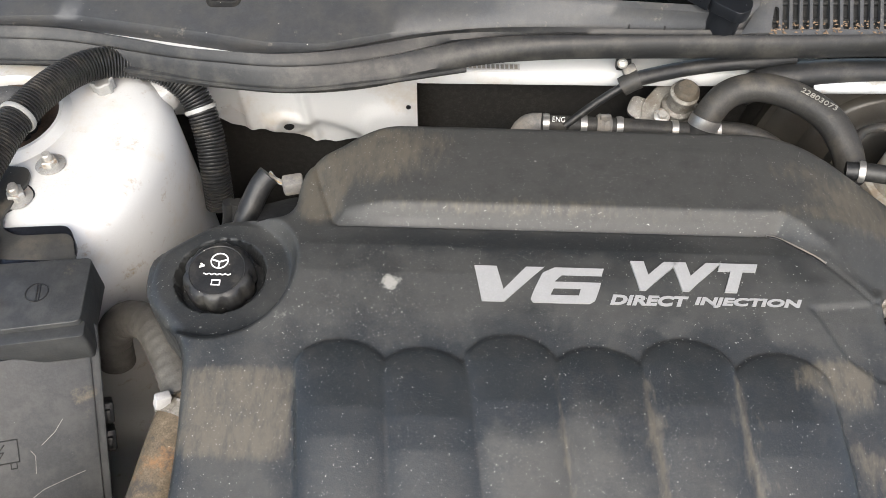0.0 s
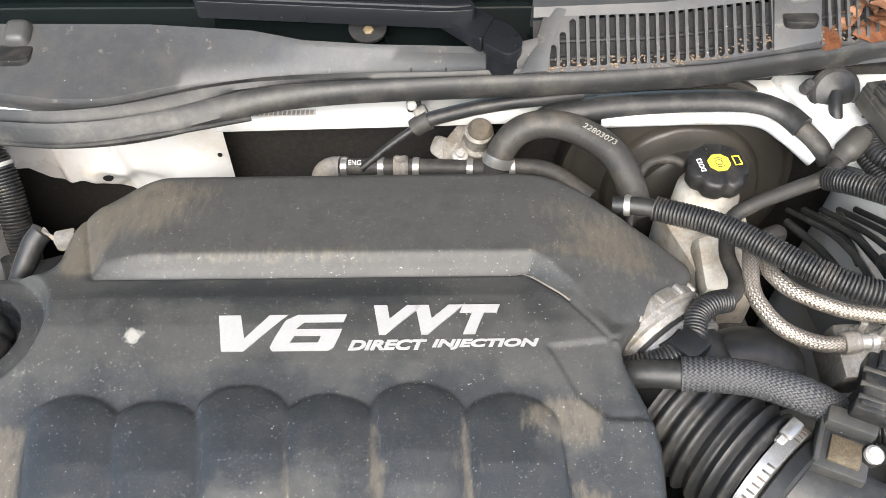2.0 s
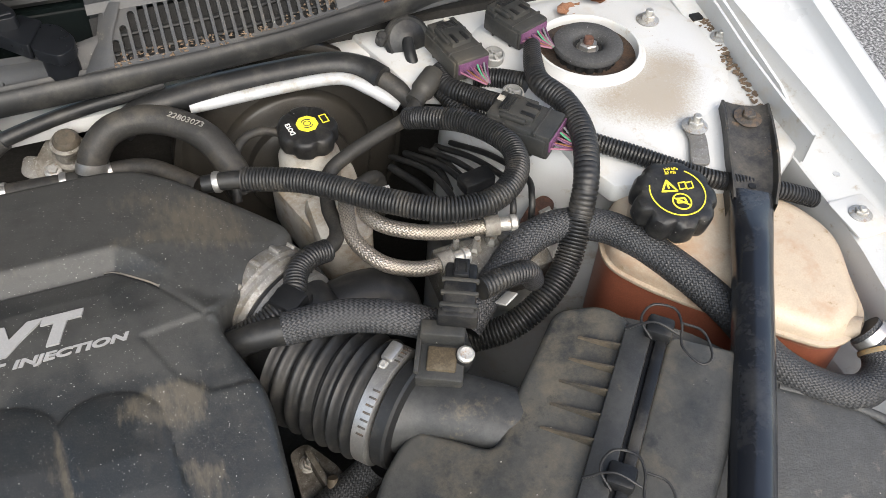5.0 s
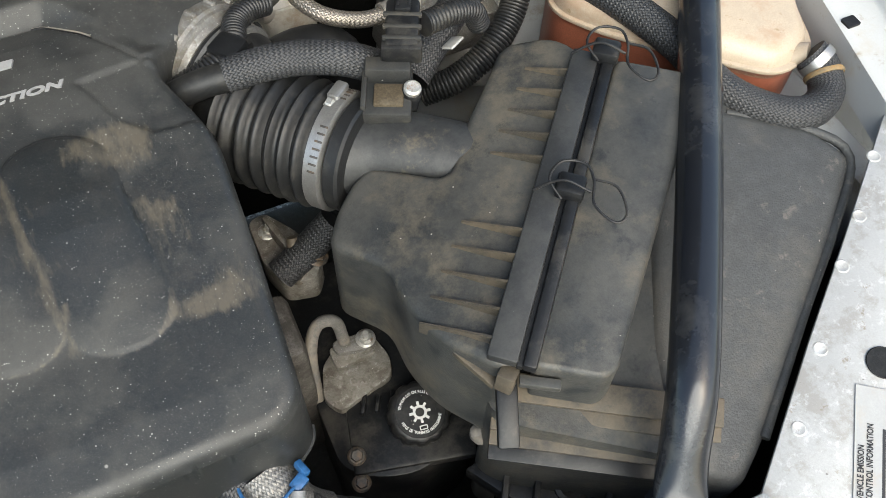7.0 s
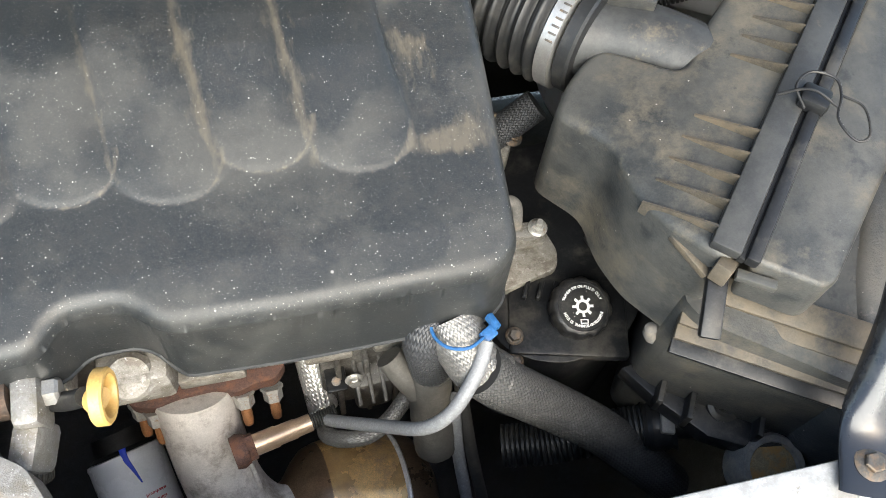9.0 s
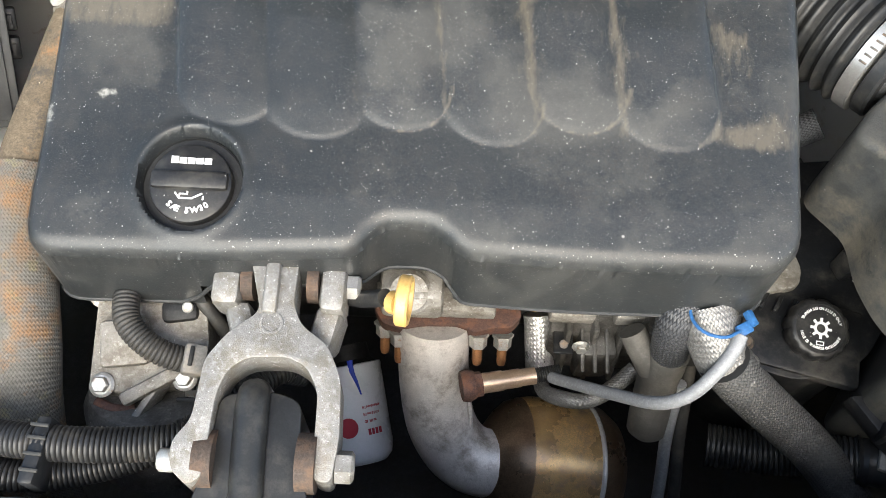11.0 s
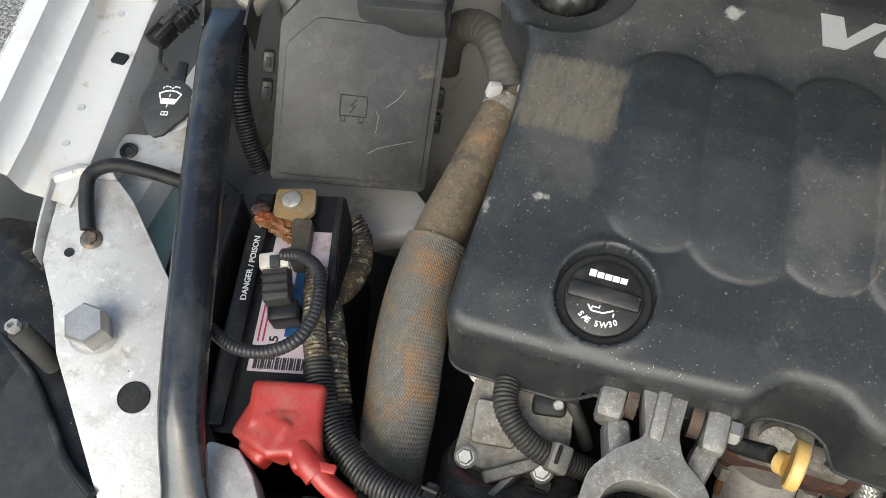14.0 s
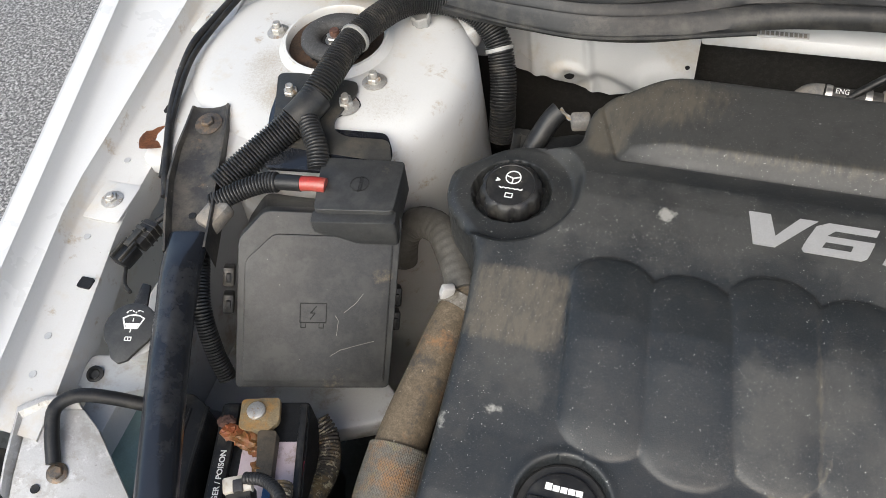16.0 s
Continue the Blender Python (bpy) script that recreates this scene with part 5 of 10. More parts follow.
# ---- air duct between the cover and the air box ----
duct = thing("intake_duct", (0.36, 0.34, 0.79), "black ribbed rubber intake duct with steel hose clamps", "intake duct")
ax = Vector((0.58, -0.81, -0.09)).normalized()
mouth = Vector((0.345, 0.405, 0.846))
part("cover_collar", lathe([(0.047, -0.014), (0.0515, -0.012), (0.0535, -0.006), (0.0535, 0.0), (0.051, 0.002), (0.051, 0.005), (0.0475, 0.007), (0.046, 0.012)], mouth, ax, 56), "alu", duct, "bare cast aluminium throttle collar")
cside = ax.cross(Vector((0, 0, 1))).normalized()
cup = cside.cross(ax).normalized()
for k in range(11):
    a = radians(-30 + 24 * k)
    q = mouth + ax * -0.005 + (cup * math.sin(a) + cside * math.cos(a)) * 0.0535
    part("collar_tab", box((0, 0, 0), (0.010, 0.005, 0.0055), 0.0012, mat=plane_mat(q, ax, (q - mouth).cross(ax))), "alu", duct)
# black ring that paints the shade between collar and clamp
part("gap_ring", lathe([(0.0475, 0.006), (0.0445, 0.012), (0.0455, 0.017)], mouth, ax, 48), "shadow", duct)
cl = part("hose_clamp", lathe([(0.0465, 0.016), (0.0478, 0.017), (0.0478, 0.030), (0.0465, 0.031)], mouth, ax, 56), "dark_steel", duct, "slotted steel hose clamp")
for a0 in (20, 62, 104, 146):
    arc = [mouth + ax * 0.0235 + (cup * math.sin(radians(a0 + 5 * k)) + cside * math.cos(radians(a0 + 5 * k))) * 0.0474 for k in range(6)]
    part("clamp_slot", tube(arc, 0.0030, n=8, step=0.004, radius=lambda s: 0.7 + 0.5 * abs(2 * s - 1)), "shadow", cl)
elbow_pts = [mouth + ax * 0.012, mouth + ax * 0.034, (0.362, 0.356, 0.838), (0.372, 0.334, 0.836)]
part("elbow", tube(elbow_pts, 0.043, n=32, step=0.006), "rubber", duct)
bell_pts = [(0.358, 0.347, 0.836), (0.372, 0.330, 0.838), (0.392, 0.308, 0.840), (0.409, 0.289, 0.842)]
bell = tube(bell_pts, 0.047, n=40, step=0.0016, radius=lambda s: 1.0 + 0.065 * math.cos(2 * math.pi * s * 6.5) - 0.02)
part("bellows", bell, "rubber", duct, "deep ribs of black rubber", angle=60)
bax = Vector((0.67, -0.74, 0.06)).normalized()
bc = Vector((0.4135, 0.284, 0.8425))
clamp = part("hose_clamp", lathe([(0.046, -0.006), (0.047, -0.0055), (0.047, 0.0055), (0.046, 0.006)], bc, bax, 48), "steel", duct, "steel worm clamp")
part("clamp_screw", lathe([(0.0042, 0.0), (0.0042, 0.005), (0.003, 0.006)], (0.4145, 0.2935, 0.8875), (-0.72, -0.68, -0.10), 6), "bolt", clamp, smooth=False)
for k in range(16):
    a = radians(-62 + 7 * k)
    if k < 7 or k > 10:
        q = bc + (Vector((0.74, 0.67, 0.0)) * math.sin(a) + Vector((0, 0, 1)) * math.cos(a)) * 0.0472
        part("clamp_slot", box((0, 0, 0), (0.0062, 0.0016, 0.0008), 0.0003, mat=plane_mat(q, bax, (q - bc).cross(bax))), "dark_bolt", clamp)
part("clamp_housing", box((0.4225, 0.3010, 0.8870), (0.019, 0.0105, 0.0065), 0.0028, (0, 6, 42)), "steel", clamp)

# resonator stub beside the throttle
stub = thing("resonator", (0.42, 0.39, 0.80), "dusty black resonator stub with a steel band", "resonator")
part("body", tube([(0.375, 0.380, 0.832), (0.40, 0.388, 0.838), (0.425, 0.392, 0.838), (0.446, 0.390, 0.83), (0.452, 0.388, 0.80)], 0.0255, n=24, step=0.006, radius=lambda s: 0.9 + 0.15 * s), "rubber", stub)
band([(0.375, 0.380, 0.832), (0.40, 0.388, 0.838), (0.425, 0.392, 0.838)], 0.45, 0.008, 0.0248, "steel", stub)

# ---- air box ----
A, B = Vector((0.655, 0.756, 0)), Vector((0.756, -0.655, 0))
ORG = Vector((0.438, 0.068, 0))


def ab(s, t, z=0.0):
    """A place s along the box's joint and t outwards from it."""
    p = ORG + A * s + B * t
    return (p.x, p.y, z)


def lid_z(x, y):
    d = Vector((x, y, 0)) - ORG
    s, t = d.dot(A), d.dot(B)
    return 0.866 + 0.105 * s + 0.20 * min(0.0, t + 0.01) - 0.16 * max(0.0, t - 0.03)


airbox = thing("air_box", (0.53, 0.14, 0.68), "dusty black plastic air cleaner box with spring clips", "air box")
lid = slab(rounded([(0.604, 0.262), (0.592, 0.288), (0.557, 0.302), (0.531, 0.276), (0.500, 0.247), (0.470, 0.211), (0.426, 0.252), (0.410, 0.246), (0.390, 0.228), (0.374, 0.204), (0.404, 0.168), (0.404, 0.131), (0.414, 0.098), (0.437, 0.066), (0.448, 0.062)], 0.012, 4), -0.115, 0.0, 0.013, seg=4, top_only=True)
bmesh.ops.triangulate(lid, faces=[f for f in lid.faces if len(f.verts) > 4])
for v in lid.verts:
    if v.co.z > -0.05:
        v.co.z += lid_z(v.co.x, v.co.y)
    else:
        v.co.z = 0.752
part("lid", lid, "airbox", airbox, "brownish dust on black plastic", angle=50)
neck = tube([(0.413, 0.285, 0.842), (0.428, 0.277, 0.846), (0.455, 0.262, 0.850), (0.480, 0.244, 0.850), (0.51, 0.222, 0.846)], 0.040, n=28, step=0.006, flat=0.85, radius=lambda s: 1.0 - 0.26 * min(1, s * 4))
part("inlet_neck", neck, "lid", airbox)
part("neck_collar", lathe([(0.0425, 0.008), (0.044, 0.009), (0.044, 0.018), (0.042, 0.020)], bc, bax, 40), "rubber", airbox)
part("joint_flange", box((0, 0, 0), (0.250, 0.020, 0.010), 0.002, mat=plane_mat(Vector(ab(0.124, 0.002, 0.883)), A + Vector((0, 0, 0.105)), -B)), "lid", airbox, "smooth flange along the joint")
part("joint_band", box((0, 0, 0), (0.252, 0.009, 0.010), 0.002, mat=plane_mat(Vector(ab(0.124, 0.0195, 0.884)), A + Vector((0, 0, 0.105)), -B)), "black", airbox)
part("seam", box((0, 0, 0), (0.250, 0.004, 0.006), 0.0005, mat=plane_mat(Vector(ab(0.124, 0.0135, 0.881)), A + Vector((0, 0, 0.105)), -B)), "shadow", airbox)
tray = slab(rounded([ab(0.002, 0.021)[:2], ab(0.250, 0.024)[:2], ab(0.262, 0.083)[:2], ab(0.252, 0.088)[:2], ab(0.018, 0.073)[:2], ab(0.010, 0.066)[:2]], 0.006, 4), -0.11, 0.0, 0.0035, seg=2, top_only=True)
for v in tray.verts:
    if v.co.z > -0.05:
        v.co.z += lid_z(v.co.x, v.co.y) + 0.004
    else:
        v.co.z = lid_z(v.co.x, v.co.y) - 0.040
part("tray", tray, "airbox", airbox, "flat dusty half of the box", angle=50)
for k in range(12):
    s = 0.012 + 0.0196 * k
    if 5 <= k <= 6:
        continue
    ln = 0.050 - 0.0015 * k
    b0, b1 = Vector(ab(s, -0.006)), Vector(ab(s + 0.004, -0.006 - ln))
    z0, z1 = lid_z(b0.x, b0.y) + 0.0105, lid_z(b1.x, b1.y) - 0.001
    fin = bmesh.new()
    w = A * 0.0008
    vs = [fin.verts.new(Vector((p.x, p.y, z)) + sg * w) for sg in (-1, 1) for p, z in ((b0, z0 - 0.002), (b1, z1 + 0.002), (b1, z1 - 0.01), (b0, z1 - 0.012))]
    for f in ((0, 1, 2, 3), (7, 6, 5, 4), (0, 4, 5, 1), (1, 5, 6, 2), (2, 6, 7, 3), (3, 7, 4, 0)):
        fin.faces.new([vs[i] for i in f])
    part("fin", fin, "brown_dust", airbox, smooth=False)
base = slab(rounded([(0.432, 0.066), (0.446, 0.046), (0.567, -0.034), (0.605, -0.028), (0.64, 0.05), (0.72, 0.20), (0.66, 0.26), (0.60, 0.30)], 0.01, 3), 0.60, 0.80, 0.006)
bmesh.ops.triangulate(base, faces=[f for f in base.faces if len(f.verts) > 4])
for v in base.verts:
    if v.co.z > 0.7:
        v.co.z = min(lid_z(v.co.x, v.co.y) - 0.034, 0.812 + 0.24 * (v.co.y - 0.07) + 0.02 * (v.co.x - 0.67)) - 0.006 * (v.co.z < 0.7985)
part("base", base, "airbox", airbox, "dusty lower half of the box")
for k in range(5):
    z = 0.806 - 0.0085 * k
    o = -0.0075 * k
    part("step_rib", box((0, 0, 0), (0.158, 0.020, 0.0058), 0.0012, mat=plane_mat((0.512 + o * 0.5, 0.036 + o * 0.9, z), (0.855, -0.515, -0.03), (0.515, 0.855, 0.30))), "brown_dust" if k < 4 else "black", airbox)


def clip_at(s, sgn):
    c = part("spring_clip", box((0, 0, 0), (0.018, 0.020, 0.012), 0.003, mat=plane_mat(Vector(ab(s, 0.016, 0.890 + 0.105 * (s - 0.124))), A, -B)), "black", airbox, "black clip with a wire bail")
    z = 0.897 + 0.105 * (s - 0.124)
    q = [ab(s - 0.012, 0.012, z - 0.006), ab(s - 0.002, 0.001, z), ab(s + 0.012, 0.006, z + 0.003), ab(s + 0.014, 0.022, z + 0.004), ab(s + 0.004, 0.030, z + 0.001), ab(s - 0.012, 0.034, z - 0.003), ab(s - 0.020, 0.050, z - 0.006), ab(s - 0.012, 0.056, z - 0.004), ab(s + 0.004, 0.046, z), ab(s + 0.006, 0.030, z)]
    part("wire", tube(q, 0.0010, n=8, step=0.003), "cap", c)
    part("wire", tube([ab(s - 0.010, -0.008, z - 0.006), ab(s - 0.004, 0.010, z + 0.004), ab(s - 0.006, 0.030, z + 0.001)], 0.0010, n=8, step=0.003), "cap", c)


clip_at(0.128, 1)
clip_at(0.248, 1)
part("corner_clip", box((0.441, 0.060, 0.856), (0.012, 0.012, 0.016), 0.0015, (0, 12, 40)), "brown_dust", airbox)
part("corner_arm", box((0.436, 0.046, 0.838), (0.014, 0.046, 0.008), 0.002, (24, 0, -22)), "black", airbox, "black hinge arm below the joint")
part("corner_arm", box((0.428, 0.078, 0.848), (0.006, 0.034, 0.006), 0.001, (10, 0, 26)), "brown_dust", airbox)
part("corner_clip", box((0.458, 0.048, 0.858), (0.026, 0.007, 0.006), 0.001, (0, 0, -32)), "airbox", airbox)
part("mount_foot", lathe([(0.006, 0), (0.007, 0.008), (0.005, 0.014), (0.001, 0.016)], (0.437, 0.070, 0.728), (-0.3, 0.2, 1), 18), "dull", airbox)
brk = part("mount_bracket", slab([(0.425, 0.068), (0.445, 0.035), (0.475, -0.002), (0.505, -0.018), (0.56, -0.025), (0.60, -0.02), (0.55, 0.03), (0.47, 0.075)], 0.655, 0.675, 0.003), "black", airbox, "webbed black bracket")
part("grommet", lathe([(0.014, 0), (0.014, 0.004), (0.010, 0.006), (0.006, 0.004), (0.005, 0.007), (0.001, 0.007)], (0.496, 0.020, 0.675), (0, -0.25, 1), 24), "rubber", brk)
for x, y in ((0.452, 0.048), (0.470, 0.030), (0.520, 0.005)):
    part("web", box((x, y, 0.682), (0.005, 0.045, 0.022), 0.001, (0, 0, -32)), "black", brk)
# long inlet snorkel beside the box
M["snorkel"] = surf("grained_plastic", (0.048, 0.0495, 0.0495), 0.5, var=0.15, scale=14, bump=1.0, bscale=520, grime=0.5, stains=(((0.085, 0.080, 0.070), 0.30, 10, 0.16), ((0.12, 0.11, 0.095), 0.08, 40, 0.08)), specks=((0.3, 0.28, 0.25), 220, 0.25))
snorkel = thing("intake_snorkel", (0.68, 0.10, 0.70), "grainy dark grey plastic intake snorkel beside the air box", "snorkel")
sn = slab(rounded([(0.655, 0.232), (0.709, 0.200), (0.765, 0.164), (0.788, 0.128), (0.735, 0.078), (0.679, 0.033), (0.602, -0.030), (0.569, -0.052), (0.535, -0.02), (0.56, 0.06), (0.61, 0.15)], 0.014, 4), -0.10, 0.0, 0.010, seg=3, top_only=True)
bmesh.ops.triangulate(sn, faces=[f for f in sn.faces if len(f.verts) > 4])
for v in sn.verts:
    k = 0.815 + 0.24 * (v.co.y - 0.07) + 0.02 * (v.co.x - 0.67)
    v.co.z = k + v.co.z if v.co.z > -0.05 else 0.66
part("shell", sn, "snorkel", snorkel, "grainy dark grey plastic shell", angle=50)
part("edge_lip", tube([(0.709, 0.198, 0.841), (0.763, 0.163, 0.835), (0.786, 0.129, 0.826), (0.735, 0.080, 0.814), (0.679, 0.035, 0.802), (0.604, -0.028, 0.786)], 0.004, n=10, step=0.01), "snorkel", snorkel)

# air flow sensor on the neck
maf = thing("airflow_sensor", (0.468, 0.29, 0.86), "dusty black airflow sensor with a plugged connector", "sensor")
M["amber"] = surf("brown_resin", (0.062, 0.048, 0.030), 0.55, var=0.25, scale=50, bump=0.2, stains=(((0.10, 0.085, 0.06), 0.3, 40, 0.12),))
SU, SV = Vector((0.42, 0.90, 0.05)), Vector((-0.90, 0.42, 0.0))
mz = plane_mat((0.457, 0.290, 0.876), SU, SV)
part("sensor_base", box((0, 0, 0), (0.046, 0.036, 0.018), 0.002, mat=mz), "dusty", maf)
part("resin_field", box((0, 0, 0), (0.020, 0.022, 0.006), 0.0015, mat=mz @ pose(-0.006, -0.001, 0.009)), "amber", maf, "brown resin field")
part("sensor_body", box((0, 0, 0), (0.014, 0.034, 0.020), 0.002, mat=mz @ pose(0.014, 0.0, 0.012)), "dusty", maf)
part("side_rail", box((0, 0, 0), (0.040, 0.004, 0.012), 0.001, mat=mz @ pose(0.0, 0.017, 0.008)), "dusty", maf)
part("screw_post", lathe([(0.0078, -0.024), (0.0078, 0.004), (0.0065, 0.006)], (0.472, 0.2815, 0.882), (0.05, -0.25, 1), 20), "black", maf)
part("screw", lathe([(0.0066, 0.0055), (0.0066, 0.009), (0.0048, 0.0105), (0.001, 0.0100)], (0.472, 0.2815, 0.882), (0.05, -0.25, 1), 18), "bolt", maf, "bright screw head")
part("screw", lathe([(0.0048, 0.0), (0.0048, 0.003), (0.001, 0.0032)], (0.449, 0.316, 0.892), (0.05, -0.25, 1), 14), "dark_steel", maf)
CM = plane_mat((0.483, 0.322, 0.906), SU, SV)
cn = part("plug", box((0, 0, 0), (0.046, 0.025, 0.020), 0.003, mat=CM), "black", maf, "black connector plug")
for k in (-0.017, -0.006, 0.006):
    part("plug_rib", box((0, 0, 0), (0.0035, 0.0285, 0.004), 0.001, mat=CM @ pose(k, 0, 0.009)), "dusty", cn)
part("plug_latch", box((0, 0, 0), (0.016, 0.012, 0.005), 0.0012, mat=CM @ pose(0.016, 0, 0.011)), "black", cn)
for q in (-0.004, 0.004):
    part("latch_slot", box((0, 0, 0), (0.010, 0.002, 0.002), 0.0004, mat=CM @ pose(0.016, q, 0.0132)), "shadow", cn)
part("plug_shoulder", box((0, 0, 0), (0.012, 0.030, 0.016), 0.002, mat=CM @ pose(-0.020, 0, 0.0)), "black", cn)

# ---- hoses and harness on the right ----
vac = [(0.355, 0.496, 0.905), (0.403, 0.468, 0.913), (0.454, 0.424, 0.918), (0.497, 0.396, 0.92), (0.539, 0.393, 0.92), (0.570, 0.416, 0.92), (0.578, 0.450, 0.92), (0.559, 0.491, 0.915), (0.533, 0.520, 0.905), (0.517, 0.543, 0.89)]
th = thing("vent_conduit", (0.45, 0.45, 0.88), "thick black corrugated conduit looping across the bay", "conduit")
part("conduit", tube(vac, 0.0105, n=20, ribs=(0.0042, 0.0016)), "conduit", th, angle=70)
part("hose_end", tube([(0.322, 0.505, 0.900), (0.338, 0.501, 0.903), (0.360, 0.494, 0.906)], 0.0078, n=16), "rubber", th)
band([(0.322, 0.505, 0.900), (0.338, 0.501, 0.903), (0.360, 0.494, 0.906)], 0.3, 0.005, 0.008, "steel", th)
boost = [(0.540, 0.570, 0.892), (0.518, 0.548, 0.887), (0.487, 0.535, 0.885), (0.453, 0.523, 0.880), (0.431, 0.512, 0.872), (0.421, 0.480, 0.866), (0.420, 0.446, 0.872), (0.412, 0.426, 0.878), (0.398, 0.414, 0.884)]
th = thing("vacuum_hose", (0.47, 0.53, 0.85), "grey plastic brake vacuum line with a ribbed sleeve", "hose")
part("line", tube(boost, 0.0068, n=14), "dusty_rubber", th)
part("sleeve", tube([(0.404, 0.418, 0.880), (0.388, 0.410, 0.886), (0.374, 0.396, 0.888), (0.366, 0.374, 0.889), (0.347, 0.361, 0.887), (0.322, 0.357, 0.880), (0.305, 0.360, 0.868)], 0.0098, n=18, ribs=(0.0044, 0.0014)), "conduit", th, angle=70)
part("sleeve_clip", box((0.361, 0.366, 0.892), (0.022, 0.024, 0.016), 0.003, (0, 0, 40)), "black", th)
part("clip_foot", box((0.370, 0.374, 0.884), (0.014, 0.020, 0.014), 0.003, (0, 0, 40)), "black", th)
part("check_valve", tube([(0.530, 0.563, 0.890), (0.548, 0.578, 0.895), (0.560, 0.590, 0.895)], 0.0115, n=16, step=0.003, radius=lambda s: 1.0 if s > 0.35 else 0.8), "dusty", th)
part("blue_tab", box((0.566, 0.587, 0.892), (0.008, 0.012, 0.016), 0.002, (0, 0, 40)), "blue", th)
th = thing("heater_hose", (0.29, 0.60, 0.83), "dusty black heater hose with a steel clamp", "hose", "heater hoses")
h1 = [(0.226, 0.596, 0.846), (0.234, 0.607, 0.869), (0.251, 0.618, 0.883), (0.278, 0.620, 0.889), (0.308, 0.608, 0.889), (0.335, 0.583, 0.884), (0.350, 0.556, 0.868), (0.356, 0.545, 0.845)]
part("hose", tube(h1, 0.0136, n=24), "dusty_rubber", th)
band(h1, 0.08, 0.010, 0.0136, "steel", th)
part("print", text_bm("22803073", plane_mat((0.306, 0.601, 0.9020), (0.78, -0.62, -0.08), (0.58, 0.80, 0.10)), 0.008, width=0.035, height=0.006, depth=0.0003), "faded_ink", th, "faded printed number")
th = thing("heater_hose", (0.40, 0.64, 0.86), "thick dusty black hose along the cowl", "hose", "heater hoses")
h2 = [(0.262, 0.624, 0.878), (0.286, 0.630, 0.889), (0.335, 0.637, 0.893), (0.400, 0.640, 0.894), (0.466, 0.638, 0.894), (0.497, 0.625, 0.892), (0.512, 0.606, 0.890)]
part("hose", tube(h2, 0.0135, n=20), "rubber", th)
part("end_tube", tube([(0.509, 0.615, 0.890), (0.528, 0.592, 0.880), (0.536, 0.582, 0.872)], 0.0098, n=16), "dusty_rubber", th)
hose("coolant_pipe", [(0.328, 0.626, 0.886), (0.418, 0.624, 0.890), (0.472, 0.619, 0.891), (0.496, 0.602, 0.886), (0.522, 0.586, 0.870)], 0.0062, "white_shade", "bare grey metal pipe below the thick hose", "pipe")
th = thing("vent_hose", (0.17, 0.60, 0.82), "thin dusty black hose with bright clamps behind the cover", "hose")
e1 = [(0.077, 0.607, 0.848), (0.154, 0.603, 0.850), (0.217, 0.600, 0.850), (0.252, 0.602, 0.850), (0.282, 0.594, 0.850), (0.317, 0.566, 0.843)]
part("hose", tube(e1, 0.0088, n=16), "dusty_rubber", th)
for s in (0.02, 0.165, 0.30, 0.50, 0.66):
    band(e1, s, 0.006, 0.009, "steel", th)
part("coupling", lathe([(0.010, -0.007), (0.012, -0.004), (0.010, 0.0), (0.012, 0.004), (0.010, 0.007)], (0.136, 0.604, 0.850), (1, 0, 0), 20), "dull", th)
part("coupling_fin", box((0.136, 0.602, 0.862), (0.010, 0.004, 0.008), 0.001), "dull", th)
part("print", text_bm("ENG", plane_mat((0.086, 0.601, 0.8568), (1, -0.04, 0), (0, 0.6, 0.8)), 0.006, width=0.012, height=0.005, depth=0.0003), "white_ink", th, "white print")
part("elbow", tube([(0.077, 0.607, 0.848), (0.066, 0.608, 0.846), (0.058, 0.606, 0.838), (0.055, 0.60, 0.82)], 0.0105, n=16), "dull", th)
# thermostat housing behind the cover
th = thing("thermostat_housing", (0.225, 0.615, 0.78), "dusty cast aluminium coolant housing", "housing")
part("casting", slab(rounded([(-0.026, -0.030), (0.022, -0.034), (0.030, 0.0), (0.016, 0.030), (-0.012, 0.032), (-0.030, 0.008)], 0.010, 4), -0.050, 0.0, 0.004, m=plane_mat((0.205, 0.628, 0.846), (1, -0.15, 0.1), (0.15, 0.75, 0.60))), "dusty_alu", th)
part("ear", slab(rounded([(-0.044, 0.000), (-0.022, -0.014), (-0.018, 0.012), (-0.038, 0.018)], 0.006, 3), -0.012, -0.002, 0.002, m=plane_mat((0.205, 0.628, 0.846), (1, -0.15, 0.1), (0.15, 0.75, 0.60))), "alu", th)
part("neck", lathe([(0.0165, 0.0), (0.0165, 0.006), (0.0130, 0.009), (0.0125, 0.020), (0.0140, 0.022), (0.0140, 0.026), (0.0120, 0.028)], (0.211, 0.634, 0.848), (0.05, -0.25, 1), 28), "dusty_alu", th)
part("bleed_cap", lathe([(0.0125, 0.0), (0.0130, 0.004), (0.0120, 0.010), (0.0090, 0.013), (0.001, 0.013)], (0.213, 0.630, 0.868), (0.05, -0.25, 1), 24), "brown_dust", th, "brown dusty bleed cap")
part("flange", lathe([(0.018, 0), (0.019, 0.004), (0.014, 0.008), (0.012, 0.02)], (0.224, 0.602, 0.838), (0.3, -0.2, 1), 20), "dull", th)
hexbolt((0.194, 0.620, 0.850), (0, -0.4, 1), 0.005, 0.005, 0.008, parent=th)
hc = thing("hood_cable", (0.15, 0.62, 0.87), "black sleeved hood release cable below the cowl seal", "cable")
part("inner_cable", tube([(0.098, 0.600, 0.852), (0.125, 0.614, 0.868), (0.147, 0.623, 0.880), (0.158, 0.624, 0.888)], 0.0040, n=12), "rubber", hc)
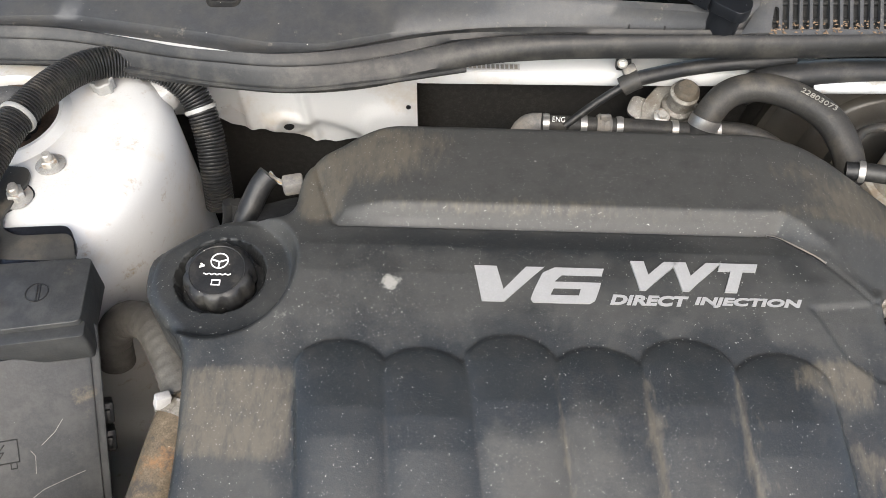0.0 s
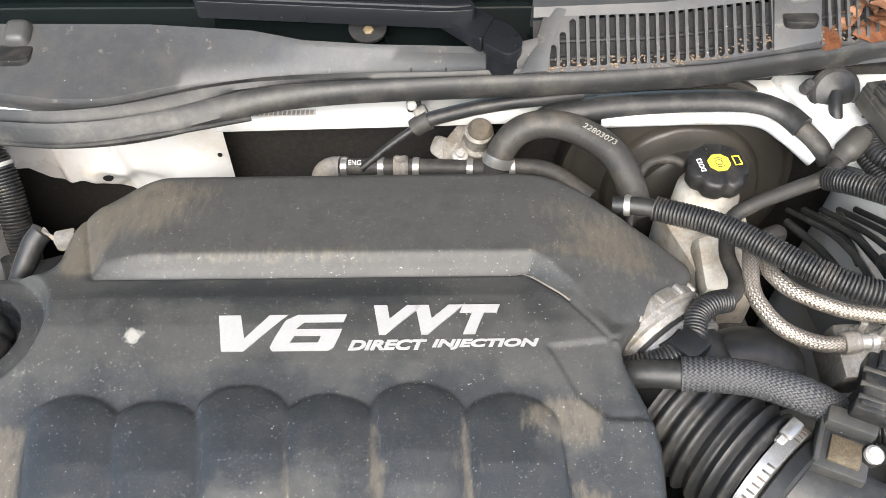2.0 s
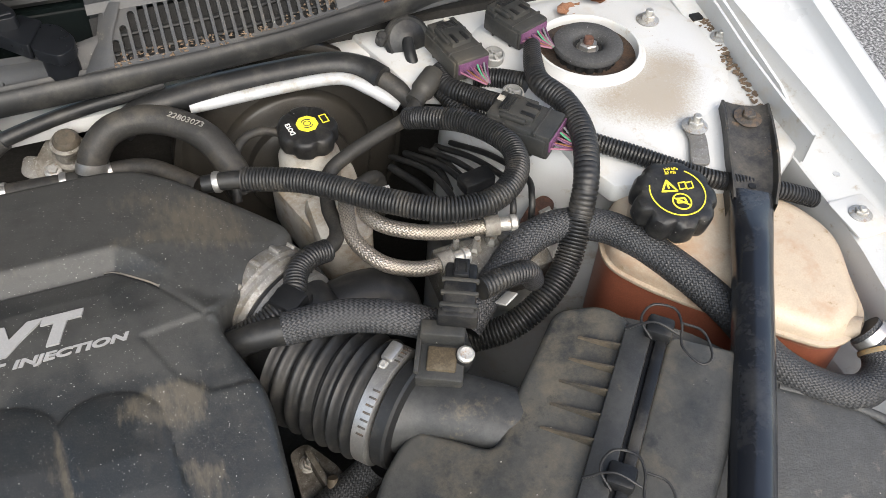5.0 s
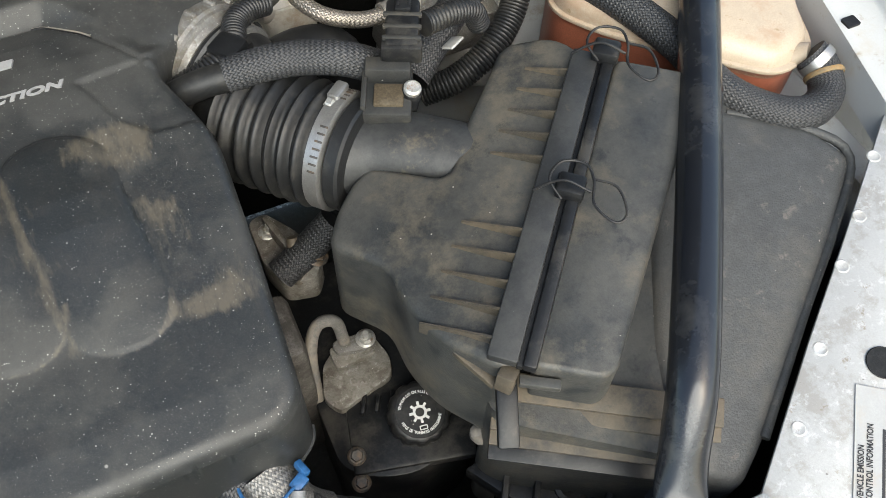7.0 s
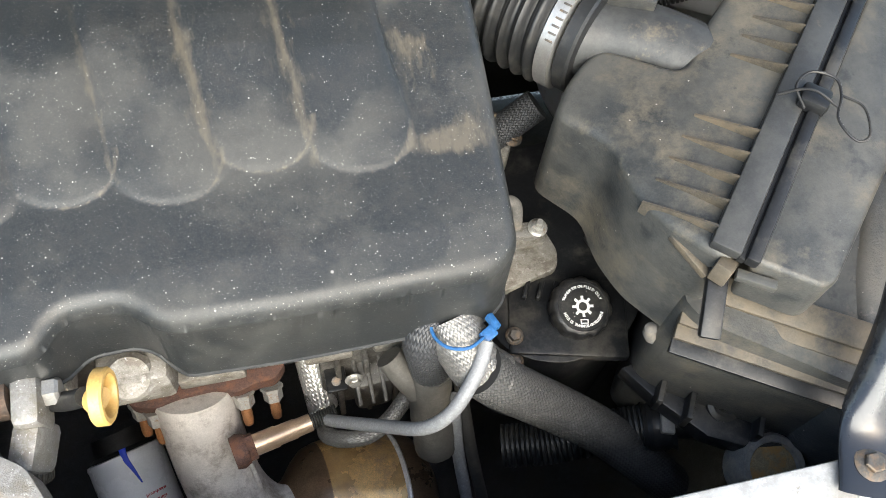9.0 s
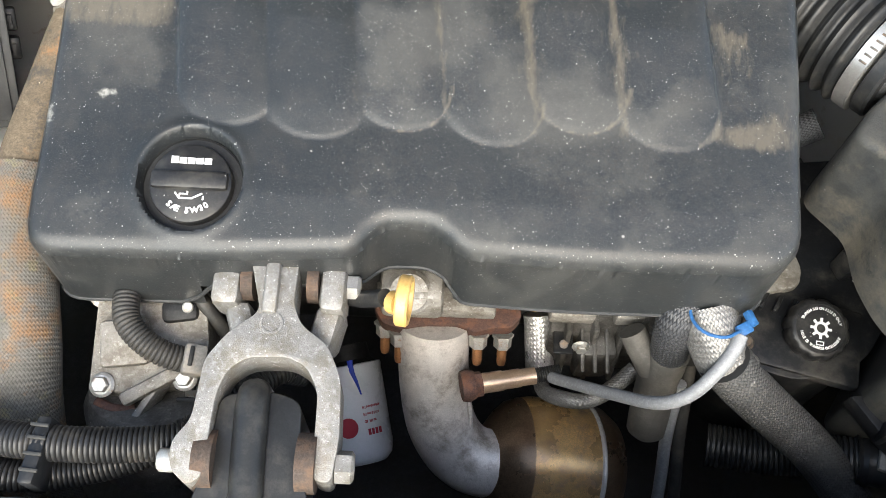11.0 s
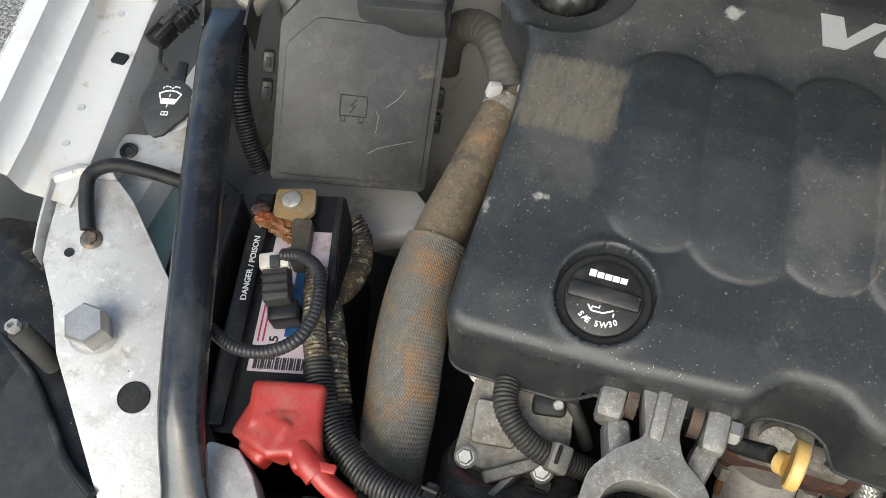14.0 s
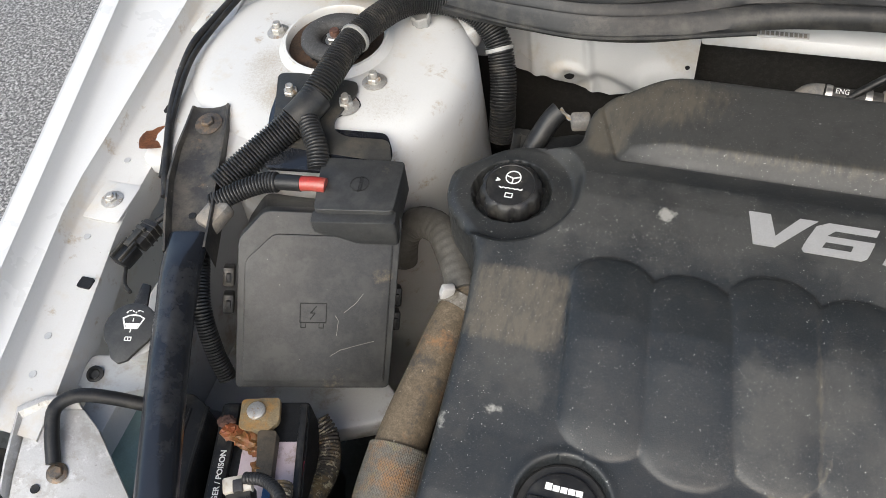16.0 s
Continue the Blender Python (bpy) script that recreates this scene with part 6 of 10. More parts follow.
part("sleeve", tube([(0.156, 0.624, 0.887), (0.167, 0.625, 0.893), (0.206, 0.634, 0.897), (0.240, 0.639, 0.900), (0.275, 0.641, 0.903), (0.31, 0.645, 0.905)], 0.0072, n=14), "rubber", hc)
part("ferrule", tube([(0.150, 0.623, 0.883), (0.157, 0.624, 0.888), (0.165, 0.625, 0.892)], 0.0092, n=16, step=0.003), "dusty_rubber", hc)
th = thing("cable_clip", (0.152, 0.633, 0.885), "grey cable clip screwed to the cowl bar", "clip")
part("ring", lathe([(0.009, -0.006), (0.0105, -0.003), (0.0105, 0.003), (0.009, 0.006)], (0.158, 0.633, 0.890), (0.9, 0.2, 0.35), 16), "dull", th)
part("tab", box((0.150, 0.640, 0.898), (0.014, 0.010, 0.014), 0.003), "black", th)
hexbolt((0.148, 0.634, 0.902), (0, -0.9, 0.4), 0.003, 0.003, 0.005, parent=th)

# brake booster, master cylinder and reservoir
M["booster"] = surf("dusty_black_steel", (0.030, 0.0275, 0.0235), 0.38, var=0.2, scale=30, bump=0.15, grime=0.4, stains=(((0.034, 0.030, 0.024), 0.35, 14, 0.18),))
booster = thing("brake_booster", (0.42, 0.68, 0.80), "large dusty black brake booster drum on the firewall", "brake booster")
BA, BC = (0.04, -0.95, 0.18), (0.420, 0.690, 0.775)
part("front_shell", lathe([(0.03, 0.088), (0.050, 0.086), (0.054, 0.083), (0.056, 0.073), (0.060, 0.071), (0.076, 0.070), (0.080, 0.067), (0.083, 0.060), (0.088, 0.059), (0.104, 0.057), (0.112, 0.053), (0.118, 0.045)], BC, BA, 64), "booster", booster, "dusty black pressed steel shell", angle=40)
part("rim_band", lathe([(0.118, 0.046), (0.1235, 0.044), (0.1245, 0.038), (0.1235, 0.033), (0.118, 0.031)], BC, BA, 64), "booster", booster, "rolled edge", angle=40)
part("rear_shell", lathe([(0.119, 0.033), (0.122, 0.028), (0.122, 0.0)], BC, BA, 64), "booster", booster, angle=40)
res = thing("brake_reservoir", (0.43, 0.54, 0.76), "milky stained plastic brake fluid reservoir with black cap", "fluid reservoir")
part("neck", lathe([(0.030, -0.055), (0.0295, -0.02), (0.026, -0.012), (0.0235, -0.006), (0.0235, 0.004)], (0.425, 0.563, 0.872), (0.02, -0.06, 1), 36), "reservoir", res)
part("tank", slab(rounded([(0.384, 0.585), (0.388, 0.555), (0.405, 0.500), (0.418, 0.470), (0.458, 0.468), (0.466, 0.500), (0.468, 0.58)], 0.012, 4), 0.765, 0.822, 0.008), "reservoir", res)
part("tank_front", box((0.432, 0.500, 0.822), (0.050, 0.055, 0.030), 0.009, (24, 0, 4)), "reservoir", res)
rc = part("cap", lathe([(0.0255, 0), (0.028, 0.002), (0.0285, 0.006), (0.0285, 0.014), (0.027, 0.018), (0.024, 0.0195), (0.010, 0.0202), (0.0005, 0.0203)], (0.425, 0.563, 0.872), (0.02, -0.06, 1), 64, lobes=(7, 0.003, -1, 0.0185), spin=0.4), "cap", res, "black lobed cap with yellow mark", angle=45)
m = cap_frame((0.425, 0.563, 0.872), (0.02, -0.06, 1), 0.0202) @ pose(0, 0, 0, 0, 0, 100)
oct_ = bmesh.new()
slab([(0.0105 * math.cos(radians(22.5 + 45 * k)), 0.0105 * math.sin(radians(22.5 + 45 * k))) for k in range(8)], 0, 0.0005, 0, oct_, m)
part("yellow_mark", oct_, "yellow_ink", rc)
icon = ring_bm(m @ pose(0, 0, 0.0005), 0.0028, 0.0035)
ring_bm(m @ pose(0, 0, 0.0005), 0.005, 0.0058, a0=-55, a1=55, bm=icon)
ring_bm(m @ pose(0, 0, 0.0005), 0.005, 0.0058, a0=125, a1=235, bm=icon)
part("brake_icon", icon, "ink", rc)
part("cap_text", text_bm("DOT3", m @ pose(-0.0075, 0.0145, 0, 0, 0, 0), 0.006, width=0.015, height=0.0048, depth=0.0003, bold=0.02), "white_ink", rc, "white print")
part("cap_icon", strip(m, [(-0.005, -0.014), (-0.005, -0.020), (0.005, -0.020), (0.005, -0.014), (-0.005, -0.014)], 0.001), "yellow_ink", rc)
hose("brake_hose", [(0.348, 0.530, 0.845), (0.352, 0.553, 0.868), (0.365, 0.576, 0.876), (0.385, 0.583, 0.877), (0.404, 0.580, 0.872)], 0.0042, "dusty_rubber", "thin dusty hose to the brake reservoir")
th = thing("master_cylinder", (0.45, 0.50, 0.74), "grey cast brake master cylinder below its reservoir", "brake cylinder")
part("body", tube([(0.425, 0.61, 0.755), (0.44, 0.50, 0.752), (0.448, 0.44, 0.75)], 0.024, n=24, step=0.01), "block", th)
part("line", tube([(0.478, 0.520, 0.79), (0.480, 0.515, 0.835), (0.472, 0.505, 0.862), (0.452, 0.492, 0.868), (0.446, 0.487, 0.862)], 0.0068, n=14), "dusty_rubber", th)
part("line_collar", lathe([(0.0088, -0.004), (0.010, 0), (0.0088, 0.004)], (0.449, 0.489, 0.866), (0.9, 0.5, 0.2), 18), "steel", th)
part("line_label", box((0.473, 0.500, 0.842), (0.026, 0.004, 0.014), 0.001, (-30, 0, 8)), "label", th, "white paper tag")

# ABS unit and its pipes
absu = thing("abs_unit", (0.54, 0.40, 0.78), "cast aluminium brake control block with pipe fittings", "control unit")
part("block", box((0.545, 0.398, 0.826), (0.100, 0.046, 0.048), 0.003, (14, 0, 3)), "alu", absu)
for k, x in enumerate((0.512, 0.530, 0.548, 0.566, 0.584)):
    part("pipe_nut", lathe([(0.0062, 0), (0.0062, 0.007), (0.004, 0.010), (0.0028, 0.022)], (x, 0.405 - 0.004 * (k % 2), 0.848), (0.05, -0.1, 1), 6), "bolt", absu, smooth=False)
    part("brake_pipe", tube([(x, 0.404, 0.865), (x + 0.004, 0.415, 0.884), (x + 0.012, 0.445, 0.880), (0.520 + 0.016 * k, 0.50, 0.862), (0.505 + 0.016 * k, 0.56, 0.83)], 0.003, n=10), "rubber", absu)
part("mount_arm", slab(rounded([(0.584, 0.395), (0.604, 0.402), (0.628, 0.440), (0.622, 0.452), (0.606, 0.446), (0.584, 0.425)], 0.006, 3), 0.838, 0.843, 0.0015), "rust", absu, "dark rusty mounting arm")
part("arm_pin", tube([(0.606, 0.424, 0.846), (0.616, 0.424, 0.850)], 0.005, n=12, step=0.003), "bolt", absu)
part("pipe_clip", box((0.548, 0.447, 0.888), (0.030, 0.018, 0.014), 0.002, (0, 0, 10)), "black", absu)
part("side_bolt", lathe([(0.012, 0), (0.012, 0.004), (0.007, 0.006), (0.007, 0.012)], (0.487, 0.365, 0.815), (-0.6, -0.6, 0.5), 20), "dull", absu)
b1 = [(0.438, 0.478, 0.878), (0.431, 0.452, 0.880), (0.430, 0.425, 0.875), (0.446, 0.398, 0.870), (0.475, 0.386, 0.865), (0.503, 0.388, 0.864)]
b2 = [(0.449, 0.466, 0.876), (0.447, 0.445, 0.880), (0.462, 0.424, 0.881), (0.498, 0.407, 0.880), (0.549, 0.399, 0.880)]
for pts in (b1, b2):
    th = thing("brake_line", pts[3], "braided stainless steel brake line with crimped end", "brake line", "braided brake lines")
    part("braid", tube(pts, 0.0068, n=18, step=0.003), "steel_braid", th)
    band(pts, 0.96, 0.013, 0.0080, "dusty_alu", th, "crimp_sleeve")
    e, d = Vector(pts[-1]), (Vector(pts[-1]) - Vector(pts[-2])).normalized()
    part("fitting", lathe([(0.006, 0), (0.0062, 0.010), (0.0075, 0.011), (0.0075, 0.016), (0.004, 0.018)], e, d, 16), "bolt", th)
for pts, rr in (([(0.50, 0.545, 0.83), (0.515, 0.50, 0.842), (0.522, 0.46, 0.85)], 0.004), ([(0.52, 0.56, 0.83), (0.535, 0.51, 0.85), (0.533, 0.47, 0.86)], 0.0035), ([(0.545, 0.545, 0.84), (0.55, 0.50, 0.85), (0.565, 0.455, 0.85)], 0.004)):
    hose("wire_lead", pts, rr, "rubber", "thin black lead among the brake pipes", "wire")

# sensor hose over the bellows and coolant hoses
th = thing("crankcase_hose", (0.38, 0.34, 0.86), "black crankcase hose in a braided sleeve", "hose")
part("hose", tube([(0.300, 0.353, 0.872), (0.328, 0.349, 0.884), (0.358, 0.344, 0.890)], 0.0112, n=18), "rubber", th)
part("sleeve", tube([(0.352, 0.345, 0.890), (0.380, 0.341, 0.894), (0.405, 0.336, 0.895), (0.435, 0.325, 0.893), (0.462, 0.320, 0.878)], 0.0132, n=20, step=0.003), "braid", th)
th = thing("main_harness", (0.63, 0.42, 0.86), "taped and corrugated black wiring harness beside the tower", "wiring harness")
part("taped_run", tube([(0.661, 0.584, 0.912), (0.648, 0.553, 0.915), (0.640, 0.522, 0.918), (0.650, 0.487, 0.918), (0.646, 0.443, 0.918), (0.630, 0.402, 0.910), (0.617, 0.380, 0.882)], 0.0112, n=18, ribs=(0.0058, 0.0006), radius=lambda s: 0.75 + 0.27 * min(1, s * 3)), "conduit", th, angle=60)
part("conduit", tube([(0.620, 0.385, 0.888), (0.600, 0.360, 0.855), (0.572, 0.341, 0.838), (0.538, 0.334, 0.822), (0.505, 0.340, 0.810)], 0.0122, n=20, ribs=(0.0046, 0.0018)), "conduit", th, angle=70)
part("sensor_branch", tube([(0.500, 0.322, 0.905), (0.525, 0.330, 0.900), (0.548, 0.338, 0.888), (0.558, 0.342, 0.868)], 0.0095, n=16, ribs=(0.005, 0.0010)), "conduit", th, angle=70)
part("tag", box((0.532, 0.336, 0.862), (0.016, 0.012, 0.002), 0.0005, (-30, 0, 30)), "label", th)
big = [(0.497, 0.337, 0.835), (0.528, 0.359, 0.850), (0.566, 0.381, 0.868), (0.602, 0.386, 0.874), (0.638, 0.373, 0.874), (0.660, 0.348, 0.872), (0.678, 0.318, 0.868), (0.690, 0.295, 0.864), (0.703, 0.264, 0.858), (0.718, 0.218, 0.846), (0.744, 0.187, 0.840), (0.773, 0.174, 0.838), (0.800, 0.184, 0.838), (0.808, 0.205, 0.846), (0.803, 0.218, 0.852)]
th = thing("coolant_hose", (0.66, 0.30, 0.82), "thick black braided coolant hose to the tank", "hose")
part("braid", tube(big, 0.0145, n=22, step=0.003), "braid", th)
band(big, 0.985, 0.008, 0.0148, "steel", th)
band(big, 0.955, 0.004, 0.0150, "corrosion", th, "stripe", "rusty band")
hose("battery_cable", [(0.600, 0.475, 0.895), (0.634, 0.462, 0.905), (0.679, 0.430, 0.902), (0.711, 0.405, 0.897), (0.745, 0.380, 0.892), (0.775, 0.370, 0.885), (0.810, 0.354, 0.880), (0.842, 0.345, 0.868)], 0.0085, "conduit", "black corrugated cable across the tower to the wing", "cable", ribs=(0.0046, 0.0009))

# expansion tank
tk = thing("coolant_tank", (0.74, 0.31, 0.70), "yellowed coolant expansion tank with orange coolant inside", "coolant tank")
TANK = rounded([(0.690, 0.425), (0.648, 0.388), (0.637, 0.352), (0.660, 0.318), (0.705, 0.272), (0.770, 0.214), (0.812, 0.226), (0.842, 0.305), (0.824, 0.350), (0.760, 0.405)], 0.022, 5)
tt = slab(TANK, 0.846, 0.872, 0.018, seg=4, top_only=True)
for v in tt.verts:
    if v.co.z > 0.81:
        v.co.z += 0.10 * (v.co.y - 0.33)
part("upper_shell", tt, "tank", tk, angle=60)
part("lower_shell", slab(TANK, 0.68, 0.846, 0.0), "coolant", tk, "orange coolant seen through the plastic")
part("weld_seam", slab(rounded([(0.688, 0.428), (0.645, 0.390), (0.633, 0.352), (0.657, 0.315), (0.703, 0.268), (0.771, 0.209), (0.816, 0.222), (0.846, 0.305), (0.827, 0.353), (0.761, 0.409)], 0.022, 5), 0.843, 0.847, 0.001), "tank", tk)
part("filler_neck", lathe([(0.040, -0.03), (0.032, -0.018), (0.028, -0.012), (0.028, 0.002)], (0.690, 0.362, 0.890), (0, -0.1, 1), 36), "tank", tk)
part("outlet", tube([(0.780, 0.232, 0.835), (0.795, 0.226, 0.845), (0.803, 0.218, 0.850)], 0.0105, n=16), "tank", tk)
cp = (0.690, 0.360, 0.888)
ca = (0.0, -0.16, 1)
cc = part("cap", lathe([(0.030, 0), (0.0345, 0.003), (0.036, 0.008), (0.036, 0.020), (0.0345, 0.0255), (0.030, 0.028), (0.026, 0.0285), (0.0005, 0.0285)], cp, ca, 72, lobes=(9, 0.0042, -1, 0.026), spin=0.2), "cap", tk, "large black cap with yellow warning print", angle=45)
m = cap_frame(cp, ca, 0.0285) @ pose(0, 0, 0, 0, 0, -12)
icon = ring_bm(m, 0.0232, 0.0242, a0=-200, a1=60)
strip(m, [(-0.013, 0.001), (-0.0065, 0.012), (0.0, 0.001), (-0.013, 0.001)], 0.0016, bm=icon)
strip(m, [(-0.0065, 0.009), (-0.0065, 0.004)], 0.0015, bm=icon)
for dx in (0.0, 0.0062):
    strip(m, [(0.003 + dx, 0.002), (0.003 + dx, 0.0085), (0.0088 + dx, 0.0095), (0.0088 + dx, 0.003), (0.003 + dx, 0.002)], 0.001, bm=icon)
ring_bm(m @ pose(0.001, -0.010, 0), 0.0072, 0.0084, bm=icon)
strip(m, [(-0.005, -0.006), (0.007, -0.014)], 0.0014, bm=icon)
strip(m, [(-0.003, -0.011), (0.005, -0.011), (0.004, -0.007), (-0.002, -0.007), (-0.003, -0.011)], 0.0016, bm=icon)
part("warning_print", icon, "yellow_ink", cc)
part("pressure_text", text_bm("140 kPa\n20 PSI", m @ pose(-0.006, 0.0185, 0), 0.004, width=0.013, height=0.0065, depth=0.0003), "yellow_ink", cc, "small yellow print")

# tower furniture: connectors, clips, grommet, bracket
def connector(c, size, rz, label, wires, tilt=0.0):
    th = thing("wire_connector", (c[0], c[1], c[2] - size[2] / 2), label, "connector", "connectors on the tower")
    m = pose(*c, tilt, 0, rz)
    part("housing", box((0, 0, 0), size, 0.003, mat=m), "dusty", th)
    part("lever", box((0, 0, 0), (size[0] * 0.62, size[1] * 0.52, size[2] * 0.5), 0.002, mat=m @ pose(0, size[1] * 0.10, size[2] * 0.48)), "dusty", th)
    for sx in (-1, 1):
        part("side_rail", box((0, 0, 0), (0.003, size[1] * 0.9, size[2] * 0.7), 0.001, mat=m @ pose(sx * size[0] * 0.51, 0, 0)), "dusty", th)
    for k in (-0.25, 0.22):
        part("ridge", box((0, 0, 0), (size[0] * 1.04, 0.0025, size[2] * 1.04), 0.0008, mat=m @ pose(0, size[1] * k, 0)), "dusty", th)
    part("lock_tab", box((0, 0, 0), (size[0] * 0.20, size[1] * 0.10, 0.004), 0.001, mat=m @ pose(-size[0] * 0.1, size[1] * 0.46, size[2] * 0.45)), "reservoir", th, "dull white locking tab")
    for q in (-0.16, 0.16):
        part("lever_slot", box((0, 0, 0), (size[0] * 0.10, size[1] * 0.22, 0.002), 0.0004, mat=m @ pose(q * size[0], -size[1] * 0.06, size[2] * 0.735)), "shadow", th)
        part("lever_bar", box((0, 0, 0), (size[0] * 0.10, size[1] * 0.40, 0.004), 0.001, mat=m @ pose(q * 2.2 * size[0], size[1] * 0.12, size[2] * 0.62)), "dusty", th)
    part("rear_step", box((0, 0, 0), (size[0] * 0.86, size[1] * 0.20, size[2] * 0.35), 0.0015, mat=m @ pose(0, size[1] * 0.40, size[2] * 0.45)), "dusty", th)
    part("wire_comb", box((0, 0, 0), (size[0] * 0.92, size[1] * 0.10, size[2] * 0.5), 0.001, mat=m @ pose(0, -size[1] * 0.47, size[2] * 0.1)), "violet_wire", th, "violet wire comb")
    part("lock_tab", box((0, 0, 0), (size[0] * 0.16, size[1] * 0.14, 0.005), 0.001, mat=m @ pose(size[0] * 0.14, size[1] * 0.42, size[2] * 0.60)), "reservoir", th, "dull white locking tab")
    for k in range(5):
        part("grip_rib", box((0, 0, 0), (size[0] * 0.5, 0.0014, 0.0016), 0.0004, mat=m @ pose(0, size[1] * (0.22 + 0.035 * k), size[2] * 0.735)), "black", th)
    for k in range(9):
        f = (k / 8 - 0.5)
        a = m @ Vector((f * size[0] * 0.85, -size[1] * 0.5, 0.0 + 0.003 * (k % 2)))
        b = m @ Vector((f * size[0] * 0.5, -size[1] * 0.5 - 0.012, -0.001))
        e = m @ Vector((f * size[0] * 0.1 + wires * 0.006, -size[1] * 0.5 - 0.024, -0.004))
        part("wire", tube([a, b, e], 0.0010, n=6, step=0.004), ("pink_wire", "violet_wire", "orange", "violet_wire", "pink_wire", "green_wire", "pink_wire", "grey_tape", "violet_wire")[k], th)
    return th


M["pink_wire"] = surf("pink_wire", (0.26, 0.10, 0.145), 0.5, var=0.2)
M["violet_wire"] = surf("violet_wire", (0.11, 0.045, 0.095), 0.5, var=0.2)
M["green_wire"] = surf("green_wire", (0.08, 0.30, 0.16), 0.5, var=0.2)
connector((0.588, 0.603, 0.910), (0.036, 0.064, 0.024), 10, "dusty black multi-pin connector with violet wires", 0.4)
connector((0.662, 0.627, 0.910), (0.040, 0.052, 0.024), 22, "dusty black multi-pin connector with violet wires", 0.6)
connector((0.604, 0.474, 0.914), (0.040, 0.062, 0.026), 42, "dusty black multi-pin connector, pink and green wires", 0.2)
for pts, r in (([(0.572, 0.602, 0.890), (0.570, 0.572, 0.892), (0.588, 0.548, 0.893), (0.606, 0.522, 0.898)], 0.0105), ([(0.596, 0.572, 0.896), (0.616, 0.560, 0.900), (0.636, 0.540, 0.905)], 0.010), ([(0.56, 0.585, 0.885), (0.575, 0.545, 0.880), (0.600, 0.520, 0.880)], 0.008)):
    hose("branch_conduit", pts, r, "conduit", "short black corrugated branch of the harness", "conduit", ribs=(0.0046, 0.0014))
for c in ((0.624, 0.592, 0.900), (0.614, 0.524, 0.906)):
    th = thing("cable_stud", (c[0], c[1], c[2] - 0.01), "round grey plastic cable stud", "clip", "cable studs")
    part("socket", lathe([(0.010, -0.012), (0.0105, 0.006), (0.009, 0.007), (0.0085, 0.001), (0.001, 0.001)], c, (0, -0.2, 1), 20), "grey_clip", th)
    part("cross", box((c[0], c[1], c[2] + 0.003), (0.017, 0.003, 0.005), 0.0005), "grey_clip", th)
    part("cross", box((c[0], c[1], c[2] + 0.003), (0.003, 0.017, 0.005), 0.0005), "grey_clip", th)
th = thing("firewall_grommet", (0.553, 0.655, 0.89), "round black rubber grommet with a short cable", "grommet")
part("disc", lathe([(0.024, -0.004), (0.0245, 0.002), (0.022, 0.005), (0.019, 0.004), (0.008, 0.008), (0.005, 0.009)], (0.553, 0.652, 0.897), (0.02, -0.85, 0.55), 36), "rubber", th)
part("cable", tube([(0.552, 0.647, 0.900), (0.550, 0.630, 0.892), (0.552, 0.618, 0.880), (0.558, 0.604, 0.866)], 0.0062, n=14), "rubber", th)
part("nib", lathe([(0.006, -0.004), (0.006, 0.008), (0.004, 0.010)], (0.527, 0.655, 0.900), (0, -0.5, 0.9), 16), "rubber", th)
th = thing("tank_bracket", (0.75, 0.42, 0.885), "bare steel strap bolted to the tower", "bracket")
part("strap", slab(rounded([(0.757, 0.452), (0.773, 0.446), (0.768, 0.424), (0.752, 0.392), (0.735, 0.398), (0.752, 0.428)], 0.006, 4), 0.893, 0.8965, 0.0008), "alu", th)
hexbolt((0.765, 0.441, 0.8965), (0, -0.1, 1), 0.0062, 0.006, 0.010, 0.002, parent=th)
th = thing("lug_bracket", (0.60, 0.39, 0.84), "dark steel lug with a slotted hole", "bracket")
part("plate", slab(rounded([(0.575, 0.384), (0.600, 0.402), (0.622, 0.402), (0.628, 0.392), (0.600, 0.378)], 0.006, 4), 0.868, 0.872, 0.001), "dark_bolt", th)
th = thing("wing_upright", (0.88, 0.5, 0.85), "thin white sheet upright along the wing flange", "body panel")
part("sheet", loft([[(0.866, 0.70, 0.885), (0.886, 0.60, 0.885), (0.868, 0.46, 0.882), (0.858, 0.40, 0.875)], [(0.868, 0.70, 0.925), (0.888, 0.60, 0.915), (0.870, 0.46, 0.905), (0.860, 0.40, 0.892)], [(0.871, 0.70, 0.925), (0.891, 0.60, 0.915), (0.873, 0.46, 0.905), (0.863, 0.40, 0.892)], [(0.869, 0.70, 0.885), (0.889, 0.60, 0.885), (0.871, 0.46, 0.882), (0.861, 0.40, 0.875)]]), "white", th)
th = thing("hinge_stop", (0.885, 0.69, 0.9), "black rubber end block of the cowl seal", "end block")
part("block", box((0.880, 0.684, 0.925), (0.040, 0.030, 0.035), 0.006, (0, 20, 30)), "rubber", th)
th = thing("gas_strut", (0.945, 0.60, 0.88), "black hood gas strut seated on the wing", "gas strut")
part("socket", lathe([(0.0095, -0.004), (0.011, 0.004), (0.0105, 0.016), (0.008, 0.020)], (0.937, 0.598, 0.902), (0.25, 0.35, 1), 20), "cap", th)
part("cylinder", tube([(0.938, 0.600, 0.915), (0.968, 0.642, 1.035), (1.03, 0.73, 1.28)], 0.0085, n=18, step=0.03), "cap", th)

